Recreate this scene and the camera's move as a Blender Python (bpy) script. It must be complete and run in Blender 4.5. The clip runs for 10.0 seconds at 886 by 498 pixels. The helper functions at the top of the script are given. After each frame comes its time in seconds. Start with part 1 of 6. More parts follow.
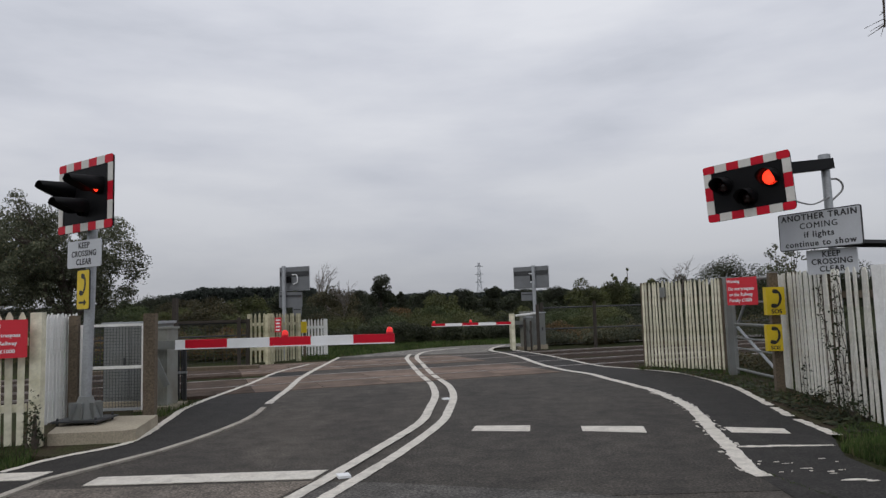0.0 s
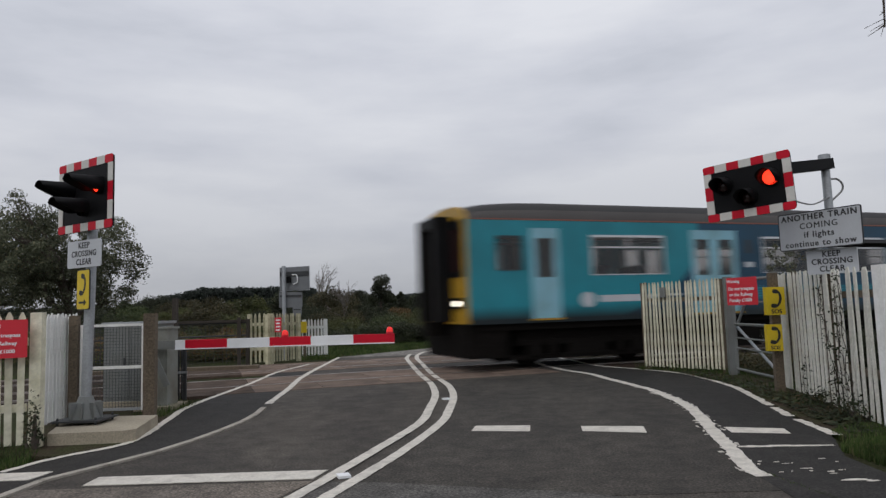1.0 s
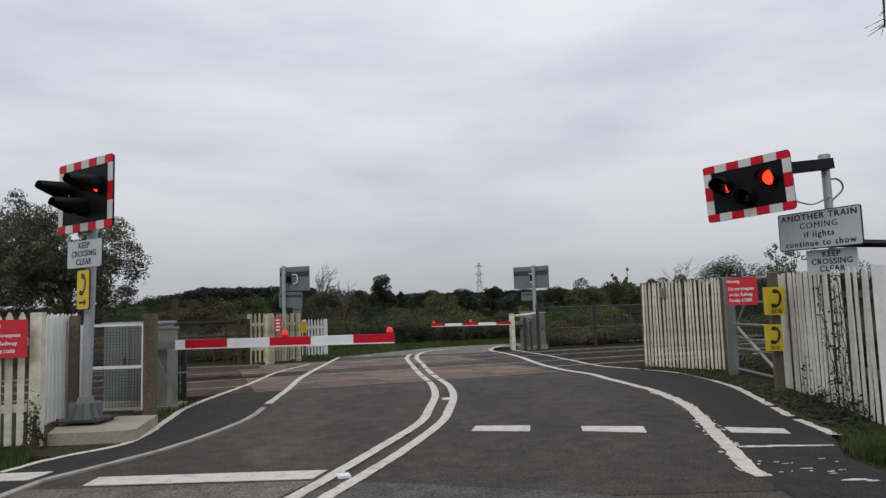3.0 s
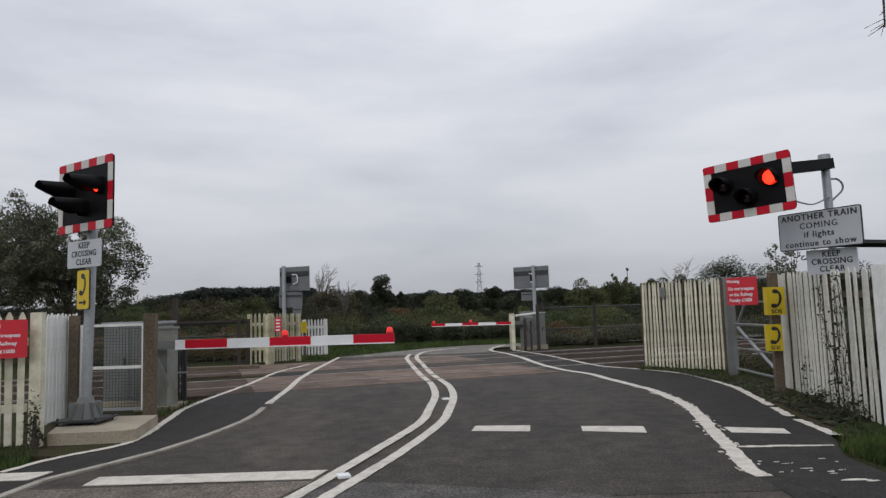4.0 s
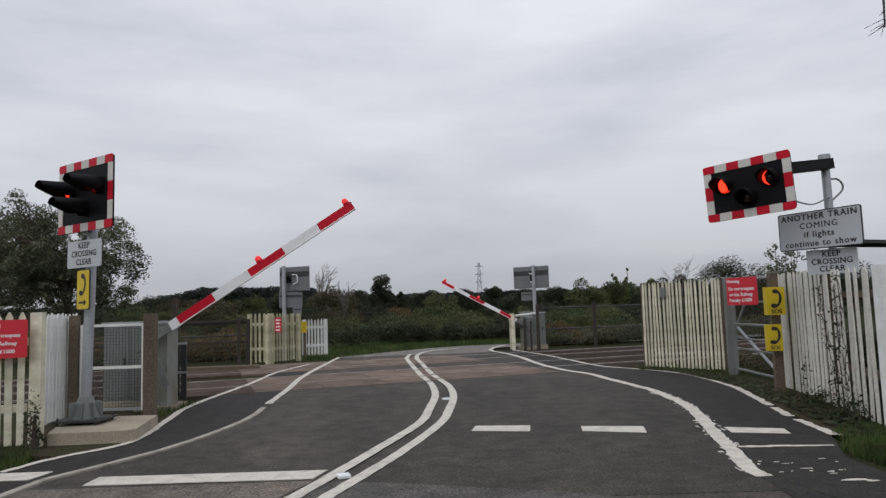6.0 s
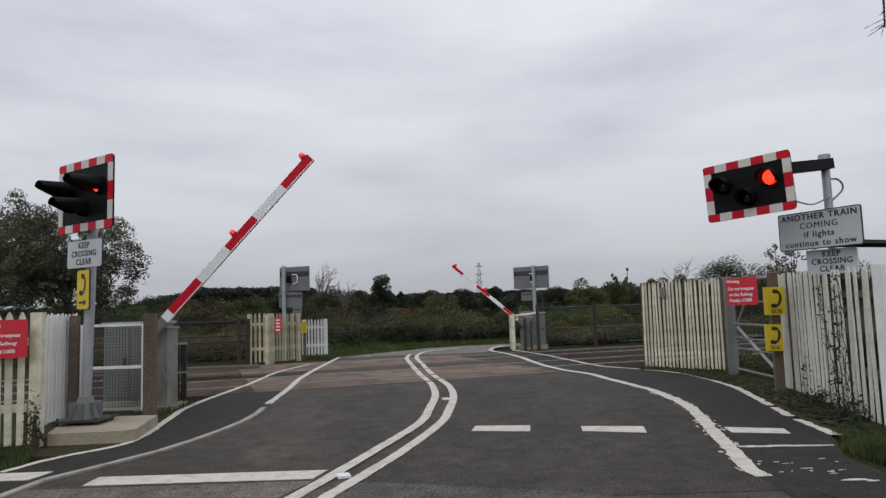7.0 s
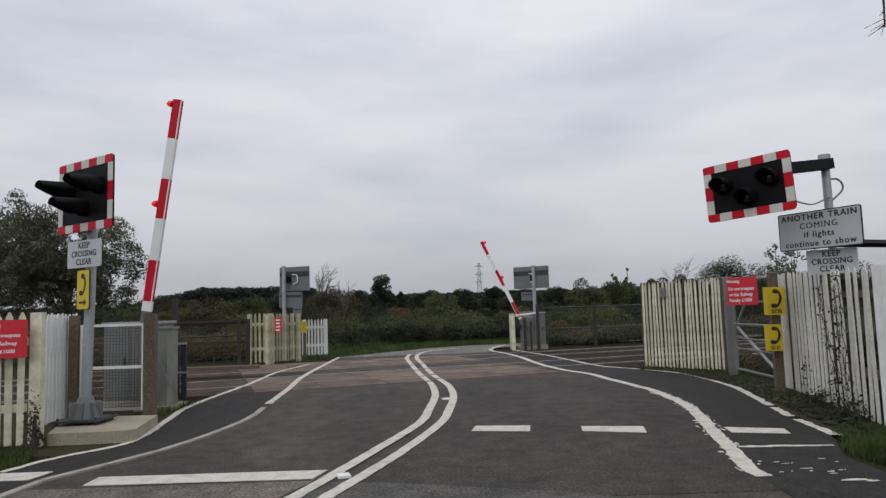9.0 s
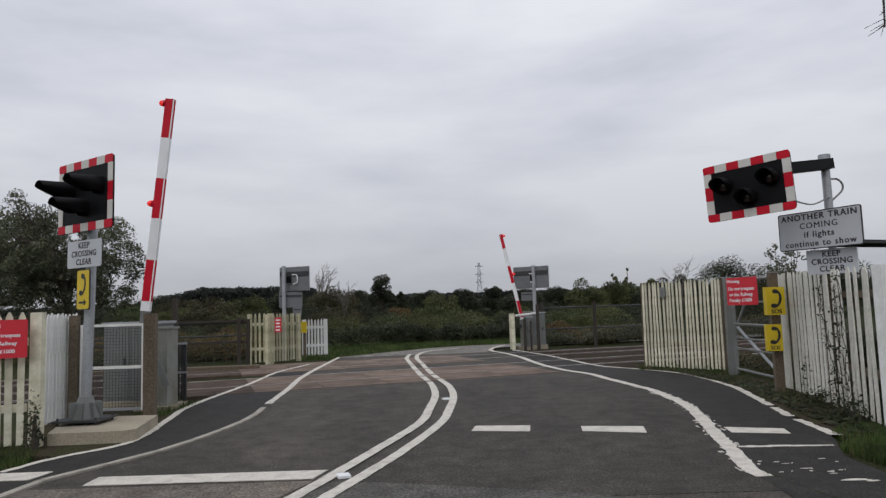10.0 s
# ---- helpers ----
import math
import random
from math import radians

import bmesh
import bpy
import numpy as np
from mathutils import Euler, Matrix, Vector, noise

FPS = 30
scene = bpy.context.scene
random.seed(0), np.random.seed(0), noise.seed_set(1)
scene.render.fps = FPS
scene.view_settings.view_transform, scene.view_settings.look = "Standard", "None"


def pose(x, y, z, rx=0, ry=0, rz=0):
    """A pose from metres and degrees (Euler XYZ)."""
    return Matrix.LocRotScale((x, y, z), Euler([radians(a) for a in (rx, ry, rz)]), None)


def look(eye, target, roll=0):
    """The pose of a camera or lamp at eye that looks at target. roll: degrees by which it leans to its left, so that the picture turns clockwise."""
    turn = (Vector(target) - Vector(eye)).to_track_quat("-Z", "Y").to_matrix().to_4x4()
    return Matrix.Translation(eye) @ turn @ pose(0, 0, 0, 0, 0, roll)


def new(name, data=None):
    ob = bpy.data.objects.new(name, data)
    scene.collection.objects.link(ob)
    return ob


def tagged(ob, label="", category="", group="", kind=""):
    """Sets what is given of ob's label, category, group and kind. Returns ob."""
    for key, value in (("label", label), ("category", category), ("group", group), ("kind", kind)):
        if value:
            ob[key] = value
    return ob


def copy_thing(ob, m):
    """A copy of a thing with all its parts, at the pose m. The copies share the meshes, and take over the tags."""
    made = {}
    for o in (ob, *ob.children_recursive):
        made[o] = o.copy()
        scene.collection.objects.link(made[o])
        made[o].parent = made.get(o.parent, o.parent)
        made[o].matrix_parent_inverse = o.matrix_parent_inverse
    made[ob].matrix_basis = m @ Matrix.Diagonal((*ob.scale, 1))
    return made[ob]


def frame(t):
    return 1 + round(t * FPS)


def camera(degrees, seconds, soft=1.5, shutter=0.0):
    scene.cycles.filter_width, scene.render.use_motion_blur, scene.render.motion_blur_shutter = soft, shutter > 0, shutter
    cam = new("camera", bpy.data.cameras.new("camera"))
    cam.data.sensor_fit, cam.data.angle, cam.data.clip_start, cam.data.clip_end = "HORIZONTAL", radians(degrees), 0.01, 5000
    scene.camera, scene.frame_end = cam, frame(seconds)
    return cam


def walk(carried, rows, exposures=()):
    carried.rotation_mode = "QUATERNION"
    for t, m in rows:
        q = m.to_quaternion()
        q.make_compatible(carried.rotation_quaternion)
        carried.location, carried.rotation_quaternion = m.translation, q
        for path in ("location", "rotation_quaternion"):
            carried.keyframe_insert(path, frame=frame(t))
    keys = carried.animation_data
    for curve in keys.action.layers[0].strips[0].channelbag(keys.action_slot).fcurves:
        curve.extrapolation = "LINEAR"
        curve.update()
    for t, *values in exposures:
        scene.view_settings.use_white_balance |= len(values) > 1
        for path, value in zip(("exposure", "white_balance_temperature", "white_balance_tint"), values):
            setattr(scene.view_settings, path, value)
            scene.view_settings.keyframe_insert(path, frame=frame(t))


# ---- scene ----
cam = camera(66.34, 10.0, soft=1.4, shutter=0.25)
CAM_POSE = pose(0, 0, 1.32, 95.17, 0, 0) @ pose(0, 0, 0, 0, 0, -1.748)
walk(cam, [(0.0, CAM_POSE), (10.0, CAM_POSE)],
     exposures=[(0.0, -0.04), (1.0, -0.04), (1.5, 0.04), (2.0, 0.16), (2.25, 0.18), (2.6, 0.12), (4.0, 0.06), (10.0, 0.04)])
scene.view_settings.exposure = 0.0

# ---- world: overcast sky, one weak wide sun ----
SUN_ELEV, SUN_ROT = 42.0, 205.0
world = bpy.data.worlds.new("overcast")
scene.world = world
world.use_nodes = True
wt = world.node_tree
wt.nodes.clear()


def wnode(kind, **inputs):
    n = wt.nodes.new(kind)
    for k, v in inputs.items():
        n.inputs[k].default_value = v
    return n


def ramp_node(tree, stops):
    r = tree.nodes.new("ShaderNodeValToRGB")
    el = r.color_ramp.elements
    while len(el) < len(stops):
        el.new(0.5)
    for e, (p, c) in zip(el, stops):
        e.position = p
        e.color = (c[0], c[1], c[2], 1) if not isinstance(c, float) else (c, c, c, 1)
    return r


w_out = wnode("ShaderNodeOutputWorld")
w_sky = wt.nodes.new("ShaderNodeTexSky")
w_sky.sky_type = "NISHITA"
w_sky.sun_disc = False
w_sky.sun_elevation, w_sky.sun_rotation = radians(SUN_ELEV), radians(SUN_ROT)
w_bg_sky = wnode("ShaderNodeBackground", Strength=0.05)
w_bg_cloud = wnode("ShaderNodeBackground", Strength=1.0)
w_mix = wnode("ShaderNodeMixShader", Fac=0.93)
w_tc = wt.nodes.new("ShaderNodeTexCoord")
w_map = wnode("ShaderNodeMapping", Scale=(1.0, 1.3, 4.2))
w_map.inputs["Rotation"].default_value = (0.05, 0.09, 0.6)
w_n1 = wnode("ShaderNodeTexNoise", Scale=1.5, Detail=6.0, Roughness=0.5)
w_n2 = wnode("ShaderNodeTexNoise", Scale=4.5, Detail=6.0, Roughness=0.55)
w_add = wt.nodes.new("ShaderNodeMath")
w_add.operation = "MULTIPLY_ADD"
w_add.inputs[1].default_value = 0.3
w_cloud = ramp_node(wt, [(0.42, (0.50, 0.525, 0.59)), (0.58, (0.62, 0.64, 0.705)), (0.76, (0.73, 0.745, 0.795))])
w_sep = wt.nodes.new("ShaderNodeSeparateXYZ")
w_grad = ramp_node(wt, [(0.0, 0.68), (0.05, 0.72), (0.13, 0.87), (0.26, 1.03), (0.42, 1.12), (1.0, 1.2)])
w_mul = wt.nodes.new("ShaderNodeMix")
w_mul.data_type, w_mul.blend_type = "RGBA", "MULTIPLY"
w_mul.inputs[0].default_value = 1.0
wl = wt.links.new
wl(w_tc.outputs["Generated"], w_map.inputs["Vector"])
wl(w_map.outputs[0], w_n1.inputs["Vector"])
wl(w_map.outputs[0], w_n2.inputs["Vector"])
wl(w_n2.outputs["Fac"], w_add.inputs[0])
wl(w_n1.outputs["Fac"], w_add.inputs[2])
wl(w_add.outputs[0], w_cloud.inputs["Fac"])
wl(w_tc.outputs["Generated"], w_sep.inputs[0])
wl(w_sep.outputs["Z"], w_grad.inputs["Fac"])
wl(w_cloud.outputs["Color"], w_mul.inputs["A"])
wl(w_grad.outputs["Color"], w_mul.inputs["B"])
wl(w_mul.outputs["Result"], w_bg_cloud.inputs["Color"])
wl(w_sky.outputs["Color"], w_bg_sky.inputs["Color"])
wl(w_bg_sky.outputs[0], w_mix.inputs[1])
wl(w_bg_cloud.outputs[0], w_mix.inputs[2])
wl(w_mix.outputs[0], w_out.inputs["Surface"])

sun_data = bpy.data.lights.new("sun", "SUN")
sun_data.energy, sun_data.angle, sun_data.color = 0.5, radians(25), (1.0, 0.97, 0.93)
sun = new("sun", sun_data)
sun.matrix_world = look((0, 0, 0), (math.sin(radians(25)) * math.cos(radians(SUN_ELEV)),
                                    math.cos(radians(25)) * math.cos(radians(SUN_ELEV)), -math.sin(radians(SUN_ELEV))))


# ---- materials ----
def surface(name, color, rough=0.7, metal=0.0, dirt=None, dirt_amount=0.35, scale=3.0, grain=60.0, grain_amount=0.15,
            bump=0.15, bump_dist=0.004, spread=0.0, island=0.0, coords="Object", emit=None, alpha_spec=0.5, dirt_at=0.5):
    """A painted or mineral surface: base colour, grain at a fine scale, stains at a coarse one, fine relief."""
    m = bpy.data.materials.new(name)
    m.use_nodes = True
    t = m.node_tree
    b = t.nodes["Principled BSDF"]
    b.inputs["Roughness"].default_value = rough
    b.inputs["Metallic"].default_value = metal
    b.inputs["Specular IOR Level"].default_value = alpha_spec
    ln = t.links.new
    tc = t.nodes.new("ShaderNodeTexCoord")
    big = t.nodes.new("ShaderNodeTexNoise")
    big.inputs["Scale"].default_value, big.inputs["Detail"].default_value = scale, 5.0
    fine = t.nodes.new("ShaderNodeTexNoise")
    fine.inputs["Scale"].default_value, fine.inputs["Detail"].default_value = grain, 3.0
    for n in (big, fine):
        ln(tc.outputs[coords], n.inputs["Vector"])
    dirt = dirt or tuple(c * 0.55 for c in color)
    r = ramp_node(t, [(dirt_at - 0.12, 0.0), (dirt_at + 0.18, 1.0)])
    ln(big.outputs["Fac"], r.inputs["Fac"])
    k = t.nodes.new("ShaderNodeMath")
    k.operation = "MULTIPLY"
    k.inputs[1].default_value = dirt_amount
    ln(r.outputs["Color"], k.inputs[0])
    mx = t.nodes.new("ShaderNodeMix")
    mx.data_type = "RGBA"
    mx.inputs["A"].default_value, mx.inputs["B"].default_value = (*color, 1), (*dirt, 1)
    ln(k.outputs[0], mx.inputs["Factor"])
    g = ramp_node(t, [(0.3, 1.0 - grain_amount), (0.7, 1.0 + grain_amount)])
    ln(fine.outputs["Fac"], g.inputs["Fac"])
    mul = t.nodes.new("ShaderNodeMix")
    mul.data_type, mul.blend_type = "RGBA", "MULTIPLY"
    mul.inputs["Factor"].default_value = 1.0
    ln(mx.outputs["Result"], mul.inputs["A"])
    ln(g.outputs["Color"], mul.inputs["B"])
    last = mul.outputs["Result"]
    if spread or island:
        if spread:
            src = t.nodes.new("ShaderNodeObjectInfo").outputs["Random"]
        else:
            src = t.nodes.new("ShaderNodeNewGeometry").outputs["Random Per Island"]
        s = spread or island
        v = ramp_node(t, [(0.0, 1.0 - s), (1.0, 1.0 + s)])
        ln(src, v.inputs["Fac"])
        m3 = t.nodes.new("ShaderNodeMix")
        m3.data_type, m3.blend_type = "RGBA", "MULTIPLY"
        m3.inputs["Factor"].default_value = 1.0
        ln(last, m3.inputs["A"])
        ln(v.outputs["Color"], m3.inputs["B"])
        last = m3.outputs["Result"]
    ln(last, b.inputs["Base Color"])
    if bump:
        bp = t.nodes.new("ShaderNodeBump")
        bp.inputs["Strength"].default_value, bp.inputs["Distance"].default_value = bump, bump_dist
        ln(fine.outputs["Fac"], bp.inputs["Height"])
        ln(bp.outputs[0], b.inputs["Normal"])
    if emit:
        b.inputs["Emission Color"].default_value = (*emit[0], 1)
        b.inputs["Emission Strength"].default_value = emit[1]
    return m


def foliage(name, dark, light, autumn=None, share=0.0, patch=0.5):
    """Leaves that vary island by island, a little translucent."""
    m = bpy.data.materials.new(name)
    m.use_nodes = True
    t = m.node_tree
    b = t.nodes["Principled BSDF"]
    b.inputs["Roughness"].default_value = 0.6
    b.inputs["Specular IOR Level"].default_value = 0.25
    gi = t.nodes.new("ShaderNodeNewGeometry")
    stops = [(0.0, dark), (max(0.2, 0.95 - share), light)]
    if autumn:
        stops.append((1.0, autumn))
    r = ramp_node(t, stops)
    t.links.new(gi.outputs["Random Per Island"], r.inputs["Fac"])
    tc = t.nodes.new("ShaderNodeTexCoord")
    n = t.nodes.new("ShaderNodeTexNoise")
    n.inputs["Scale"].default_value, n.inputs["Detail"].default_value = patch, 4.0
    t.links.new(tc.outputs["Object"], n.inputs["Vector"])
    v = ramp_node(t, [(0.34, 0.5), (0.66, 1.4)])
    t.links.new(n.outputs["Fac"], v.inputs["Fac"])
    mul = t.nodes.new("ShaderNodeMix")
    mul.data_type, mul.blend_type = "RGBA", "MULTIPLY"
    mul.inputs["Factor"].default_value = 1.0
    t.links.new(r.outputs["Color"], mul.inputs["A"])
    t.links.new(v.outputs["Color"], mul.inputs["B"])
    t.links.new(mul.outputs["Result"], b.inputs["Base Color"])
    tr = t.nodes.new("ShaderNodeBsdfTranslucent")
    t.links.new(mul.outputs["Result"], tr.inputs["Color"])
    ms = t.nodes.new("ShaderNodeMixShader")
    ms.inputs["Fac"].default_value = 0.25
    t.links.new(b.outputs[0], ms.inputs[1])
    t.links.new(tr.outputs[0], ms.inputs[2])
    t.links.new(ms.outputs[0], t.nodes["Material Output"].inputs["Surface"])
    return m


def asphalt(name, base, patch, speck, rough=0.85):
    """Road surface: broad worn patches, blotches, and light and dark stone chips."""
    m = bpy.data.materials.new(name)
    m.use_nodes = True
    t = m.node_tree
    b = t.nodes["Principled BSDF"]
    b.inputs["Roughness"].default_value = rough
    b.inputs["Specular IOR Level"].default_value = 0.3
    ln = t.links.new
    tc = t.nodes.new("ShaderNodeTexCoord")
    mp = t.nodes.new("ShaderNodeMapping")
    mp.inputs["Scale"].default_value = (1.0, 0.45, 1.0)
    mp.inputs["Rotation"].default_value = (0, 0, 0.2)
    ln(tc.outputs["Object"], mp.inputs["Vector"])

    def nz(scale, detail, vec):
        n = t.nodes.new("ShaderNodeTexNoise")
        n.inputs["Scale"].default_value, n.inputs["Detail"].default_value = scale, detail
        n.inputs["Roughness"].default_value = 0.62
        ln(vec, n.inputs["Vector"])
        return n.outputs["Fac"]

    def mixed(fac, a, c, mode="MIX"):
        x = t.nodes.new("ShaderNodeMix")
        x.data_type, x.blend_type = "RGBA", mode
        if isinstance(fac, float):
            x.inputs["Factor"].default_value = fac
        else:
            ln(fac, x.inputs["Factor"])
        for s, v in (("A", a), ("B", c)):
            if isinstance(v, tuple):
                x.inputs[s].default_value = (*v, 1)
            else:
                ln(v, x.inputs[s])
        return x.outputs["Result"]

    broad = ramp_node(t, [(0.40, 0.0), (0.60, 1.0)])
    ln(nz(0.8, 7.0, mp.outputs[0]), broad.inputs["Fac"])
    c = mixed(broad.outputs["Color"], base, patch)
    blot = ramp_node(t, [(0.3, 0.6), (0.7, 1.42)])
    ln(nz(4.0, 8.0, tc.outputs["Object"]), blot.inputs["Fac"])
    c = mixed(1.0, c, blot.outputs["Color"], "MULTIPLY")
    grit = ramp_node(t, [(0.32, 0.35), (0.5, 0.95), (0.68, 1.9)])
    fine = nz(48.0, 4.0, tc.outputs["Object"])
    ln(fine, grit.inputs["Fac"])
    c = mixed(1.0, c, grit.outputs["Color"], "MULTIPLY")
    vo = t.nodes.new("ShaderNodeTexVoronoi")
    vo.inputs["Scale"].default_value = 28.0
    ln(tc.outputs["Object"], vo.inputs["Vector"])
    chip = ramp_node(t, [(0.0, 1.0), (0.10, 0.0)])
    ln(vo.outputs["Distance"], chip.inputs["Fac"])
    c = mixed(chip.outputs["Color"], c, speck)
    ln(c, b.inputs["Base Color"])
    bp = t.nodes.new("ShaderNodeBump")
    bp.inputs["Strength"].default_value, bp.inputs["Distance"].default_value = 0.5, 0.006
    ln(fine, bp.inputs["Height"])
    ln(bp.outputs[0], b.inputs["Normal"])
    return m


ASPHALT = asphalt("asphalt", (0.074, 0.064, 0.053), (0.045, 0.039, 0.033), (0.09, 0.085, 0.078))
ASPHALT_DARK = asphalt("dark_asphalt", (0.019, 0.0175, 0.0155), (0.026, 0.0235, 0.021), (0.08, 0.075, 0.07))
ASPHALT_PALE = asphalt("pale_asphalt", (0.175, 0.148, 0.12), (0.12, 0.103, 0.088), (0.2, 0.18, 0.155), 0.9)
ASPHALT_GREY = asphalt("worn_asphalt", (0.092, 0.086, 0.078), (0.066, 0.062, 0.057), (0.12, 0.115, 0.105), 0.9)
ASPHALT_LANE = asphalt("lane_asphalt", (0.2, 0.185, 0.165), (0.15, 0.14, 0.125), (0.22, 0.2, 0.18), 0.9)
ASPHALT_RIGHT = asphalt("right_lane_asphalt", (0.056, 0.049, 0.041), (0.037, 0.0325, 0.0275), (0.085, 0.08, 0.072))
ROADPAINT = surface("road_paint", (0.63, 0.59, 0.52), 0.7, scale=7, grain=45, grain_amount=0.14, dirt=(0.24, 0.215, 0.19), dirt_amount=0.5, bump=0.3, dirt_at=0.58)
DECK = surface("crossing_panel", (0.205, 0.15, 0.118), 0.85, scale=1.5, grain=80, grain_amount=0.25, dirt=(0.085, 0.064, 0.052), dirt_amount=0.75, spread=0.16, alpha_spec=0.15)
DECK_DIRTY = surface("soiled_crossing_panel", (0.1, 0.073, 0.057), 0.9, scale=2.5, grain=60, grain_amount=0.35, dirt=(0.04, 0.03, 0.024), dirt_amount=0.8, alpha_spec=0.1)
KERB = surface("kerb_concrete", (0.42, 0.385, 0.33), 0.9, scale=2.5, grain=70, grain_amount=0.25, dirt=(0.12, 0.11, 0.09), dirt_amount=0.6)
CONCRETE = surface("concrete", (0.36, 0.315, 0.235), 0.9, scale=2.0, grain=60, grain_amount=0.2, dirt=(0.2, 0.17, 0.13), dirt_amount=0.5)
BALLAST = surface("ballast", (0.05, 0.037, 0.029), 0.95, scale=1.0, grain=30, grain_amount=0.5, bump=0.8, bump_dist=0.03, alpha_spec=0.05)
SLEEPER = surface("sleeper", (0.05, 0.04, 0.033), 0.9, scale=3.0, alpha_spec=0.05)
RAIL = surface("rail_steel", (0.34, 0.31, 0.29), 0.42, 0.75, scale=4.0, dirt=(0.2, 0.11, 0.07), dirt_amount=0.5)
EARTH = surface("grass_and_earth", (0.034, 0.043, 0.015), 0.95, scale=0.5, grain=22, grain_amount=0.5, dirt=(0.03, 0.024, 0.017), dirt_amount=0.8, bump=0.8, bump_dist=0.03, alpha_spec=0.05)
SOIL = surface("leaf_litter", (0.055, 0.042, 0.032), 0.95, scale=2.2, grain=35, grain_amount=0.5, dirt=(0.045, 0.06, 0.02), dirt_amount=0.7, bump=0.8, bump_dist=0.02, alpha_spec=0.05)
WHITEWOOD = surface("weathered_white_paint", (0.72, 0.69, 0.55), 0.75, scale=5.0, grain=40, grain_amount=0.12, dirt=(0.34, 0.32, 0.19), dirt_amount=0.75, spread=0.16)
WHITEWOOD_MOSSY = surface("mossy_cream_paint", (0.5, 0.47, 0.33), 0.85, scale=4.0, grain=40, grain_amount=0.15, dirt=(0.2, 0.19, 0.1), dirt_amount=0.8, spread=0.3)
WHITEWOOD_NEAR = surface("worn_white_paint", (0.72, 0.705, 0.63), 0.7, scale=4.0, grain=40, grain_amount=0.12, dirt=(0.45, 0.44, 0.33), dirt_amount=0.6, spread=0.08, dirt_at=0.56)
WHITEWOOD_CLEAN = surface("white_paint", (0.82, 0.82, 0.8), 0.65, scale=4.0, grain=40, grain_amount=0.06, dirt=(0.62, 0.61, 0.56), dirt_amount=0.5, spread=0.06)
CASEPAINT = surface("stained_grey_paint", (0.24, 0.25, 0.225), 0.6, scale=2.2, grain=50, grain_amount=0.08, dirt=(0.13, 0.105, 0.075), dirt_amount=0.7, bump=0.05)
DARKWOOD = surface("dark_timber", (0.045, 0.037, 0.03), 0.9, scale=5.0, grain=45, grain_amount=0.3, bump=0.3)
# bare weathered posts; also stands in for shade on the right fences' back rails
RAWWOOD = surface("weathered_timber", (0.135, 0.104, 0.072), 0.9, scale=5.0, grain=45, grain_amount=0.35, bump=0.4)
GREYSTEEL = surface("galvanised_steel", (0.42, 0.44, 0.46), 0.5, 0.55, scale=8.0, grain=50, grain_amount=0.12, dirt=(0.3, 0.31, 0.32), dirt_amount=0.5, bump=0.05)
GREYPAINT = surface("grey_paint", (0.185, 0.195, 0.19), 0.55, scale=3.0, grain=60, grain_amount=0.06, dirt=(0.13, 0.13, 0.11), dirt_amount=0.5, bump=0.04)
DARKSTEEL = surface("dark_steel", (0.05, 0.052, 0.055), 0.55, 0.3, scale=5.0, bump=0.05)
BACKGREY = surface("sign_back_grey", (0.17, 0.18, 0.19), 0.6, scale=4.0, grain_amount=0.06, bump=0.03)
BLACK = surface("black_plastic", (0.007, 0.007, 0.008), 0.5, scale=6.0, grain_amount=0.1, bump=0.03, dirt=(0.012, 0.012, 0.012), alpha_spec=0.1)
BANDWHITE = surface("border_white", (0.66, 0.64, 0.6), 0.5, scale=6.0, grain_amount=0.05, bump=0.0, dirt=(0.5, 0.48, 0.44), dirt_amount=0.5)
SIGNWHITE = surface("sign_white", (0.54, 0.56, 0.59), 0.4, scale=3.0, grain_amount=0.03, bump=0.0, dirt=(0.43, 0.44, 0.45), dirt_amount=0.35)
SIGNBLACK = surface("sign_black", (0.018, 0.018, 0.02), 0.45, bump=0.0)
RED = surface("red_paint", (0.58, 0.008, 0.026), 0.5, scale=5.0, grain_amount=0.05, bump=0.02, dirt=(0.42, 0.008, 0.022), dirt_amount=0.4, alpha_spec=0.2)
SIGNRED = surface("sign_red", (0.66, 0.022, 0.04), 0.45, scale=3.0, grain_amount=0.03, bump=0.0, dirt=(0.5, 0.02, 0.03), dirt_amount=0.3)
BOOMWHITE = surface("boom_white", (0.85, 0.86, 0.87), 0.35, scale=4.0, grain_amount=0.03, bump=0.0, dirt=(0.66, 0.66, 0.65), dirt_amount=0.3)
YELLOW = surface("yellow_paint", (0.72, 0.52, 0.01), 0.45, scale=4.0, grain_amount=0.05, bump=0.0, dirt=(0.5, 0.37, 0.02), dirt_amount=0.4)
LAMPLIT = surface("lit_red_lens", (0.8, 0.03, 0.01), 0.3, bump=0.0, emit=((1.0, 0.035, 0.014), 2.4))
LAMPDARK = surface("unlit_lens", (0.03, 0.012, 0.012), 0.15, bump=0.0)
BOOMLAMP = surface("boom_lamp_red", (0.75, 0.02, 0.02), 0.25, bump=0.0, emit=((1.0, 0.04, 0.03), 0.35))
HEADLIGHT = surface("headlight", (0.9, 0.9, 0.85), 0.2, bump=0.0, emit=((1.0, 0.95, 0.8), 3.0))
PYLONSTEEL = surface("pale_lattice_steel", (0.42, 0.44, 0.47), 0.6, bump=0.0)
CABLE = surface("grey_cable", (0.22, 0.22, 0.22), 0.6, bump=0.0)
BARK = surface("bark", (0.075, 0.06, 0.048), 0.95, scale=4.0, grain=30, grain_amount=0.4, bump=0.6)
TWIG = surface("bare_twigs", (0.16, 0.14, 0.125), 0.95, bump=0.0)
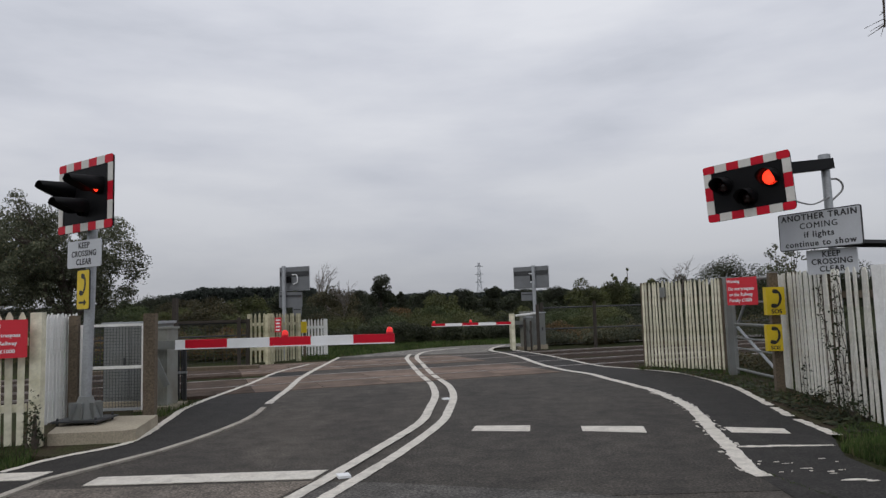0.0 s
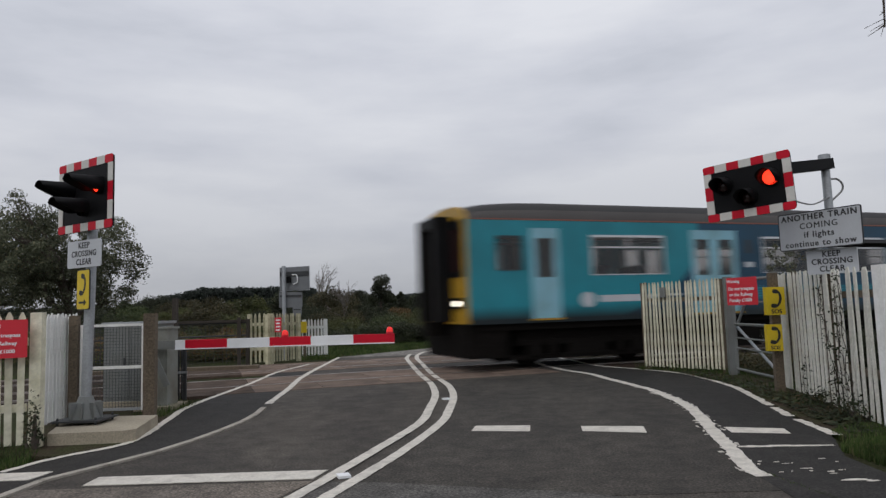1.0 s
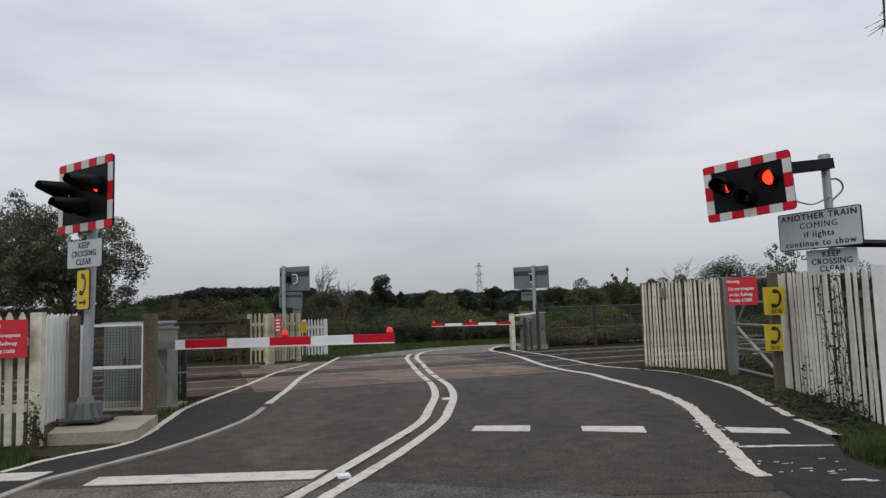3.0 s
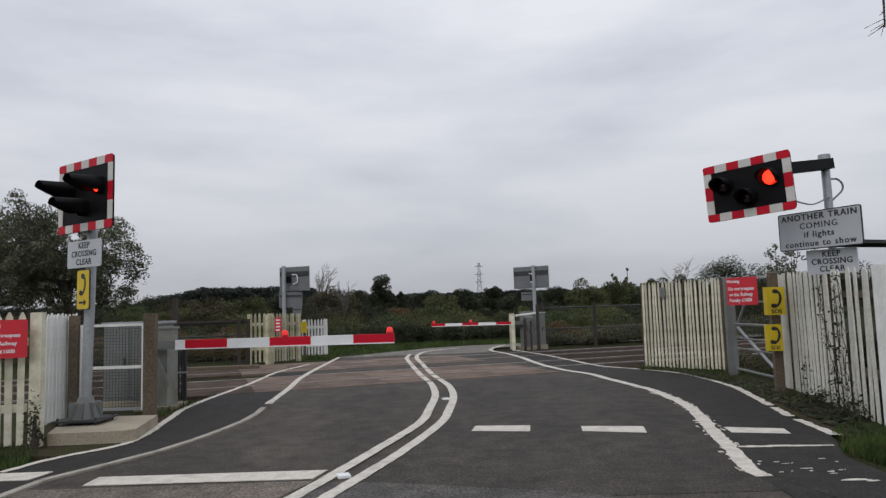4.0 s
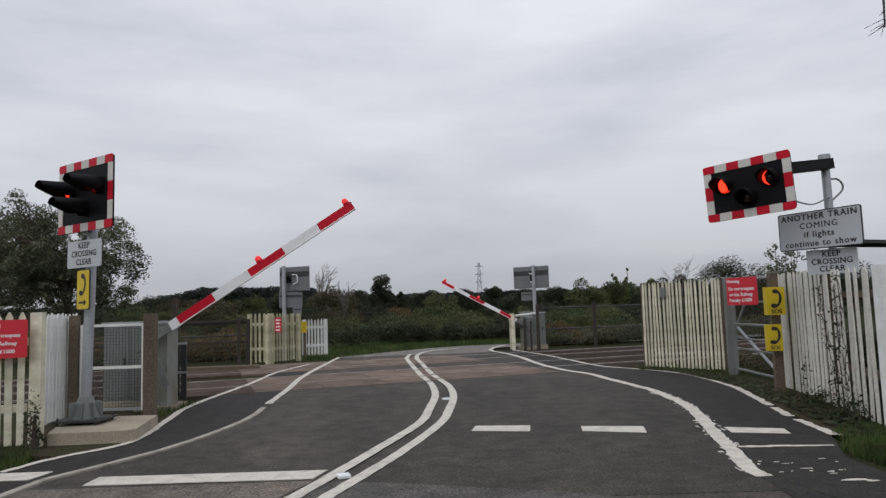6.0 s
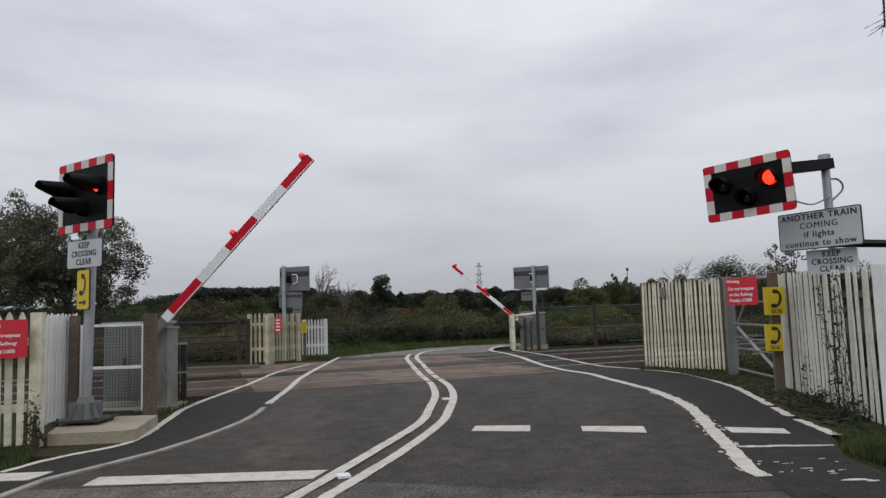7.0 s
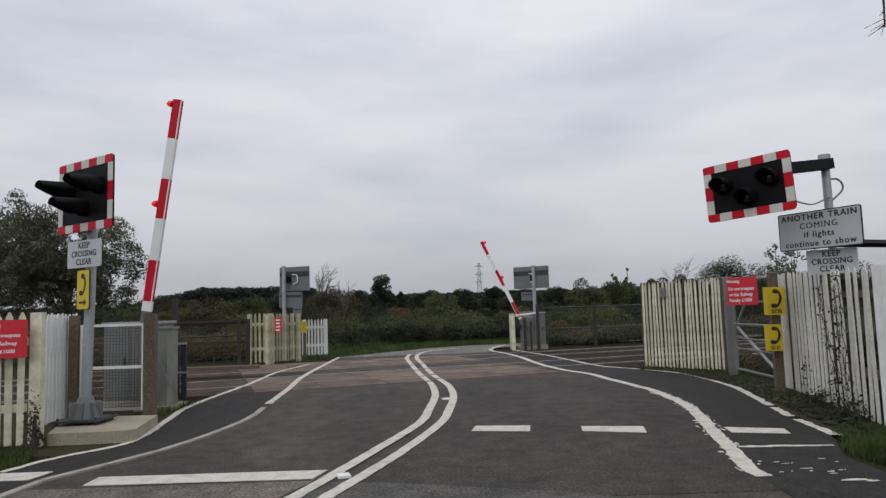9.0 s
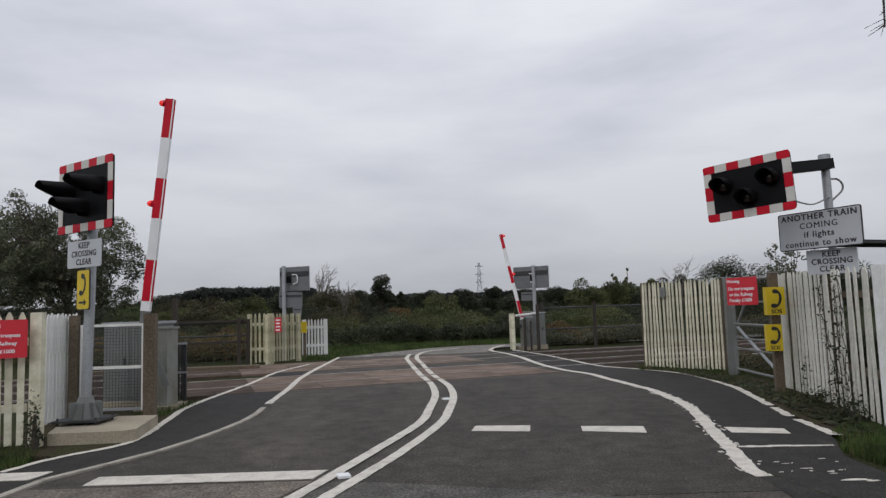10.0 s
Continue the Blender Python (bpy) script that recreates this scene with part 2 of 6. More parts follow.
LEAF = foliage("tree_leaves", (0.05, 0.058, 0.036), (0.125, 0.135, 0.082), (0.19, 0.17, 0.1), 0.12)
LEAF_HEDGE = foliage("hedge_leaves", (0.045, 0.064, 0.024), (0.085, 0.108, 0.042), (0.14, 0.135, 0.06), 0.08)
LEAF_BRUSH = foliage("brush_leaves", (0.046, 0.044, 0.022), (0.085, 0.078, 0.038), (0.14, 0.1, 0.05), 0.12)
LEAF_FAR = foliage("far_wood_leaves", (0.012, 0.018, 0.014), (0.024, 0.032, 0.023))
LEAF_DARK = foliage("dark_wood_leaves", (0.024, 0.031, 0.016), (0.05, 0.058, 0.03), (0.07, 0.065, 0.034), 0.06)
LEAF_OLIVE = foliage("olive_leaves", (0.062, 0.072, 0.025), (0.112, 0.124, 0.046), (0.16, 0.14, 0.058), 0.08)
LEAF_RUST = foliage("autumn_leaves", (0.07, 0.056, 0.025), (0.15, 0.105, 0.045), (0.26, 0.12, 0.045), 0.25)
LEAF_GREY = foliage("grey_scrub_leaves", (0.042, 0.049, 0.028), (0.08, 0.09, 0.054), (0.14, 0.135, 0.095), 0.12)
GRASS = foliage("grass_blades", (0.03, 0.055, 0.013), (0.085, 0.135, 0.035), (0.16, 0.145, 0.07), 0.18, 1.2)
IVY = foliage("bramble_leaves", (0.02, 0.03, 0.012), (0.05, 0.065, 0.03), (0.1, 0.06, 0.03), 0.2)


def livery_material():
    """Turquoise cab end sweeping into dark blue, with thin teal lines low on the side."""
    m = bpy.data.materials.new("train_livery")
    m.use_nodes = True
    t = m.node_tree
    b = t.nodes["Principled BSDF"]
    b.inputs["Roughness"].default_value = 0.38
    ln = t.links.new
    tc = t.nodes.new("ShaderNodeTexCoord")
    sp = t.nodes.new("ShaderNodeSeparateXYZ")
    ln(tc.outputs["Object"], sp.inputs[0])

    def mth(op, a, c, use_clamp=False):
        n = t.nodes.new("ShaderNodeMath")
        n.operation, n.use_clamp = op, use_clamp
        for i, v in enumerate((a, c)):
            if isinstance(v, (int, float)):
                n.inputs[i].default_value = v
            else:
                ln(v, n.inputs[i])
        return n.outputs[0]

    h = mth("DIVIDE", mth("SUBTRACT", 3.2, sp.outputs["Z"]), 2.13)
    edge = mth("SUBTRACT", 5.85, mth("MULTIPLY", mth("POWER", mth("MAXIMUM", h, 0.0), 3.0), 2.15))
    back = mth("MULTIPLY", sp.outputs["X"], -1.0)
    blue = mth("GREATER_THAN", back, edge)
    lines = mth("MULTIPLY", mth("GREATER_THAN", mth("FRACT", mth("MULTIPLY", sp.outputs["Z"], 16.0), 0.0), 0.45),
                mth("MULTIPLY", mth("GREATER_THAN", sp.outputs["Z"], 1.36), mth("LESS_THAN", sp.outputs["Z"], 1.66)))
    lines = mth("MULTIPLY", lines, mth("GREATER_THAN", back, 7.2))
    low = mth("DIVIDE", mth("SUBTRACT", 1.36, sp.outputs["Z"]), 0.3, True)
    n = t.nodes.new("ShaderNodeTexNoise")
    n.inputs["Scale"].default_value, n.inputs["Detail"].default_value = 1.5, 4.0
    ln(tc.outputs["Object"], n.inputs["Vector"])
    grime = ramp_node(t, [(0.3, 0.82), (0.7, 1.1)])
    ln(n.outputs["Fac"], grime.inputs["Fac"])

    def mix(fac, a, c):
        x = t.nodes.new("ShaderNodeMix")
        x.data_type = "RGBA"
        ln(fac, x.inputs["Factor"])
        for s, v in (("A", a), ("B", c)):
            if isinstance(v, tuple):
                x.inputs[s].default_value = (*v, 1)
            else:
                ln(v, x.inputs[s])
        return x.outputs["Result"]

    c1 = mix(blue, (0.010, 0.225, 0.285), (0.004, 0.052, 0.1))
    c2 = mix(lines, c1, (0.01, 0.22, 0.28))
    c3 = mix(low, c2, (0.006, 0.014, 0.018))
    x = t.nodes.new("ShaderNodeMix")
    x.data_type, x.blend_type = "RGBA", "MULTIPLY"
    x.inputs["Factor"].default_value = 1.0
    ln(c3, x.inputs["A"])
    ln(grime.outputs["Color"], x.inputs["B"])
    ln(x.outputs["Result"], b.inputs["Base Color"])
    return m


LIVERY = livery_material()
TRAINROOF = surface("train_roof", (0.02, 0.019, 0.019), 0.8, scale=0.8, grain=20, grain_amount=0.2, bump=0.1, dirt=(0.012, 0.0115, 0.0115), dirt_amount=0.6)
ROOFEDGE = surface("train_roof_edge", (0.075, 0.068, 0.065), 0.7, scale=0.8, grain=20, grain_amount=0.15, bump=0.05)
ORANGE = surface("orange_line", (0.27, 0.1, 0.07), 0.5, bump=0.0)
DOORBLUE = surface("train_door", (0.24, 0.48, 0.58), 0.4, scale=2.0, grain_amount=0.05, bump=0.0, dirt=(0.18, 0.30, 0.32), dirt_amount=0.5)
SILVER = surface("window_frame", (0.68, 0.7, 0.72), 0.35, 0.4, bump=0.0)
UNDER = surface("underframe_grime", (0.009, 0.0078, 0.007), 0.95, scale=2.0, grain=25, grain_amount=0.4, bump=0.2, alpha_spec=0.08)
CABYELLOW = surface("cab_yellow", (0.44, 0.25, 0.015), 0.45, scale=2.0, grain_amount=0.08, bump=0.0, dirt=(0.3, 0.19, 0.03), dirt_amount=0.5)
SEAT = surface("seat_cloth", (0.04, 0.06, 0.09), 0.9, bump=0.0)
INTERIOR = surface("train_lining", (0.4, 0.38, 0.34), 0.7, bump=0.0)


def glass_material(name, tint):
    m = bpy.data.materials.new(name)
    m.use_nodes = True
    b = m.node_tree.nodes["Principled BSDF"]
    b.inputs["Base Color"].default_value = (*tint, 1)
    b.inputs["Roughness"].default_value = 0.03
    b.inputs["Transmission Weight"].default_value = 1.0
    b.inputs["IOR"].default_value = 1.45
    return m


GLASS = glass_material("tinted_glass", (0.55, 0.54, 0.53))


# ---- mesh helpers ----
def box(bm, x0, x1, y0, y1, z0, z1, m=None):
    v = [bm.verts.new((x, y, z)) for x in (x0, x1) for y in (y0, y1) for z in (z0, z1)]
    if m is not None:
        for q in v:
            q.co = m @ q.co
    for f in ((0, 1, 3, 2), (4, 6, 7, 5), (0, 4, 5, 1), (2, 3, 7, 6), (0, 2, 6, 4), (1, 5, 7, 3)):
        bm.faces.new([v[i] for i in f])
    return v


def tube(bm, p0, p1, r0, r1=None, seg=8, caps=True):
    r1 = r0 if r1 is None else r1
    p0, p1 = Vector(p0), Vector(p1)
    q = (p1 - p0).to_track_quat("Z", "Y").to_matrix()
    rings = []
    for p, r in ((p0, r0), (p1, r1)):
        rings.append([bm.verts.new(p + q @ Vector((r * math.cos(a), r * math.sin(a), 0)))
                      for a in (2 * math.pi * i / seg for i in range(seg))])
    for i in range(seg):
        j = (i + 1) % seg
        bm.faces.new((rings[0][i], rings[0][j], rings[1][j], rings[1][i]))
    if caps:
        bm.faces.new(rings[0][::-1])
        bm.faces.new(rings[1])


def prism(bm, outline, depth0, depth1, axis="Y"):
    """An outline in XZ (axis Y), YZ (axis X) or XY (axis Z) given a thickness."""
    def at(u, v, d):
        return {"Y": (u, d, v), "X": (d, u, v), "Z": (u, v, d)}[axis]
    a = [bm.verts.new(at(u, v, depth0)) for u, v in outline]
    b = [bm.verts.new(at(u, v, depth1)) for u, v in outline]
    bm.faces.new(a)
    bm.faces.new(b[::-1])
    n = len(outline)
    for i in range(n):
        j = (i + 1) % n
        bm.faces.new((a[i], b[i], b[j], a[j]))


def rounded(w, h, r, seg=4):
    """Outline of a rounded rectangle about the origin."""
    pts = []
    for cx, cy, a0 in ((w / 2 - r, h / 2 - r, 0), (-w / 2 + r, h / 2 - r, 90), (-w / 2 + r, -h / 2 + r, 180), (w / 2 - r, -h / 2 + r, 270)):
        for i in range(seg + 1):
            a = radians(a0 + 90 * i / seg)
            pts.append((cx + r * math.cos(a), cy + r * math.sin(a)))
    return pts


def to_mesh(name, bm, bevel=0.0):
    if bevel:
        es = [e for e in bm.edges if len(e.link_faces) == 2 and e.calc_face_angle(0) > 0.6]
        bmesh.ops.bevel(bm, geom=es, offset=bevel, segments=2, affect="EDGES", clamp_overlap=True)
    bmesh.ops.recalc_face_normals(bm, faces=bm.faces)
    me = bpy.data.meshes.new(name)
    bm.to_mesh(me)
    bm.free()
    return me


def smooth(me):
    me.polygons.foreach_set("use_smooth", [True] * len(me.polygons))
    return me


def part(name, bm, material, parent, label="", m=None, bevel=0.0, soft=False):
    me = to_mesh(name, bm, bevel) if isinstance(bm, bmesh.types.BMesh) else bm
    if soft:
        smooth(me)
    if not me.materials:
        me.materials.append(material)
    ob = new(name, me)
    ob.parent = parent
    if m is not None:
        ob.matrix_basis = m
    return tagged(ob, label) if label else ob


def thing(name, m, label, category, group="", kind=""):
    ob = new(name)
    ob.empty_display_size = 0.2
    ob.matrix_basis = m
    return tagged(ob, label, category, group, kind)


def solid(name, bm, material, label, category, kind="", group="", bevel=0.0, m=None):
    me = to_mesh(name, bm, bevel) if isinstance(bm, bmesh.types.BMesh) else bm
    me.materials.append(material)
    ob = new(name, me)
    if m is not None:
        ob.matrix_basis = m
    return tagged(ob, label, category, group, kind)


def boxes(*dims, bevel=0.0):
    bm = bmesh.new()
    for d in dims:
        box(bm, *d)
    return bm


def quads(name, verts, faces):
    me = bpy.data.meshes.new(name)
    me.from_pydata(verts, [], faces)
    me.update()
    return me


def lettering(text, size, parent, material, m, spacing=1.0):
    """A line of writing as thin raised letters."""
    cu = bpy.data.curves.new("lettering", "FONT")
    cu.body, cu.size, cu.align_x, cu.align_y, cu.extrude, cu.space_character, cu.offset = text, size, "CENTER", "CENTER", 0.001, spacing, 0.0 if "M" in text else size * 0.014
    cu.resolution_u = 3
    ob = new("lettering", cu)
    me = bpy.data.meshes.new_from_object(ob)
    bpy.data.objects.remove(ob)
    # a second strike a little to the side makes the strokes bold
    bm = bmesh.new()
    bm.from_mesh(me)
    again = bmesh.ops.duplicate(bm, geom=bm.verts[:] + bm.edges[:] + bm.faces[:])["geom"]
    for v in again:
        if isinstance(v, bmesh.types.BMVert):
            v.co += Vector((size * 0.035, size * 0.012, 0.0006))
    bm.to_mesh(me)
    bm.free()
    me.materials.clear()
    me.materials.append(material)
    o = new("lettering", me)
    o.parent = parent
    o.matrix_basis = m @ pose(0, 0, 0, 90, 0, 0)
    return o


def spline(points, steps=8):
    """A smooth way through the points (Catmull-Rom)."""
    p = [Vector((*q, 0)) if len(q) == 2 else Vector(q) for q in points]
    p = [p[0] * 2 - p[1]] + p + [p[-1] * 2 - p[-2]]
    out = []
    for i in range(1, len(p) - 2):
        for k in range(steps):
            t = k / steps
            a, b, c, d = p[i - 1:i + 3]
            out.append(0.5 * (2 * b + (c - a) * t + (2 * a - 5 * b + 4 * c - d) * t * t + (3 * b - a - 3 * c + d) * t ** 3))
    out.append(p[-2])
    return out


# ---- the setting: ground, road, crossing ----
TRACK = 19.756                      # turn of the railway against the x axis, degrees
RAILWAY = pose(0, 13.715, 0, 0, 0, TRACK)   # along x: the railway; y: away from the viewer, from the near side of the train
CENTRES = (1.41, 4.81)              # middles of the two tracks


def on_railway(s, o, z=0.0):
    return RAILWAY @ Vector((s, o, z))


OUTER_LEFT = [(-4.3, -15), (-4.2, 0), (-3.99, 6.16), (-3.82, 6.73), (-3.51, 7.23), (-3.45, 7.76), (-3.68, 9.11), (-3.87, 10.43), (-3.86, 13.43), (-3.93, 15.86), (-3.64, 18.22)]
KERB_LEFT = [(-3.6, -15), (-3.55, 0), (-3.43, 5.3), (-3.29, 5.81), (-3.1, 6.44), (-2.84, 7.05), (-2.63, 8.16), (-2.57, 9.13), (-2.70, 10.36), (-2.83, 12.21), (-3.08, 14.91), (-3.23, 20.64)]
EDGE_RIGHT = [(2.2, -15), (2.2, 0), (2.33, 5.3), (2.53, 6.24), (2.74, 7.22), (2.97, 8.2), (3.10, 9.18), (3.13, 10.2), (3.03, 11.4), (2.85, 12.7), (2.46, 14.25), (2.18, 15.9), (2.02, 18.0), (1.75, 20.13), (1.43, 21.54)]
OUTER_RIGHT = [(3.1, -15), (3.15, 0), (3.28, 5.3), (3.4, 6.0), (3.71, 6.74), (3.88, 7.83), (4.19, 9.33), (4.45, 10.92), (4.42, 12.82), (3.91, 14.01), (3.34, 15.06), (3.06, 16.87), (2.69, 19.17), (2.15, 21.62)]


def across(points, y):
    s = spline(points, 6)
    return float(np.interp(y, [q.y for q in s], [q.x for q in s]))


def ribbon(name, left, right, ys, z, material, label, category, cuts=6, thick=0.05):
    verts, faces = [], []
    for y in ys:
        a, b = across(left, y), across(right, y)
        for i in range(cuts + 1):
            verts.append((a + (b - a) * i / cuts, y, z))
    n = cuts + 1
    for j in range(len(ys) - 1):
        for i in range(cuts):
            k = j * n + i
            faces.append((k, k + 1, k + n + 1, k + n))
    base = len(verts)
    verts += [(x, y, z - thick) for x, y, _ in verts]
    rim = [(j * n, (j + 1) * n) for j in range(len(ys) - 1)] + [((j + 1) * n - 1, (j + 2) * n - 1) for j in range(len(ys) - 1)]
    rim += [(i, i + 1) for i in range(cuts)]
    faces += [(a, b, b + base, a + base) for a, b in rim]
    me = quads(name, verts, faces)
    me.materials.append(material)
    return tagged(new(name, me), label, category, "", "structure")


# one sheet of ground to the horizon, finer near the road
gx = sorted(set([-2500, -900, -400, -200, -120, 120, 200, 400, 900, 2500] + [float(v) for v in range(-80, 81, 4)]))
gy = sorted(set([-900, -300, -100, -40, 160, 240, 400, 700, 1200, 3000] + [float(v) for v in range(-24, 121, 4)]))
gv = []
for y in gy:
    for x in gx:
        far = max(0.0, y - 30) + max(0.0, abs(x) - 25) * 0.4
        gv.append((x, y, -0.045 + min(1.2, far * 0.006) + (0.25 * noise.noise((x * 0.07, y * 0.07, 0)) if far > 0 else 0)))
gf = [(j * len(gx) + i, j * len(gx) + i + 1, (j + 1) * len(gx) + i + 1, (j + 1) * len(gx) + i) for j in range(len(gy) - 1) for i in range(len(gx) - 1)]
gm = quads("ground", gv, gf)
gm.materials.append(EARTH)
tagged(new("ground", gm), "rough grass and bare earth ground", "ground", "", "structure")

ys_near = [-15, -8, -3, 0, 2] + [3 + 0.35 * i for i in range(29)]
ribbon("road", KERB_LEFT, EDGE_RIGHT, ys_near + [13.3 + 0.5 * i for i in range(17)], 0.0, ASPHALT, "dark grey asphalt road crossing the railway", "road")
ribbon("pavement_left", OUTER_LEFT, KERB_LEFT, ys_near + [13.3 + 0.5 * i for i in range(10)], 0.003, ASPHALT_DARK, "dark asphalt footpath beside the road", "pavement", 2)
ribbon("pavement_right", EDGE_RIGHT, OUTER_RIGHT, ys_near + [13.3 + 0.5 * i for i in range(17)], 0.004, ASPHALT_DARK, "dark asphalt footpath by the picket fence", "pavement", 2)
# the lane on the right of the centre lines has a darker surface
CENTRE = [(-1.13, 4.2), (-0.89, 5.03), (-0.44, 6.55), (-0.09, 8.09), (0.02, 9.2), (0.09, 10.49), (0.04, 11.88), (-0.11, 12.96), (-0.27, 14.02)]
ribbon("road_patch", CENTRE, EDGE_RIGHT, [4.85 + 0.3 * i for i in range(28)], 0.003, ASPHALT_RIGHT, "darker asphalt of one lane", "road", thick=0.02)
# paler older surfacing where the side lane joins
bm = bmesh.new()
prism(bm, [(-3.36, 5.5), (-1.08, 5.52), (-1.42, 4.6), (-1.75, 3.6), (-2.2, 0), (-2.2, -8), (-3.5, -8), (-3.5, 0)], 0.004, -0.02, "Z")
solid("road_patch", bm, ASPHALT_PALE, "pale gravelly worn asphalt patch", "road", "structure")
bm = bmesh.new()
prism(bm, [(-1.0, 5.5), (-0.5, 5.4), (0.3, 5.15), (0.82, 5.0), (1.4, 4.7), (1.6, 3.0), (1.6, -8), (-2.1, -8), (-2.1, 0), (-1.35, 4.6)], 0.0035, -0.02, "Z")
solid("road_patch", bm, ASPHALT_GREY, "worn mid-grey asphalt patch", "road", "structure")
# the road beyond the railway swings away to the right behind the far barrier
far_out = spline([(-3.23, 20.4), (-2.6, 21.6), (-1.5, 23.0), (0.2, 24.75), (3.5, 25.8), (9, 26.6), (20, 27.5)], 5)
far_in = spline([(1.38, 20.9), (1.30, 21.5), (1.45, 22.4), (2.0, 23.4), (5.0, 24.4), (9.5, 25.0), (20, 25.8)], 5)
fv = [(*p.xy, 0.006) for p in far_out] + [(*p.xy, 0.006) for p in far_in]
fn = len(far_out)
fm = quads("road", fv, [(i, fn + i, fn + i + 1, i + 1) for i in range(fn - 1)])
fm.materials.append(ASPHALT_LANE)
tagged(new("road", fm), "pale grey asphalt lane beyond the crossing", "road", "", "structure")


def painted_line(points, width, label, z=0.016, gaps=(), ragged=0.012, steps=10):
    """A painted line along the road with slightly ragged edges; gaps: worn or broken stretches (from, to) in metres."""
    s = spline(points, steps)
    verts, faces, run, prev = [], [], 0.0, None
    fine = []
    for a, b in zip(s, s[1:]):
        k = max(1, int((b - a).length / 0.035))
        fine += [a.lerp(b, i / k) for i in range(k)]
    fine.append(s[-1])
    for i, p in enumerate(fine):
        d = (fine[min(i + 1, len(fine) - 1)] - fine[max(i - 1, 0)]).normalized()
        nrm = Vector((-d.y, d.x, 0))
        if prev is not None:
            run += (p - prev).length
        prev = p
        j1 = ragged * (noise.noise((p.x * 6, p.y * 6, 1.0)) + noise.noise((p.x * 26, p.y * 26, 3.0)))
        j2 = ragged * (noise.noise((p.x * 6, p.y * 6, 7.0)) + noise.noise((p.x * 26, p.y * 26, 9.0)))
        verts += [(*(p + nrm * (width / 2 + j1)).xy, z), (*(p - nrm * (width / 2 + j2)).xy, z)]
        if i and not any(g0 < run < g1 for g0, g1 in gaps):
            k = 2 * i
            faces.append((k - 2, k - 1, k + 1, k))
    me = quads("road_marking", verts, faces)
    me.materials.append(ROADPAINT)
    return tagged(new("road_marking", me), label, "road marking", "", "structure")


def painted_block(corners, label, z=0.007):
    bm = bmesh.new()
    prism(bm, corners, z, z - 0.006, "Z")
    solid("road_marking", bm, ROADPAINT, label, "road marking", "structure")


painted_line([p for p in OUTER_LEFT if p[1] > 5], 0.095, "white line along the footpath's outer edge", 0.0085, ragged=0.018)
painted_line([(-2.68, 10.3), (-2.74, 10.9), (-2.83, 12.21), (-3.08, 14.91), (-3.23, 20.64)], 0.11, "white line between footpath and road", 0.0095, ragged=0.02)
painted_line([(-1.37, 4.2), (-1.13, 5.06), (-0.99, 5.55), (-0.72, 6.59), (-0.34, 8.14), (-0.25, 9.26), (-0.19, 10.77), (-0.29, 12.42), (-0.51, 13.97), (-0.70, 15.48), (-0.89, 17.17), (-1.11, 19.25), (-1.11, 20.96)], 0.115, "one of two parallel white centre lines", 0.0105,
             gaps=((8.75, 8.9), (9.75, 9.9), (11.2, 11.35), (12.7, 12.85)), ragged=0.007)
painted_line([(-1.13, 4.2), (-0.89, 5.03), (-0.74, 5.52), (-0.44, 6.55), (-0.09, 8.09), (0.02, 9.2), (0.09, 10.49), (0.04, 11.88), (-0.11, 12.96), (-0.27, 14.02), (-0.43, 15.39), (-0.60, 17.05), (-0.82, 19.13), (-0.84, 20.83), (-0.56, 22.4), (0.42, 23.52)], 0.115, "one of two parallel white centre lines", 0.0105,
             gaps=((9.2, 9.35), (10.1, 10.3), (11.6, 11.75), (13.1, 13.25)), ragged=0.007)
painted_line([(2.36, 5.22), (2.35, 5.4), (2.40, 5.73), (2.53, 6.24), (2.64, 6.76), (2.74, 7.22), (2.89, 7.86), (3.03, 8.57), (3.10, 9.18), (3.13, 9.83), (3.13, 10.65), (3.03, 11.4), (2.89, 12.38), (2.78, 13.28), (2.46, 14.25), (2.23, 15.48), (2.09, 16.9), (2.0, 18.32), (1.75, 20.13), (1.43, 21.54), (1.56, 22.9), (2.03, 24.44)], 0.14, "worn white edge line of the road", 0.0095, ragged=0.021)
painted_line([(3.75, 6.7), (3.88, 7.83), (4.19, 9.33), (4.45, 10.92), (4.42, 12.82), (3.91, 14.01), (3.34, 15.06), (3.06, 16.87), (2.69, 19.17), (2.15, 21.62)], 0.10, "worn white line along the footpath's outer edge", 0.0085,
             gaps=((0.95, 1.15), (1.85, 2.0)), ragged=0.026)
painted_block([(-2.95, 5.58), (-2.96, 5.86), (-1.03, 5.87), (-1.1, 5.58)], "broad white stop line across the lane", 0.009)
painted_block([(-4.0, 5.83), (-3.97, 6.11), (-3.50, 6.13), (-3.54, 5.84)], "broad white stop line across the footpath", 0.009)
painted_block([(0.25, 7.53), (0.31, 7.84), (0.92, 7.75), (0.87, 7.40)], "white dash of a give-way line")
painted_block([(1.42, 7.33), (1.46, 7.62), (2.11, 7.49), (2.04, 7.12)], "white dash of a give-way line")
painted_block([(2.86, 6.99), (2.90, 7.29), (3.44, 7.11), (3.38, 6.84)], "white dash of a stop line across the footpath", 0.008)
painted_block([(-2.55, 20.85), (-2.5, 20.95), (-2.2, 21.3), (-2.25, 21.2)], "short white dash at the lane's edge", 0.0085)
painted_block([(-1.85, 21.55), (-1.8, 21.66), (-1.35, 22.0), (-1.4, 21.9)], "short white dash at the lane's edge", 0.0085)
painted_line([(2.62, 6.3), (3.0, 6.27), (3.46, 6.24)], 0.07, "faint worn white line on the footpath", 0.008, ragged=0.03)
chips = random.Random(9)


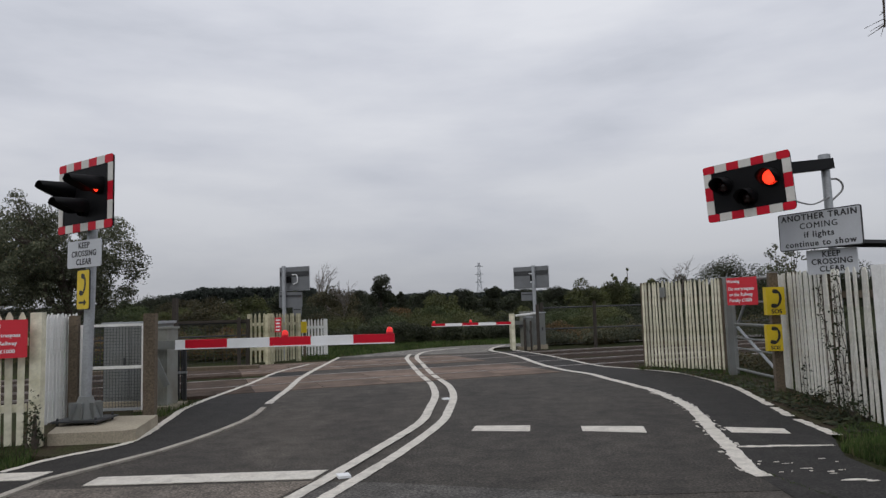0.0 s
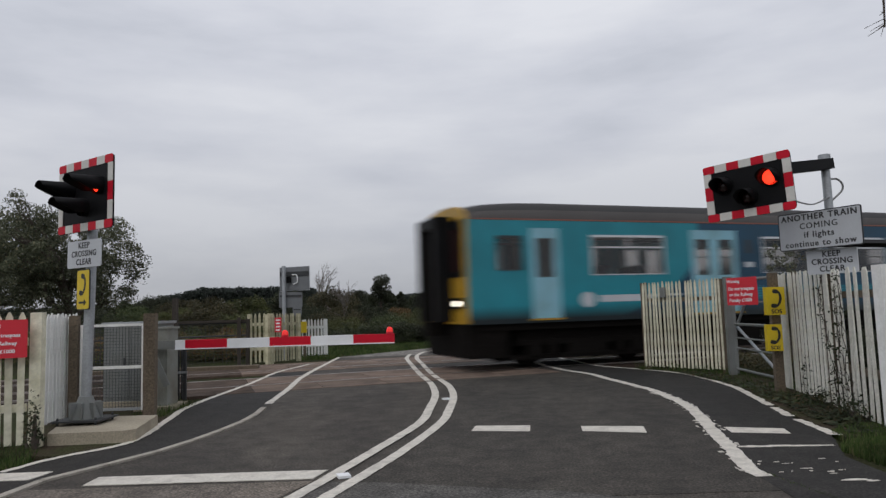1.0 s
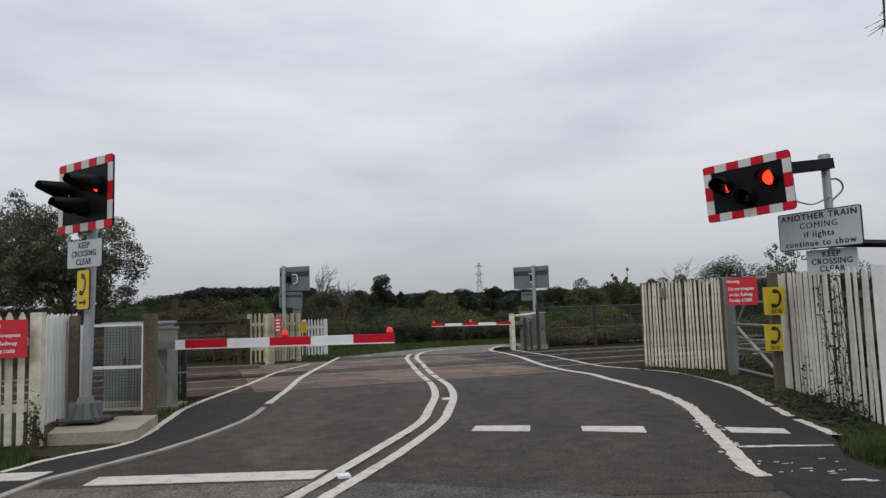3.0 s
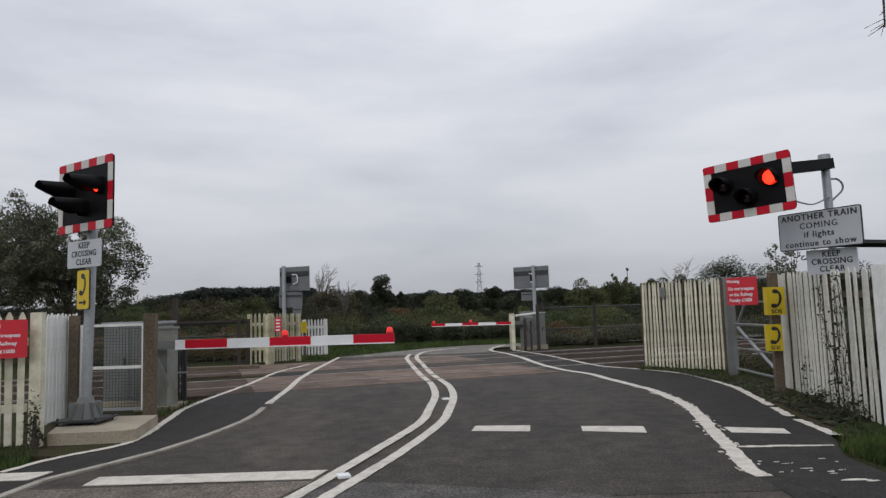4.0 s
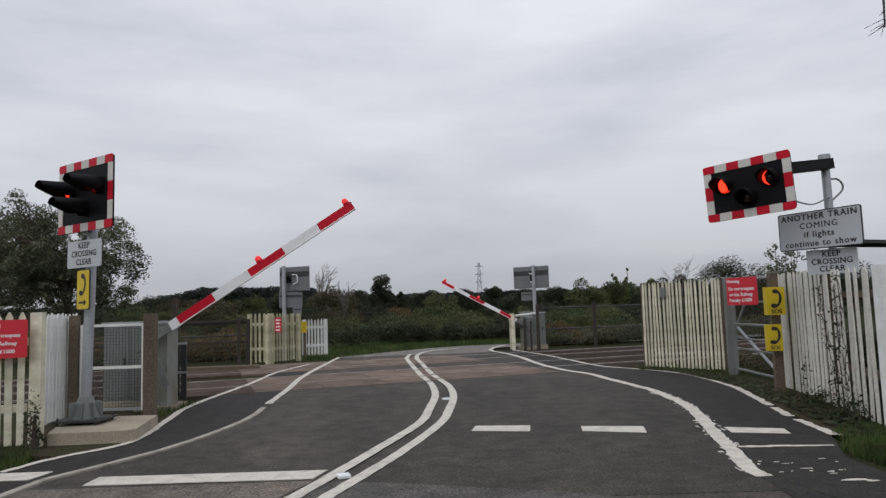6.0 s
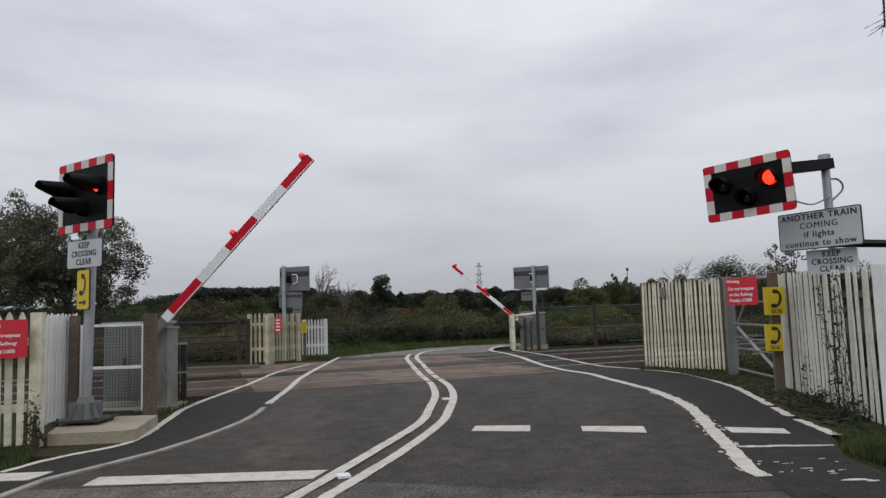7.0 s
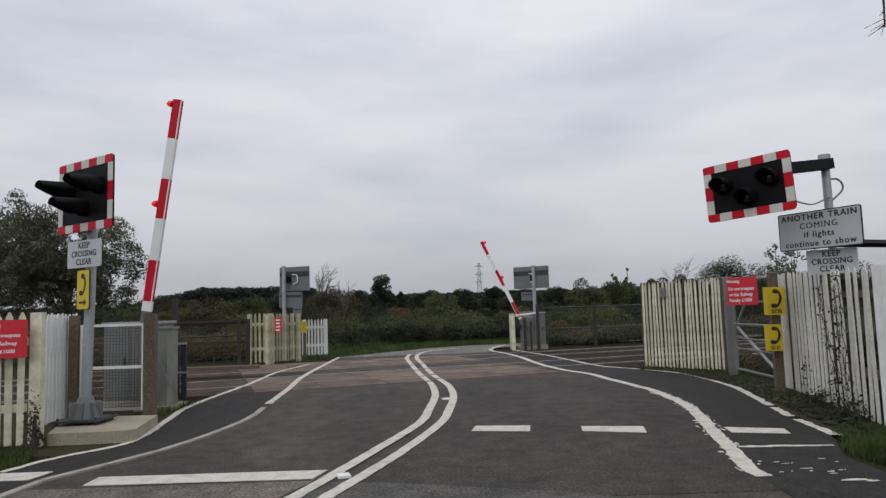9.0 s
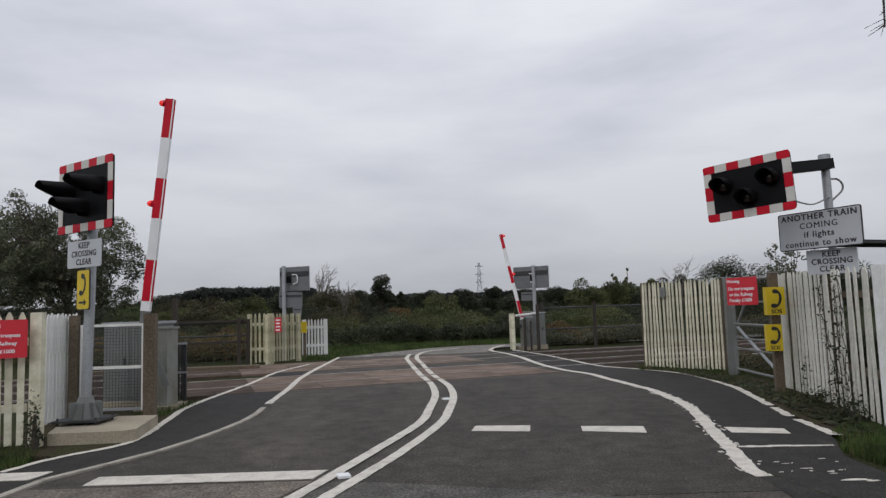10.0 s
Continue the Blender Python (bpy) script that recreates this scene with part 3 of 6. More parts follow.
def fleck(cx, cy, w, h):
    painted_block([(cx + w * chips.uniform(0.4, 1.2) * math.cos(a), cy + h * chips.uniform(0.4, 1.3) * math.sin(a)) for a in [0.7 * q for q in range(9)]], "fleck of worn white paint", 0.008)


for k in range(16):
    fleck(chips.uniform(2.5, 3.2), chips.uniform(5.25, 5.75), chips.uniform(0.006, 0.045) ** 1.0, chips.uniform(0.003, 0.014))
fleck(2.95, 5.06, 0.12, 0.02)
fleck(3.05, 5.02, 0.05, 0.018)
# paint flaked off beside the worn edge line
edge_way = spline([(2.35, 5.3), (2.53, 6.24), (2.74, 7.22), (2.97, 8.2), (3.10, 9.18), (3.13, 10.2), (3.03, 11.4)], 12)
for k in range(60):
    q = edge_way[chips.randrange(len(edge_way))]
    fleck(q.x + chips.choice((-1, 1)) * chips.uniform(0.07, 0.11), q.y + chips.uniform(-0.1, 0.1), chips.uniform(0.006, 0.03), chips.uniform(0.006, 0.03) * chips.uniform(0.5, 2))
# reflecting road stud between the centre lines
for sx, sy in ((-0.86, 5.62), (-0.02, 10.2)):
    bm = bmesh.new()
    box(bm, -0.05, 0.05, -0.06, 0.06, 0, 0.02)
    solid("road_stud", bm, BOOMWHITE, "small white reflecting stud between centre lines", "road stud", bevel=0.008, m=pose(sx, sy, 0.004, 0, 0, 20))

# kerb stones along the near part of the left footpath
kerb = thing("kerb", pose(0, 0, 0), "weathered concrete edging kerb of the footpath", "kerb", kind="structure")
ks = spline([p for p in KERB_LEFT if -1 < p[1] < 10.5], 60)
run, last = 0.0, ks[0]
km = to_mesh("kerb_stone", boxes((0, 0.593, -0.04, 0.04, -0.04, 0.018)), 0.008)
km.materials.append(KERB)
for p in ks[1:]:
    if (p - last).length >= 0.6:
        a = math.degrees(math.atan2(p.y - last.y, p.x - last.x))
        part("kerb_stone", km, KERB, kerb, m=pose(last.x, last.y, 0, 0, 0, a))
        last = p

# track bed, sleepers and rails
for k, c in enumerate(CENTRES):
    for side, (s0, s1) in enumerate(((-60, -4.98), (3.0, 70))):
        n = 60
        verts = [tuple(on_railway(s0 + (s1 - s0) * i / n, c + o, z + 0.02 * noise.noise((i * 0.9, o, k)))) for i in range(n + 1)
                 for o, z in ((-2.1, -0.1), (-1.5, -0.03), (0, -0.03), (1.5, -0.03), (2.1, -0.1))]
        faces = [(5 * i + j, 5 * i + j + 5, 5 * i + j + 6, 5 * i + j + 1) for i in range(n) for j in range(4)]
        me = quads("track_bed", verts, faces)
        me.materials.append(BALLAST)
        tagged(new("track_bed", me), "brown stone ballast bed of the railway", "ballast", "", "structure")
    bm = bmesh.new()
    for s in np.arange(-40, 45, 0.66):
        if -9 < s < 9:
            continue
        box(bm, s - 0.12, s + 0.12, c - 1.25, c + 1.25, -0.12, -0.026)
    solid("sleepers", bm, SLEEPER, "rows of weathered sleepers under the rails", "sleepers", "stuff", m=RAILWAY)
    for g in (-0.7525, 0.7525):
        bm = bmesh.new()
        box(bm, -70, 80, c + g - 0.036, c + g + 0.036, -0.02, 0.0085)
        box(bm, -70, 80, c + g - 0.07, c + g + 0.07, -0.12, -0.10)
        box(bm, -70, 80, c + g - 0.01, c + g + 0.01, -0.10, -0.02)
        solid("rail", bm, RAIL, "worn steel rail, shiny on top", "rail", "structure", "rails", m=RAILWAY)

# crossing deck: brown panels beside and between the rails
deck = thing("crossing_deck", RAILWAY, "brown rubber and concrete panels of the level crossing", "crossing deck", kind="structure")
for strips in (((-0.6, -0.02), (-0.01, 0.57), (0.75, 1.405), (1.415, 2.07)), ((3.3, 3.97), (4.15, 4.805), (4.815, 5.47), (5.65, 6.15))):
    for o0, o1 in strips:
        pm = to_mesh("panel", boxes((0.008, 1.192, o0, o1, -0.05, 0.0075)), 0.004)
        pm.materials.append(DECK)
        for i in range(5):
            part("panel", pm, DECK, deck, m=pose(-3.75 + 1.2 * i, 0, 0.0))
        pm = pm.copy()
        pm.materials.clear()
        pm.materials.append(DECK_DIRTY)
        part("panel", pm, DECK_DIRTY, deck, "soiled dark brown panel", m=pose(-4.95, 0, 0.0))


# ---- the train ----
CAR_LEN = 19.62
OPENINGS = [("cab_window", 0.65, 1.25, 2.09, 2.83), ("cab_door", 1.45, 2.14, 1.07, 3.0), ("window", 2.93, 4.87, 1.97, 2.86), ("double_door", 5.62, 6.97, 1.07, 3.0),
            ("window", 7.74, 9.68, 1.97, 2.86), ("window", 9.92, 11.87, 1.97, 2.86), ("double_door", 12.58, 13.96, 1.07, 3.0),
            ("window", 14.80, 16.72, 1.97, 2.86), ("window", 17.0, 18.9, 1.97, 2.86)]
HALF = 1.41


def side_wall(bm, y, inward):
    """The side with its openings cut through: two connected sheets of panels that leave the openings free, joined at the rims."""
    at = {}

    def vert(x, z, k):
        if (x, z, k) not in at:
            at[x, z, k] = bm.verts.new((-x, y + inward * k, z))
        return at[x, z, k]

    xs = sorted({0.0, CAR_LEN} | {v for o in OPENINGS for v in o[1:3]})
    zs = sorted({0.98, 3.16} | {v for o in OPENINGS for v in o[3:5]})
    edges = {}
    for x0, x1 in zip(xs, xs[1:]):
        for z0, z1 in zip(zs, zs[1:]):
            mx, mz = (x0 + x1) / 2, (z0 + z1) / 2
            if any(o[1] < mx < o[2] and o[3] < mz < o[4] for o in OPENINGS):
                continue
            c = ((x0, z0), (x1, z0), (x1, z1), (x0, z1))
            for k in (0, 1):
                bm.faces.new([vert(*q, k) for q in c])
            for a, b in zip(c, c[1:] + c[:1]):
                e = tuple(sorted((a, b)))
                edges[e] = edges.get(e, 0) + 1
    for (a, b), n in edges.items():
        if n == 1:
            bm.faces.new((vert(*a, 0), vert(*b, 0), vert(*b, 1), vert(*a, 1)))


def train_car(name, label):
    car = thing(name, pose(0, 0, 0), label, "train carriage", "carriages of the train")
    for s in (1, -1):
        bm = bmesh.new()
        side_wall(bm, s * HALF, s * -0.06)
        part("body_side", bm, LIVERY, car, "turquoise sweeping into dark blue paint")
        part("end_wall", boxes((-CAR_LEN, -CAR_LEN + 0.06, *sorted((s * 0.45, s * 1.34)), 0.98, 3.3)), LIVERY, car)
    # roof: arched section drawn along the car, falling a little towards the cab
    arch = [(HALF, 3.165), (HALF - 0.01, 3.28), (1.33, 3.40), (1.16, 3.53), (0.85, 3.63), (0.45, 3.69), (0, 3.71)]
    arch = arch + [(-y, z) for y, z in arch[-2::-1]]
    for nm, lo, hi, mat in (("roof_edge", 0, 2, ROOFEDGE), ("roof_edge", len(arch) - 3, len(arch) - 1, ROOFEDGE), ("roof", 2, len(arch) - 3, TRAINROOF)):
        bm = bmesh.new()
        prevring = None
        for x, drop in ((0.02, 0.55), (0.25, 0.28), (0.7, 0.12), (1.3, 0.03), (2.0, 0), (CAR_LEN - 0.5, 0), (CAR_LEN, 0.05)):
            ring = []
            for y, z in arch[lo:hi + 1]:
                zz = 3.165 + (z - 3.165) * (1 - drop)
                ring.append(bm.verts.new((-x, y * (1 - 0.03 * drop), zz)))
            if prevring:
                for i in range(len(ring) - 1):
                    bm.faces.new((prevring[i], prevring[i + 1], ring[i + 1], ring[i]))
            prevring = ring
        part(nm, bm, mat, car, soft=True)
    for s in (1, -1):
        part("cantrail_line", boxes((-CAR_LEN, -0.2, s * HALF - 0.004, s * HALF + 0.008, 3.165, 3.195)), ORANGE, car, "thin orange line under the roof")
    for x in (4.6, 9.4, 11.2, 13.3, 16.5):
        part("roof_vent", boxes((-x - 0.3, -x + 0.3, -0.25, 0.25, 3.68, 3.735)), TRAINROOF, car, bevel=0.03)
    # floor, ceiling lining, seats
    part("floor", boxes((-CAR_LEN + 0.07, -0.2, -1.34, 1.34, 1.0, 1.06)), SEAT, car)
    part("ceiling_lining", boxes((-CAR_LEN + 0.07, -1.0, -1.3, 1.3, 3.06, 3.12)), INTERIOR, car)
    part("cab_bulkhead", boxes((-2.35, -2.28, -1.33, 1.33, 1.07, 3.05)), INTERIOR, car)
    seat_me = to_mesh("seat", boxes((-0.22, 0.22, -0.5, 0.5, 1.35, 1.5), (-0.26, -0.14, -0.5, 0.5, 1.4, 2.2)), 0.04)
    for x in (3.2, 4.2, 8.0, 8.9, 9.9, 10.8, 11.6, 15.0, 15.9, 16.9, 17.8, 18.7):
        for y in (0.78, -0.78):
            part("seat", seat_me, SEAT, car, m=pose(-x, y, 0))
    # windows and doors on both sides
    for s in (1, -1):
        for kind, x0, x1, z0, z1 in OPENINGS:
            y = s * HALF
            cx, cz, w, h = -(x0 + x1) / 2, (z0 + z1) / 2, x1 - x0, z1 - z0
            if kind in ("window", "cab_window"):
                bm = bmesh.new()
                for a in ((cx - w / 2, cx + w / 2, cz + h / 2 - 0.05, cz + h / 2), (cx - w / 2, cx + w / 2, cz - h / 2, cz - h / 2 + 0.02),
                          (cx - w / 2, cx - w / 2 + 0.03, cz - h / 2, cz + h / 2), (cx + w / 2 - 0.03, cx + w / 2, cz - h / 2, cz + h / 2)):
                    box(bm, a[0], a[1], y - 0.03, y + 0.012, a[2], a[3])
                if kind == "window":
                    box(bm, cx - w / 2, cx + w / 2, y - 0.03, y + 0.012, z1 - 0.29, z1 - 0.255)
                    box(bm, cx - 0.02, cx + 0.02, y - 0.025, y - 0.002, z1 - 0.26, z1 - 0.04)
                else:
                    box(bm, cx - w / 2 + 0.03, cx + w / 2 - 0.03, y - 0.03, y + 0.012, z1 - 0.2, z1 - 0.16)
                f = part("window", bm, SILVER if kind == "window" else DARKSTEEL, car)
                g = part("pane", boxes((cx - w / 2 + 0.02, cx + w / 2 - 0.02, y - 0.022, y - 0.016, z0 + 0.02, z1 - 0.02)), GLASS, f)
                g.visible_shadow = False
            else:
                leaves = [(x0, x1)] if kind == "cab_door" else [(x0, (x0 + x1) / 2 - 0.006), ((x0 + x1) / 2 + 0.006, x1)]
                for a0, a1 in leaves:
                    lw = a1 - a0
                    wx0, wx1 = a0 + lw * 0.2, a0 + lw * 0.8
                    bm = bmesh.new()
                    for b0, b1, c0, c1 in ((a0, wx0, z0, z1), (wx1, a1, z0, z1), (wx0, wx1, z0, 1.94), (wx0, wx1, 2.78, z1)):
                        box(bm, -b1, -b0, y - s * 0.045, y - s * 0.005, c0, c1)
                    d = part("door", bm, DOORBLUE, car, "pale blue sliding door")
                    g = part("pane", boxes((-wx1, -wx0, y - s * 0.03 - 0.003, y - s * 0.03 + 0.003, 1.94, 2.78)), GLASS, d)
                    g.visible_shadow = False
                part("door_step", boxes((-x1 - 0.04, -x0 + 0.04, y - 0.02, y + 0.03, 1.03, 1.065)), CABYELLOW, car, "yellow door step")
        # lettering block and number panels, unreadable: plain bars
        bm = bmesh.new()
        tube(bm, (-2.8, s * HALF - 0.002, 1.44), (-2.8, s * HALF + 0.004, 1.44), 0.17, seg=20)
        part("emblem", bm, SIGNWHITE, car, "pale round emblem")
        for x0, x1, z0, z1 in ((3.1, 4.55, 1.38, 1.53), (4.6, 5.3, 1.48, 1.53), (4.6, 5.55, 1.37, 1.42)):
            part("marking_bar", boxes((-x1, -x0, s * HALF - 0.002, s * HALF + 0.004, z0, z1)), SIGNWHITE, car, "pale bar of writing")
        for x in (7.32, 14.32):
            part("door_control", boxes((-x - 0.1, -x + 0.1, s * HALF - 0.01, s * HALF + 0.012, 2.12, 2.24)), SILVER, car, "small pale door control panel", bevel=0.004)
            part("vent_grille", boxes((-x - 0.08, -x + 0.08, s * HALF - 0.01, s * HALF + 0.008, 2.45, 2.78)), DARKSTEEL, car)
        part("marking_bar", boxes((-19.2, -18.6, s * HALF - 0.002, s * HALF + 0.004, 1.15, 1.22)), SIGNWHITE, car)
    # cab front
    bm = bmesh.new()
    front = [(-1.40, 1.0), (-1.40, 3.16), (-1.30, 3.36), (-0.9, 3.5), (0, 3.56), (0.9, 3.5), (1.30, 3.36), (1.40, 3.16), (1.40, 1.0)]
    prism(bm, front, -0.02, 0.06, "X")
    part("cab_front", bm, CABYELLOW, car, "yellow cab front", bevel=0.02)
    for y0, y1 in ((0.68, 1.22), (-1.22, -0.68)):
        f = part("windscreen", boxes((0.055, 0.075, y0 - 0.06, y1 + 0.08, 1.98, 3.2)), BLACK, car, bevel=0.01)
        part("pane", boxes((0.07, 0.082, y0, y1, 2.1, 3.0)), LAMPDARK, f, "dark windscreen")
    part("gangway", boxes((0.05, 0.43, -0.60, -0.40, 1.05, 3.3), (0.05, 0.43, 0.40, 0.60, 1.05, 3.3), (0.05, 0.43, -0.60, 0.60, 3.1, 3.32)), BLACK, car, "black gangway frame", bevel=0.02)
    part("gangway_door", boxes((0.05, 0.1, -0.40, 0.40, 1.1, 3.1)), CABYELLOW, car, "yellow gangway door", bevel=0.01)
    for y in (-1.0, 1.0):
        h = part("headlight_box", boxes((0.05, 0.10, y - 0.28, y + 0.28, 1.32, 1.55)), BLACK, car, bevel=0.015)
        part("headlight", boxes((0.098, 0.112, y - 0.11, y + 0.11, 1.37, 1.48)), HEADLIGHT if y > 0 else LAMPDARK, h, "white headlight")
    part("valance", boxes((-0.9, 0.02, -1.3, 1.3, 0.28, 1.0)), UNDER, car, bevel=0.03)
    part("coupler", boxes((0.0, 0.5, -0.2, 0.2, 0.75, 1.05)), UNDER, car, bevel=0.04)
    # underframe, bogies, wheels
    part("solebar", boxes((-CAR_LEN, -0.1, -1.33, 1.33, 0.84, 0.98)), UNDER, car)
    for x0, x1, z0 in ((4.9, 7.75, 0.24), (7.8, 10.5, 0.62), (10.55, 12.45, 0.56), (12.5, 14.9, 0.2)):
        part("equipment_box", boxes((-x1, -x0, -1.25, 1.25, z0, 0.86)), UNDER, car, bevel=0.03)
    bm = bmesh.new()
    tube(bm, (0, -0.065, 0), (0, 0.065, 0), 0.42, seg=24)
    tube(bm, (0, -0.10, 0), (0, -0.06, 0), 0.45, seg=24)
    wheel_me = to_mesh("wheel", bm)
    for cx in (2.9, 16.9):
        bm = bmesh.new()
        for s in (1, -1):
            box(bm, -cx - 1.75, -cx + 1.75, s * 1.08 - 0.07, s * 1.08 + 0.07, 0.5, 0.86)
            box(bm, -cx - 0.5, -cx + 0.5, s * 1.08 - 0.09, s * 1.08 + 0.09, 0.26, 0.6)
            for a in (-0.85, 0.85):
                tube(bm, (-cx + a, s * 1.12, 0.3), (-cx + a, s * 1.12, 0.62), 0.11, seg=10)
            box(bm, -cx - 1.95, -cx + 1.95, s * 1.1 - 0.05, s * 1.1 + 0.05, 0.2, 0.3)
            for a in (-1.3, 1.3):
                box(bm, -cx + a - 0.18, -cx + a + 0.18, s * 1.1 - 0.09, s * 1.1 + 0.09, 0.28, 0.6)
        box(bm, -cx - 0.3, -cx + 0.3, -1.05, 1.05, 0.5, 0.85)
        # added dark block: stands in for the shade under the train between the wheels
        box(bm, -cx - 2.0, -cx + 2.0, -0.62, 0.62, 0.2, 0.86)
        bogie = part("bogie", bm, UNDER, car)
        for a in (-1.3, 1.3):
            for s in (1, -1):
                part("wheel", wheel_me, UNDER, bogie, m=pose(-cx + a, s * 0.7525, 0.45 + 0.02, 0, 0, 0 if s > 0 else 180))
    part("gangway_bellows", boxes((-CAR_LEN - 0.2, -CAR_LEN, -0.5, 0.5, 1.05, 3.2)), UNDER, car)
    return car


front_car = train_car("train_car", "leading turquoise and blue diesel train carriage on the rails")
rear_car = copy_thing(front_car, pose(0, 0, 0))
tagged(rear_car, "trailing blue and turquoise diesel train carriage on the rails")
SPEED, PASS = 33.313, 1.0114


# ---- crossing signals ----
def signal_head(head, w, h, hood_len=0.34):
    """Backboard with a red and white border, three hooded lamps: two red above, one amber below. Front faces -y."""
    bm = bmesh.new()
    prism(bm, rounded(w, h, 0.05), 0.0, 0.02, "Y")
    board = part("backboard", bm, BLACK, head, "black backboard")
    b = 0.098
    n_w, n_h = 7, 5
    sh = (h - 2 * b) / (n_h - 2)
    xs = [-w / 2 + w / n_w * i for i in range(n_w + 1)]
    zs = [-h / 2, -h / 2 + b] + [-h / 2 + b + sh * (i + 1) for i in range(n_h - 2)] + [h / 2]
    for row, (z0, z1) in enumerate(((-h / 2, -h / 2 + b), (h / 2 - b, h / 2))):
        for i in range(n_w):
            bm = bmesh.new()
            a0, a1 = xs[i] + 0.001, xs[i + 1] - 0.001
            if i in (0, n_w - 1):
                o = rounded(a1 - a0, z1 - z0 - 0.002, 0.03)
                o = [(x + (a0 + a1) / 2, z + (z0 + z1) / 2) for x, z in o]
                prism(bm, o, -0.006, 0.0, "Y")
            else:
                box(bm, a0, a1, -0.006, 0.0, z0 + 0.001, z1 - 0.001)
            part("border_band", bm, RED if i % 2 == 0 else BANDWHITE, board)
    for z0, z1, i in [(zs[i], zs[i + 1], i) for i in range(1, n_h - 1)]:
        for x0, x1 in ((-w / 2, -w / 2 + b), (w / 2 - b, w / 2)):
            part("border_band", boxes((x0 + 0.001, x1 - 0.001, -0.006, 0.0, z0 + 0.001, z1 - 0.001)), RED if i % 2 == 0 else BANDWHITE, board)
    lamps = []
    for x, z in ((-w * 0.265, h * 0.10), (w * 0.265, h * 0.10), (0.0, -h * 0.17)):
        r = 0.108
        bm = bmesh.new()
        tube(bm, (x, -0.05, z), (x, 0.0, z), r, seg=20, caps=False)
        tube(bm, (x, -0.05, z), (x, 0.0, z), r - 0.02, seg=20, caps=False)
        bezel = part("lamp_housing", bm, BLACK, head)
        bm = bmesh.new()
        ring = [radians(a) for a in range(-35, 216, 10)]
        outer, inner = [], []
        for a in ring:
            ln = hood_len * (0.28 + 0.72 * min(1.0, max(0.0, (math.sin(a) + 0.6) / 0.95)))
            for rr, store in ((r, outer), (r - 0.008, inner)):
                store.append((bm.verts.new((x + rr * math.cos(a), -0.03, z + rr * math.sin(a))),
                              bm.verts.new((x + rr * 0.96 * math.cos(a), -0.05 - ln, z + rr * 0.96 * math.sin(a) - 0.02))))
        for store in (outer, inner):
            for p, q in zip(store, store[1:]):
                bm.faces.new((p[0], q[0], q[1], p[1]))
        for p, q in zip(zip(outer, inner), list(zip(outer, inner))[1:]):
            bm.faces.new((p[0][1], q[0][1], q[1][1], p[1][1]))
        part("hood", bm, BLACK, head, "black lamp hood", soft=True)
        # drum added to imitate flashing: lens one side, blind other; turns about its upright axis
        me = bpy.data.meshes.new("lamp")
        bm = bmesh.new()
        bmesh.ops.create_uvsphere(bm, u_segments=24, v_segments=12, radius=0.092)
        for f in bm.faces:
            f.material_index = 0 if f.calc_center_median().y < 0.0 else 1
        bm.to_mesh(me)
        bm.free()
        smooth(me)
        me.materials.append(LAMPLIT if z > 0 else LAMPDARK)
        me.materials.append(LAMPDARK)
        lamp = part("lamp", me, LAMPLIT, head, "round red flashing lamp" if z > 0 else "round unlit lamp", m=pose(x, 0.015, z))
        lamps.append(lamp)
    bm = bmesh.new()
    box(bm, -w * 0.3, w * 0.3, 0.02, 0.11, -h * 0.24, h * 0.3)
    part("lamp_case", bm, BLACK, head, bevel=0.02)
    return lamps


def place(thing_pose, world_pose):
    """A world pose in a thing's own space."""
    return thing_pose.inverted() @ world_pose


SIGNALS = []
# signal by the left fence, on a plinth
pl = pose(-4.27, 8.12, 0.13)
left_signal = thing("crossing_signal", pl, "hooded red-light crossing signal on grey pole, plinth-mounted", "traffic signal", "crossing signals")
bm = bmesh.new()
tube(bm, (0, 0, 0.2), (0.06, 0, 2.85), 0.058, seg=16)
part("pole", bm, GREYSTEEL, left_signal, soft=False)
bm = bmesh.new()
tube(bm, (0, 0, 0.05), (0, 0, 0.31), 0.17, 0.075, seg=16)
for k in range(8):
    box(bm, 0.06, 0.185, -0.012, 0.012, 0.05, 0.24, pose(0, 0, 0, 0, 0, 45 * k + 12))
part("pole_base", bm, GREYPAINT, left_signal, "flared and ribbed grey base", bevel=0.004)
part("base_plate", boxes((-0.27, 0.27, -0.25, 0.25, 0.035, 0.055)), DARKSTEEL, left_signal, "dark square base plate", bevel=0.006)
for sx in (-0.22, 0.22):
    for sy in (-0.2, 0.2):
        bm = bmesh.new()
        tube(bm, (sx, sy, -0.01), (sx, sy, 0.085), 0.014, seg=6)
        part("bolt", bm, DARKSTEEL, left_signal)
head_m = place(pl, pose(-4.21, 7.91, 2.80, 0, 0, -33))
head_l = part("signal_head", boxes((-0.06, 0.06, 0.02, 0.24, -0.12, 0.12)), BLACK, left_signal, m=head_m)
SIGNALS.append(signal_head(head_l, 1.15, 0.85, 0.33))
# signal behind the right fence, head on an arm
pr = pose(4.79, 8.3, 0)
right_signal = thing("crossing_signal", pr, "hooded red-light crossing signal on a cranked arm", "traffic signal", "crossing signals")
bm = bmesh.new()
tube(bm, (0.02, 0, 0), (-0.02, 0, 3.06), 0.05, seg=16)
tube(bm, (-0.02, 0, 3.04), (-0.02, 0, 3.1), 0.07, seg=16)
part("pole", bm, GREYSTEEL, right_signal)
head_m = place(pr, pose(3.746, 8.2, 2.703, 0, -2.9, -45.4))
head_r = part("signal_head", boxes((-0.06, 0.06, 0.02, 0.2, -0.1, 0.1)), BLACK, right_signal, m=head_m)
SIGNALS.append(signal_head(head_r, 1.052, 0.715, 0.2))
bm = bmesh.new()
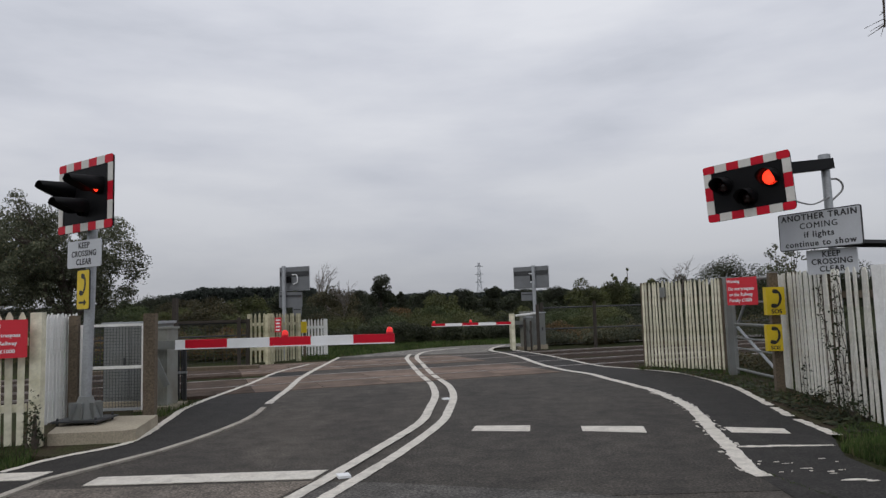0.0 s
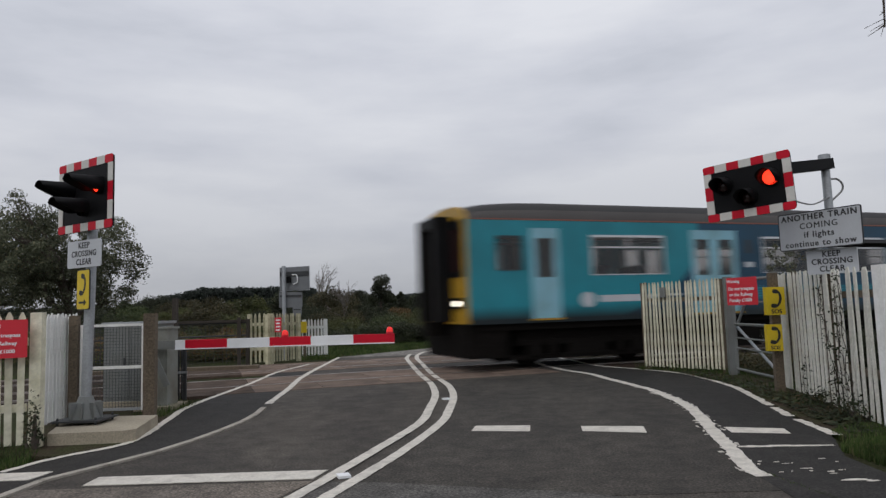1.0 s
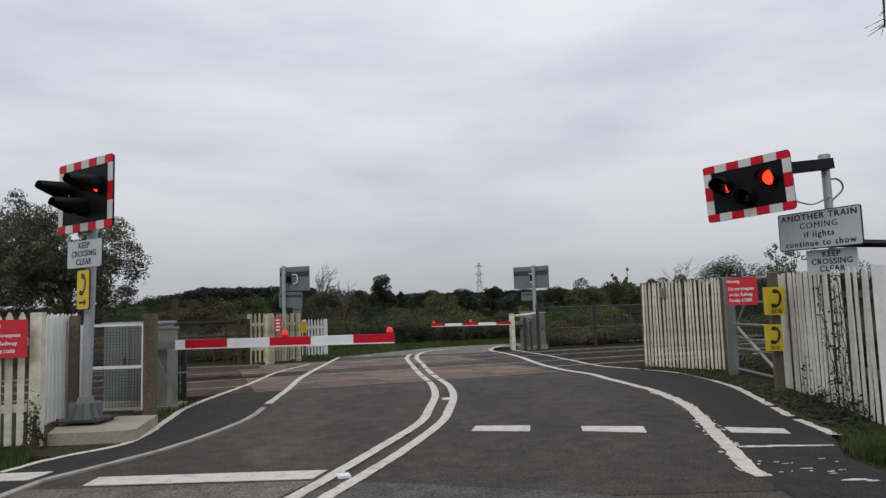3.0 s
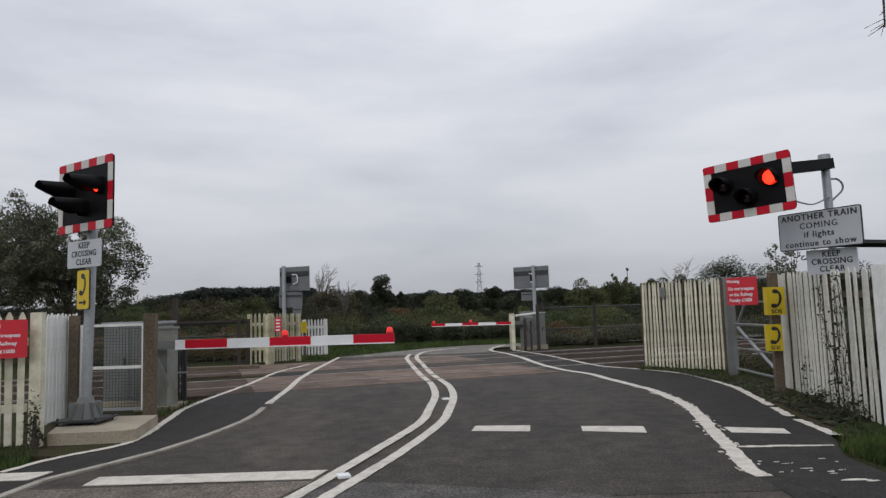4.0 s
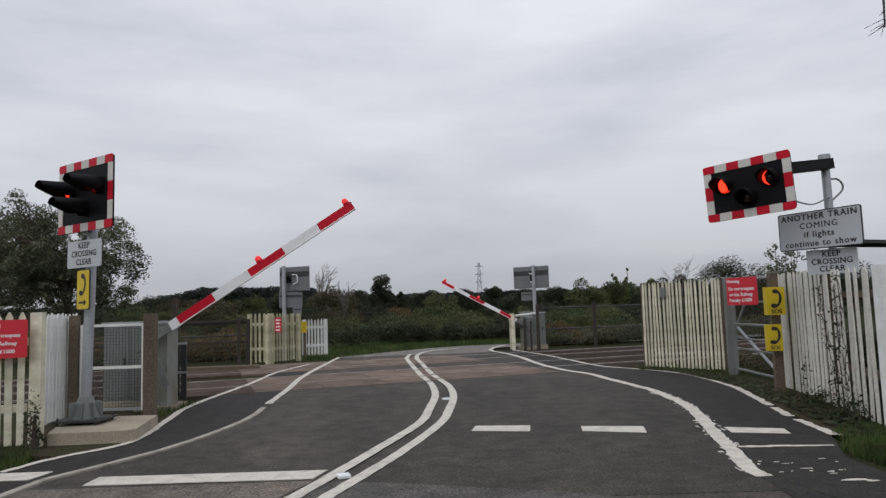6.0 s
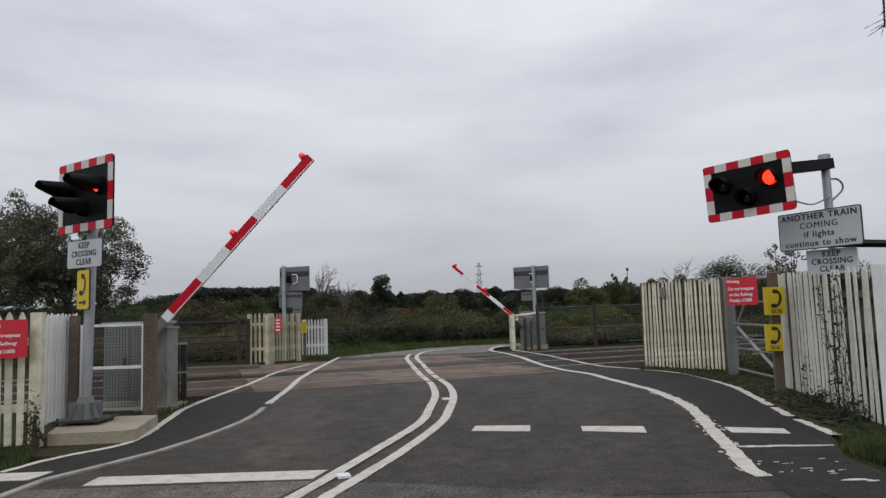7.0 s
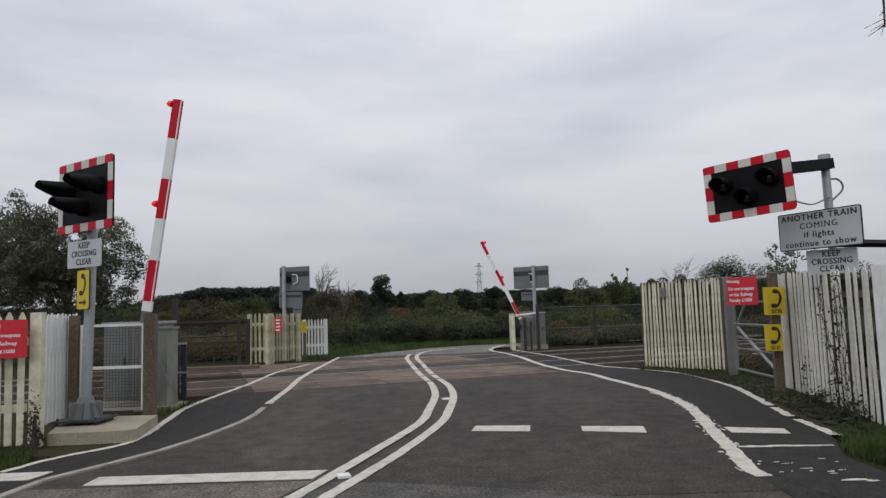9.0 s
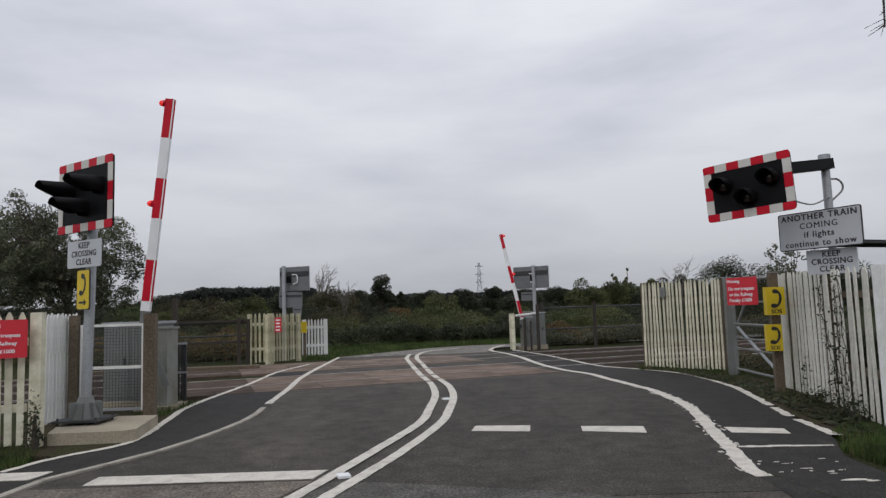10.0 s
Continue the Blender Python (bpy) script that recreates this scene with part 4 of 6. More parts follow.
a0, a1 = Vector((0.035, 0.01, 2.985)), Vector((-0.72, -0.38, 2.865))
box(bm, -0.07, 0.07, -0.065, 0.065, 0, (a1 - a0).length, Matrix.Translation(a0) @ (a1 - a0).to_track_quat("Z", "Y").to_matrix().to_4x4())
part("arm", bm, BLACK, right_signal, "black arm")


def cable(bm, pts, r, seg=6):
    s = spline(pts, 5)
    for p, q in zip(s, s[1:]):
        tube(bm, p, q, r, seg=seg, caps=False)


bm = bmesh.new()
cable(bm, [(0.03, -0.02, 2.79), (0.11, -0.02, 2.785), (0.165, -0.02, 2.72), (0.15, -0.02, 2.64), (0.03, -0.02, 2.53)], 0.012)
part("cable", bm, CABLE, right_signal, "looped grey cable")
bm = bmesh.new()
cable(bm, [(-0.60, -0.35, 2.48), (-0.45, -0.3, 2.45), (-0.3, -0.22, 2.46), (-0.03, -0.06, 2.56)], 0.009)
part("cable", bm, CABLE, right_signal, "sagging grey cable")


# far pair, seen from behind
def far_signal(m, w, h, yaw, z, extra):
    s = thing("crossing_signal", m, "grey-backed crossing signal facing the far side", "traffic signal", "crossing signals")
    bm = bmesh.new()
    tube(bm, (0, 0, 0), (0, 0, z + h / 2 + 0.03), 0.06, seg=12)
    part("pole", bm, GREYSTEEL, s)
    hd = part("backboard", boxes((-w / 2, w / 2, 0.08, 0.1, -h / 2, h / 2)), BACKGREY, s, "grey back of the board", m=pose(extra, 0.03, z, 0, 0, yaw), bevel=0.008)
    part("stiffener", boxes((-w / 2 + 0.02, w / 2 - 0.02, 0.05, 0.08, h * 0.12, h * 0.30)), DARKSTEEL, hd)
    part("lamp_case", boxes((-0.3, 0.3, 0.1, 0.25, -0.2, 0.2)), BLACK, hd, bevel=0.02)
    bm = bmesh.new()
    cable(bm, [(-0.05, 0.04, 0.12), (0.12, 0.03, 0.1), (0.14, 0.03, -0.1), (0.0, 0.03, -0.17)], 0.018)
    part("cable", bm, BOOMWHITE, hd, "pale cable loop")
    part("terminal_box", boxes((-0.07, 0.07, 0.0, 0.05, -0.12, 0.06)), BLACK, hd, "small black terminal box", m=pose(-extra * 0.6, 0, 0), bevel=0.008)
    part("rim", boxes((-w / 2 - 0.012, w / 2 + 0.012, 0.1, 0.106, -h / 2 - 0.012, h / 2 + 0.012)), SIGNWHITE, hd, "pale rim of the board")
    return s


far_signal(pose(-4.82, 20.4, 0), 1.04, 0.71, -21, 2.41, 0.26)
far_signal(pose(2.99, 22.6, 0), 1.25, 0.72, -30, 2.33, -0.12)
for m, w, h in ((pose(-4.64, 20.5, 1.78, 0, 0, 8), 0.69, 0.47), (pose(-4.45, 20.5, 1.42, 0, 0, 0), 0.27, 0.25), (pose(2.77, 22.7, 1.7, 0, 0, -10), 0.4, 0.28)):
    sg = thing("sign", m, "small sign seen from its plain grey back", "sign", "signs seen from behind")
    part("panel", boxes((-w / 2, w / 2, -0.004, 0.004, -h / 2, h / 2)), BACKGREY, sg, bevel=0.002)
    part("clamp", boxes((-w / 2 + 0.03, w / 2 - 0.03, -0.03, -0.004, h * 0.18, h * 0.3)), DARKSTEEL, sg)


# ---- signs ----
def plate(bm, w, h, r, d0, d1):
    prism(bm, rounded(w, h, r), d0, d1, "Y")


def written_sign(m, w, h, lines, label, size, face=SIGNWHITE, ink=SIGNBLACK, border=True, spacing=1.0):
    s = thing("sign", m, label, "sign")
    bm = bmesh.new()
    plate(bm, w, h, 0.025, 0.0, 0.012)
    part("panel", bm, ink if border else face, s)
    bm = bmesh.new()
    e = 0.026 if border else 0.0
    plate(bm, w - e, h - e, 0.02, -0.003, 0.0)
    part("face", bm, face, s)
    n = len(lines)
    for i, (text, x, sz) in enumerate(lines):
        z = h / 2 - (i + 0.5) * (h - 0.03) / n - 0.015
        lettering(text, sz * size, s, ink, pose(x, -0.004, z), spacing)
    part("clamp", boxes((-0.09, 0.09, 0.012, 0.05, h * 0.2, h * 0.3), (-0.09, 0.09, 0.012, 0.05, -h * 0.3, -h * 0.2)), GREYSTEEL, s)
    return s


written_sign(pose(4.572, 8.2, 2.164, 0, 0, -59.9), 1.038, 0.469, [("ANOTHER TRAIN", 0, 1.0), ("COMING", 0, 1.0), ("if lights", 0, 1.0), ("continue to show", 0, 0.98)],
             "white sign, black lettering about another train coming", 0.104, spacing=1.2)
written_sign(pose(4.70, 8.2, 1.77, 0, 0, -60), 0.62, 0.30, [("KEEP", 0, 1), ("CROSSING", 0, 1), ("CLEAR", 0, 1)], "white sign reading keep crossing clear, behind fence", 0.098, border=False, spacing=1.1)
written_sign(pose(-4.232, 7.95, 2.112, 0, 0, -31.5), 0.677, 0.32, [("KEEP", 0, 1), ("CROSSING", 0, 1), ("CLEAR", 0, 1)], "white sign reading keep crossing clear, on pole", 0.098, border=False, spacing=1.1)
# second arm and sign edge beyond the right-hand pole
bm = bmesh.new()
tube(bm, (4.83, 8.34, 2.0), (5.9, 8.75, 2.0), 0.05, seg=4)
solid("bracket_arm", bm, BLACK, "black bracket arm reaching out from the signal pole", "bracket")


def handset(bm, s, d0=-0.004, d1=0.0):
    """The outline of a telephone handset, s high."""
    pts_o, pts_i = [], []
    for i in range(13):
        a = radians(-52 + 104 * i / 12)
        pts_o.append((s * (-0.32 + 0.62 * math.cos(a)), s * 0.62 * math.sin(a)))
        pts_i.append((s * (-0.32 + 0.47 * math.cos(a)), s * 0.62 * math.sin(a) * 0.93))
    prism(bm, pts_o + pts_i[::-1], d0, d1, "Y")
    for sg in (1, -1):
        c = Vector((0.0, sg * 0.42 * s))
        o = [(c.x + s * (0.33 * x - 0.10), c.y + s * 0.2 * y) for x, y in rounded(1, 1.2, 0.35)]
        prism(bm, o, d0, d1, "Y")


ph = thing("sign", pose(-4.235, 7.95, 1.69, 0, 0, -37), "yellow telephone sign with black handset and arrow", "sign")
bm = bmesh.new()
plate(bm, 0.31, 0.475, 0.03, 0, 0.012)
part("panel", bm, SIGNBLACK, ph)
bm = bmesh.new()
plate(bm, 0.288, 0.452, 0.025, -0.003, 0)
part("face", bm, YELLOW, ph)
bm = bmesh.new()
handset(bm, 0.24, -0.006, -0.003)
part("handset_symbol", bm, SIGNBLACK, ph, "black handset symbol", m=pose(0.0, 0, 0.055, 0, 12, 0))
bm = bmesh.new()
prism(bm, [(-0.09, 0.012), (0.03, 0.012), (0.03, 0.04), (0.09, 0), (0.03, -0.04), (0.03, -0.012), (-0.09, -0.012)], -0.006, -0.003, "Y")
part("arrow_symbol", bm, SIGNBLACK, ph, "black arrow symbol", m=pose(0, 0, -0.15))

for m, w, h in ((pose(4.95, 11.32, 1.487, 0, 0, -64), 0.608, 0.46), (pose(-4.74, 7.11, 1.159, 0, 0, 21), 0.66, 0.40)):
    s = thing("warning_sign", m, "red trespass warning sign with white lettering on fence", "sign", "trespass warning signs")
    bm = bmesh.new()
    plate(bm, w, h, 0.012, 0, 0.01)
    part("panel", bm, SIGNRED, s)
    for i, (text, x, sz) in enumerate((("Warning", -w * 0.27, 0.9), ("Do not trespass", -w * 0.02, 0.95), ("on the Railway", -w * 0.035, 0.95), ("Penalty £1000", -w * 0.055, 0.95))):
        if w > 0.65:
            x, sz = (-0.01, 0.085, 0.07, 0.06)[i], sz * 0.7
        lettering(text, 0.083 * sz, s, BOOMWHITE, pose(x, -0.002, h * (0.36, 0.09, -0.12, -0.33)[i]))
s = thing("warning_sign", pose(-4.6, 18.74, 1.06, 0, 0, 10), "small red trespass warning sign on far fence", "sign", "trespass warning signs")
part("panel", boxes((-0.09, 0.09, 0, 0.01, -0.2, 0.2)), SIGNRED, s)
for i in range(4):
    part("writing_bar", boxes((-0.06, 0.06 - 0.01 * (i % 2), -0.004, 0, 0.11 - 0.09 * i, 0.15 - 0.09 * i)), BOOMWHITE, s)


# ---- barriers ----
def boom(parent, m, bands, h, sign, lamps_at, rise):
    """A barrier arm along +x (sign 1) or -x (sign -1) from its pivot."""
    x0, x1 = sorted((sign * -0.12, sign * (bands[0] + 0.01)))
    b = part("boom", boxes((x0, x1, -0.03, 0.03, rise - 0.06, rise + 0.06)), GREYPAINT, parent, "red and white banded barrier arm", m=m, bevel=0.01)
    for i, (a, c) in enumerate(zip(bands, bands[1:])):
        x0, x1 = sorted((sign * a, sign * c))
        part("boom_band", boxes((x0 + 0.0015, x1 - 0.0015, -0.04, 0.04, rise - h / 2, rise + h / 2)), BOOMWHITE if i % 2 == 0 else RED, b, bevel=0.012)
        part("boom_rib", boxes((x0, x1, -0.05, -0.04, rise - h / 2 - 0.008, rise - h / 2 + 0.007)), BOOMWHITE, b, bevel=0.003)
    for x in lamps_at:
        bm = bmesh.new()
        x, h2 = sign * x, rise + h / 2
        tube(bm, (x, 0, h2), (x, 0, h2 + 0.03), 0.055, 0.05, seg=12)
        lm = part("boom_lamp_base", bm, RED, b)
        bm = bmesh.new()
        tube(bm, (x, 0, h2 + 0.03), (x, 0, h2 + 0.075), 0.05, 0.042, seg=12)
        tube(bm, (x, 0, h2 + 0.075), (x, 0, h2 + 0.098), 0.042, 0.02, seg=12)
        part("lamp", bm, BOOMLAMP, lm, "red barrier lamp", soft=False)
    return b


def barrier(m, label, pivot, bands, h, sign, lamps_at, wide, rise):
    t = thing("level_crossing_barrier", m, label, "barrier", "crossing barriers")
    body = part("machine_case", boxes((-wide / 2, wide / 2, 0.05, 0.45, 0.06, 1.17)), CASEPAINT, t, "stained grey barrier machine case", bevel=0.025)
    part("case_door", boxes((-wide / 2 + 0.04, wide / 2 - 0.04, 0.035, 0.05, 0.15, 0.85)), CASEPAINT, body, bevel=0.006)
    part("lid", boxes((-wide / 2 - 0.02, wide / 2 + 0.02, 0.03, 0.47, 1.17, 1.20)), CASEPAINT, body, bevel=0.008)
    part("foundation", boxes((-wide / 2 - 0.1, wide / 2 + 0.1, -0.05, 0.6, -0.05, 0.06)), CONCRETE, t, bevel=0.015)
    bm = bmesh.new()
    tube(bm, (pivot[0], -0.06, pivot[2]), (pivot[0], 0.12, pivot[2]), 0.06, seg=14)
    part("pivot_shaft", bm, DARKSTEEL, t)
    return boom(t, pose(*pivot), bands, h, sign, lamps_at, rise), t


NEAR_BARRIER = pose(-4.25, 9.95, 0)
near_boom, near_barrier = barrier(NEAR_BARRIER, "grey machine with long red-white barrier arm", (-0.16, -0.05, 0.943), (0.50, 0.645, 1.25, 1.865, 2.46, 3.075, 3.67), 0.128, 1, (2.08, 3.6), 0.34, 0.0)
FAR_BARRIER = pose(2.62, 22.3, 0, 0, 0, -20)
far_boom, far_barrier = barrier(FAR_BARRIER, "distant grey barrier machine with red-white arm", (-0.15, -0.05, 0.73), (0.2, 0.27, 0.82, 1.43, 2.0, 2.61, 3.10), 0.09, -1, (1.71, 3.03), 0.4, 0.11)

# dark posts and a pipe before the far machine
for x, y, w, h in ((2.98, 21.95, 0.09, 1.42), (2.55, 21.95, 0.07, 0.95), (2.74, 21.9, 0.05, 0.9)):
    bm = bmesh.new()
    box(bm, -w / 2, w / 2, -w / 2, w / 2, -0.05, h)
    solid("fence_post", bm, DARKWOOD, "dark timber post before the far barrier machine", "post", "", "posts", 0.01, pose(x, y, 0, 0, 0, -20))
# grey equipment cabinets
def cabinet(m, w, d, h, label, plinth=0.1):
    c = thing("equipment_cabinet", m, label, "cabinet", "trackside cabinets")
    b = part("body", boxes((-w / 2, w / 2, 0, d, plinth, h)), GREYPAINT, c, bevel=0.015)
    part("lid", boxes((-w / 2 - 0.03, w / 2 + 0.03, -0.03, d + 0.03, h, h + 0.04)), GREYSTEEL, c, bevel=0.01)
    n = 2 if w > 0.6 else 1
    for i in range(n):
        x0 = -w / 2 + 0.03 + i * (w - 0.06) / n
        dd = part("door", boxes((x0 + 0.005, x0 + (w - 0.06) / n - 0.005, -0.015, 0, plinth + 0.05, h - 0.05)), GREYPAINT, c, bevel=0.005)
        part("handle", boxes((x0 + (w - 0.06) / n - 0.09, x0 + (w - 0.06) / n - 0.06, -0.035, -0.015, h * 0.5, h * 0.6)), DARKSTEEL, dd)
    part("base", boxes((-w / 2 - 0.05, w / 2 + 0.05, -0.05, d + 0.05, -0.05, plinth)), CONCRETE, c)
    return c


cabinet(pose(-4.78, 10.35, 0, 0, 0, -6), 0.85, 0.5, 1.25, "pale grey steel cabinet behind mesh gate")
cabinet(pose(3.02, 22.45, 0, 0, 0, 8), 0.55, 0.5, 1.13, "grey steel cabinet beside far barrier")
cabinet(pose(2.72, 22.1, 0, 0, 0, 8), 0.2, 0.3, 1.0, "slim grey steel case beside far barrier", 0.06)


# ---- fences and gates ----
def picket_mesh(w, h, d=0.014, peak=0.06):
    bm = bmesh.new()
    prism(bm, [(-w / 2, 0.0), (w / 2, 0.0), (w / 2, h - peak), (w * 0.12, h), (-w * 0.12, h), (-w / 2, h - peak)], -d / 2, d / 2, "Y")
    return to_mesh("picket", bm)


def picket_fence(p0, p1, h, n, w, label, mat, rails=(0.3, 0.8), z=0.0, lean=0.6, posts=(0.0, 1.0), post_h=None, group="picket fences", z1=None, h1=None, shade_mat=None):
    """A fence from p0 to p1 of n pickets, nailed in front of two rails on posts."""
    z1 = z if z1 is None else z1
    h1 = h if h1 is None else h1
    a, b = Vector((*p0, z)), Vector((*p1, z1))
    ln = (b.xy - a.xy).length
    ang = math.degrees(math.atan2(b.y - a.y, b.x - a.x))
    f = thing("picket_fence", Matrix.Translation(a) @ pose(0, 0, 0, 0, 0, ang), label, "fence", group)
    rnd = random.Random(int(ln * 1000) + n)
    variants = [picket_mesh(w * q, h * 1.0) for q in (0.94, 1.0, 1.06)]
    for me in variants:
        me.materials.append(mat)
    for i in range(n):
        t = (i + 0.5) / n
        o = part("picket", variants[rnd.randrange(3)], mat, f, m=pose(ln * t + rnd.uniform(-0.006, 0.006), -0.012 + rnd.uniform(-0.004, 0.004), 0.03 + (z1 - z) * t + rnd.uniform(-0.015, 0.01), rnd.uniform(-lean, lean), rnd.uniform(-lean, lean), rnd.uniform(-3, 3)))
        o.scale = (1, 1, (h + (h1 - h) * t) / h)
    for r in rails:
        bm = bmesh.new()
        box(bm, 0, ln, 0.003, 0.06, h * r - 0.04, h * r + 0.04)
        part("rail", bm, shade_mat or mat, f, bevel=0.006)
    ph_ = post_h or h + 0.02
    for t in posts:
        part("post", boxes((-0.05, 0.05, 0.0, 0.1, -0.05, ph_)), shade_mat or mat, f, m=pose(ln * t, 0.0, (z1 - z) * t), bevel=0.008)
    return f


# back rails and posts in dark timber: their shade is put into the colour
picket_fence((4.02, 13.9), (5.12, 12.55), 1.68, 22, 0.042, "weathered cream picket fence beside the footpath", WHITEWOOD, z=0.05, posts=(0.02, 0.97), lean=0.7, shade_mat=RAWWOOD)
picket_fence((5.04, 9.95), (4.45, 7.08), 1.70, 20, 0.072, "worn white picket fence overgrown with brambles", WHITEWOOD_NEAR, z=0.0, posts=(0.02, 0.5), h1=1.62, lean=0.9, shade_mat=RAWWOOD)
picket_fence((-5.65, 6.85), (-4.49, 7.33), 1.40, 12, 0.07, "weathered cream picket fence with mossy feet", WHITEWOOD, posts=(0.0,), lean=0.7)
picket_fence((-5.12, 8.7), (-5.19, 9.6), 1.40, 9, 0.076, "clean white picket fence", WHITEWOOD_CLEAN, posts=(0.5,), lean=0.4)
for (x, y), w, h, mat, lab in (((-4.41, 7.38), 0.115, 1.43, WHITEWOOD, "square cream-painted wooden gate post"), ((4.475, 6.93), 0.13, 1.65, WHITEWOOD_CLEAN, "square white-painted wooden fence post"),
                               ((-5.06, 9.3), 0.11, 1.40, RAWWOOD, "bare weathered wooden gate post"), ((-4.03, 9.32), 0.15, 1.40, RAWWOOD, "bare weathered wooden gate post")):
    bm = bmesh.new()
    box(bm, -w / 2, w / 2, -w / 2, w / 2, -0.1, h)
    solid("fence_post", bm, mat, lab, "post", "", "posts", 0.015, pose(x, y, 0, 0, 0, 8))
# far side
k = 1.03
picket_fence((-5.30 * k, 18.4 * k), (-4.72 * k, 18.45 * k), 1.36, 5, 0.062, "mossy cream picket fence beyond the railway", WHITEWOOD_MOSSY, posts=(0, 1))
picket_fence((-4.74 * k, 18.35 * k), (-4.18 * k, 19.6 * k), 1.34, 11, 0.075, "mossy cream picket fence beyond the railway", WHITEWOOD_MOSSY, posts=(0, 1))
picket_fence((-4.46, 21.5), (-3.80, 21.7), 1.14, 7, 0.06, "small white picket fence beyond the railway", WHITEWOOD_CLEAN, posts=(0, 1), lean=0.3)
picket_fence((2.22, 21.9), (2.25, 22.9), 1.12, 6, 0.06, "white picket fence beside far barrier", WHITEWOOD, posts=(0, 1), lean=0.3)
bm = bmesh.new()
tube(bm, (2.28, 22.0, 1.08), (2.95, 22.2, 1.13), 0.035, seg=8)
solid("hand_rail", bm, WHITEWOOD_CLEAN, "white top rail at the far barrier", "rail")
# yellow phone box far off
bm = bmesh.new()
box(bm, -0.085, 0.085, -0.06, 0.06, -0.16, 0.18)
solid("telephone_box", bm, YELLOW, "yellow telephone box on a post, far side", "telephone box", "", "telephone boxes", 0.015, pose(-4.40, 21.2, 0.92))
bm = bmesh.new()
box(bm, -0.04, 0.04, 0.06, 0.13, -0.05, 1.1)
solid("telephone_post", bm, RAWWOOD, "wooden post carrying the far telephone box", "post", "", "posts", 0.01, pose(-4.40, 21.2, 0))

# mesh gate on the left
gate = thing("mesh_gate", pose(-4.99, 9.33, 0.0, 0, 0, 1.5), "white-framed wire mesh gate between wooden posts", "gate")
gw, gz0, gz1 = 0.865, 0.10, 1.27
for nm, d in (("stile", (0, 0.035, -0.02, 0.02, gz0, gz1)), ("stile", (gw - 0.035, gw, -0.02, 0.02, gz0, gz1)), ("top_rail", (0.035, gw - 0.035, -0.02, 0.02, gz1 - 0.035, gz1)),
              ("bottom_rail", (0.035, gw - 0.035, -0.02, 0.02, gz0, gz0 + 0.035)), ("middle_rail", (0.035, gw - 0.035, -0.02, 0.02, 0.66, 0.70))):
    part(nm, boxes(d), GREYSTEEL if nm == "bottom_rail" else WHITEWOOD_CLEAN, gate, bevel=0.006)
bm = bmesh.new()
for x in np.arange(0.06, gw - 0.03, 0.042):
    box(bm, x - 0.0022, x + 0.0022, -0.003, 0.003, gz0 + 0.03, gz1 - 0.03)
for z in np.arange(gz0 + 0.05, gz1 - 0.03, 0.042):
    box(bm, 0.03, gw - 0.03, -0.0025, 0.0025, z - 0.0022, z + 0.0022)
part("wire_mesh", bm, DARKSTEEL, gate, "dark wire mesh")

# three broad boards where the fence meets the gate
bf = thing("board_panel", pose(5.06, 10.34, 0, 0, 0, -98), "broad white boards closing the fence beside the gate", "fence")
for k in range(3):
    part("board", boxes((0.125 * k + 0.004, 0.125 * k + 0.117, -0.012, 0.006, 0.03, 1.71 - 0.02 * (k == 1))), WHITEWOOD_NEAR, bf, bevel=0.004)
part("rail", boxes((0, 0.38, 0.008, 0.06, 0.5, 0.58), (0, 0.38, 0.008, 0.06, 1.3, 1.38)), RAWWOOD, bf)

# steel gate on the right, with bars
sg = thing("steel_gate", pose(5.17, 12.2, 0.0, 0, 0, -93.3), "grey tubular steel gate between the fences", "gate")
sw = 1.7
for z in (0.13, 0.5, 0.68, 0.92, 1.3, 1.68):
    bm = bmesh.new()
    tube(bm, (0.0, 0, z), (sw, 0, z), 0.024 if z in (0.13, 0.92, 1.68) else 0.014, seg=8)
    part("bar", bm, GREYPAINT, sg)
for x in (0.0, sw):
    bm = bmesh.new()
    tube(bm, (x, 0, 0.05), (x, 0, 1.72), 0.03, seg=8)
    part("stile", bm, GREYPAINT, sg)
for x0, z0, x1, z1 in ((0.05, 0.86, sw - 0.05, 0.2), (0.1, 0.95, 0.8, 1.6)):
    bm = bmesh.new()
    tube(bm, (x0, 0.03, z0), (x1, 0.03, z1), 0.024, seg=8)
    part("brace", bm, GREYSTEEL, sg)
for x, y, w, h, mat in ((5.17, 12.4, 0.13, 1.77, GREYPAINT), (5.07, 10.44, 0.11, 1.76, GREYPAINT)):
    bm = bmesh.new()
    box(bm, -w / 2, w / 2, -w / 2, w / 2, -0.1, h)
    solid("gate_post", bm, mat, "grey square post of the steel gate", "post", "", "posts", 0.015, pose(x, y, 0, 0, 0, -5))

# telephones on their post
bm = bmesh.new()
box(bm, -0.06, 0.06, -0.05, 0.05, -0.1, 1.72)
solid("telephone_post", bm, RAWWOOD, "weathered wooden post carrying two telephones", "post", "", "posts", 0.012, pose(4.83, 9.99, 0, 0, 0, -5))
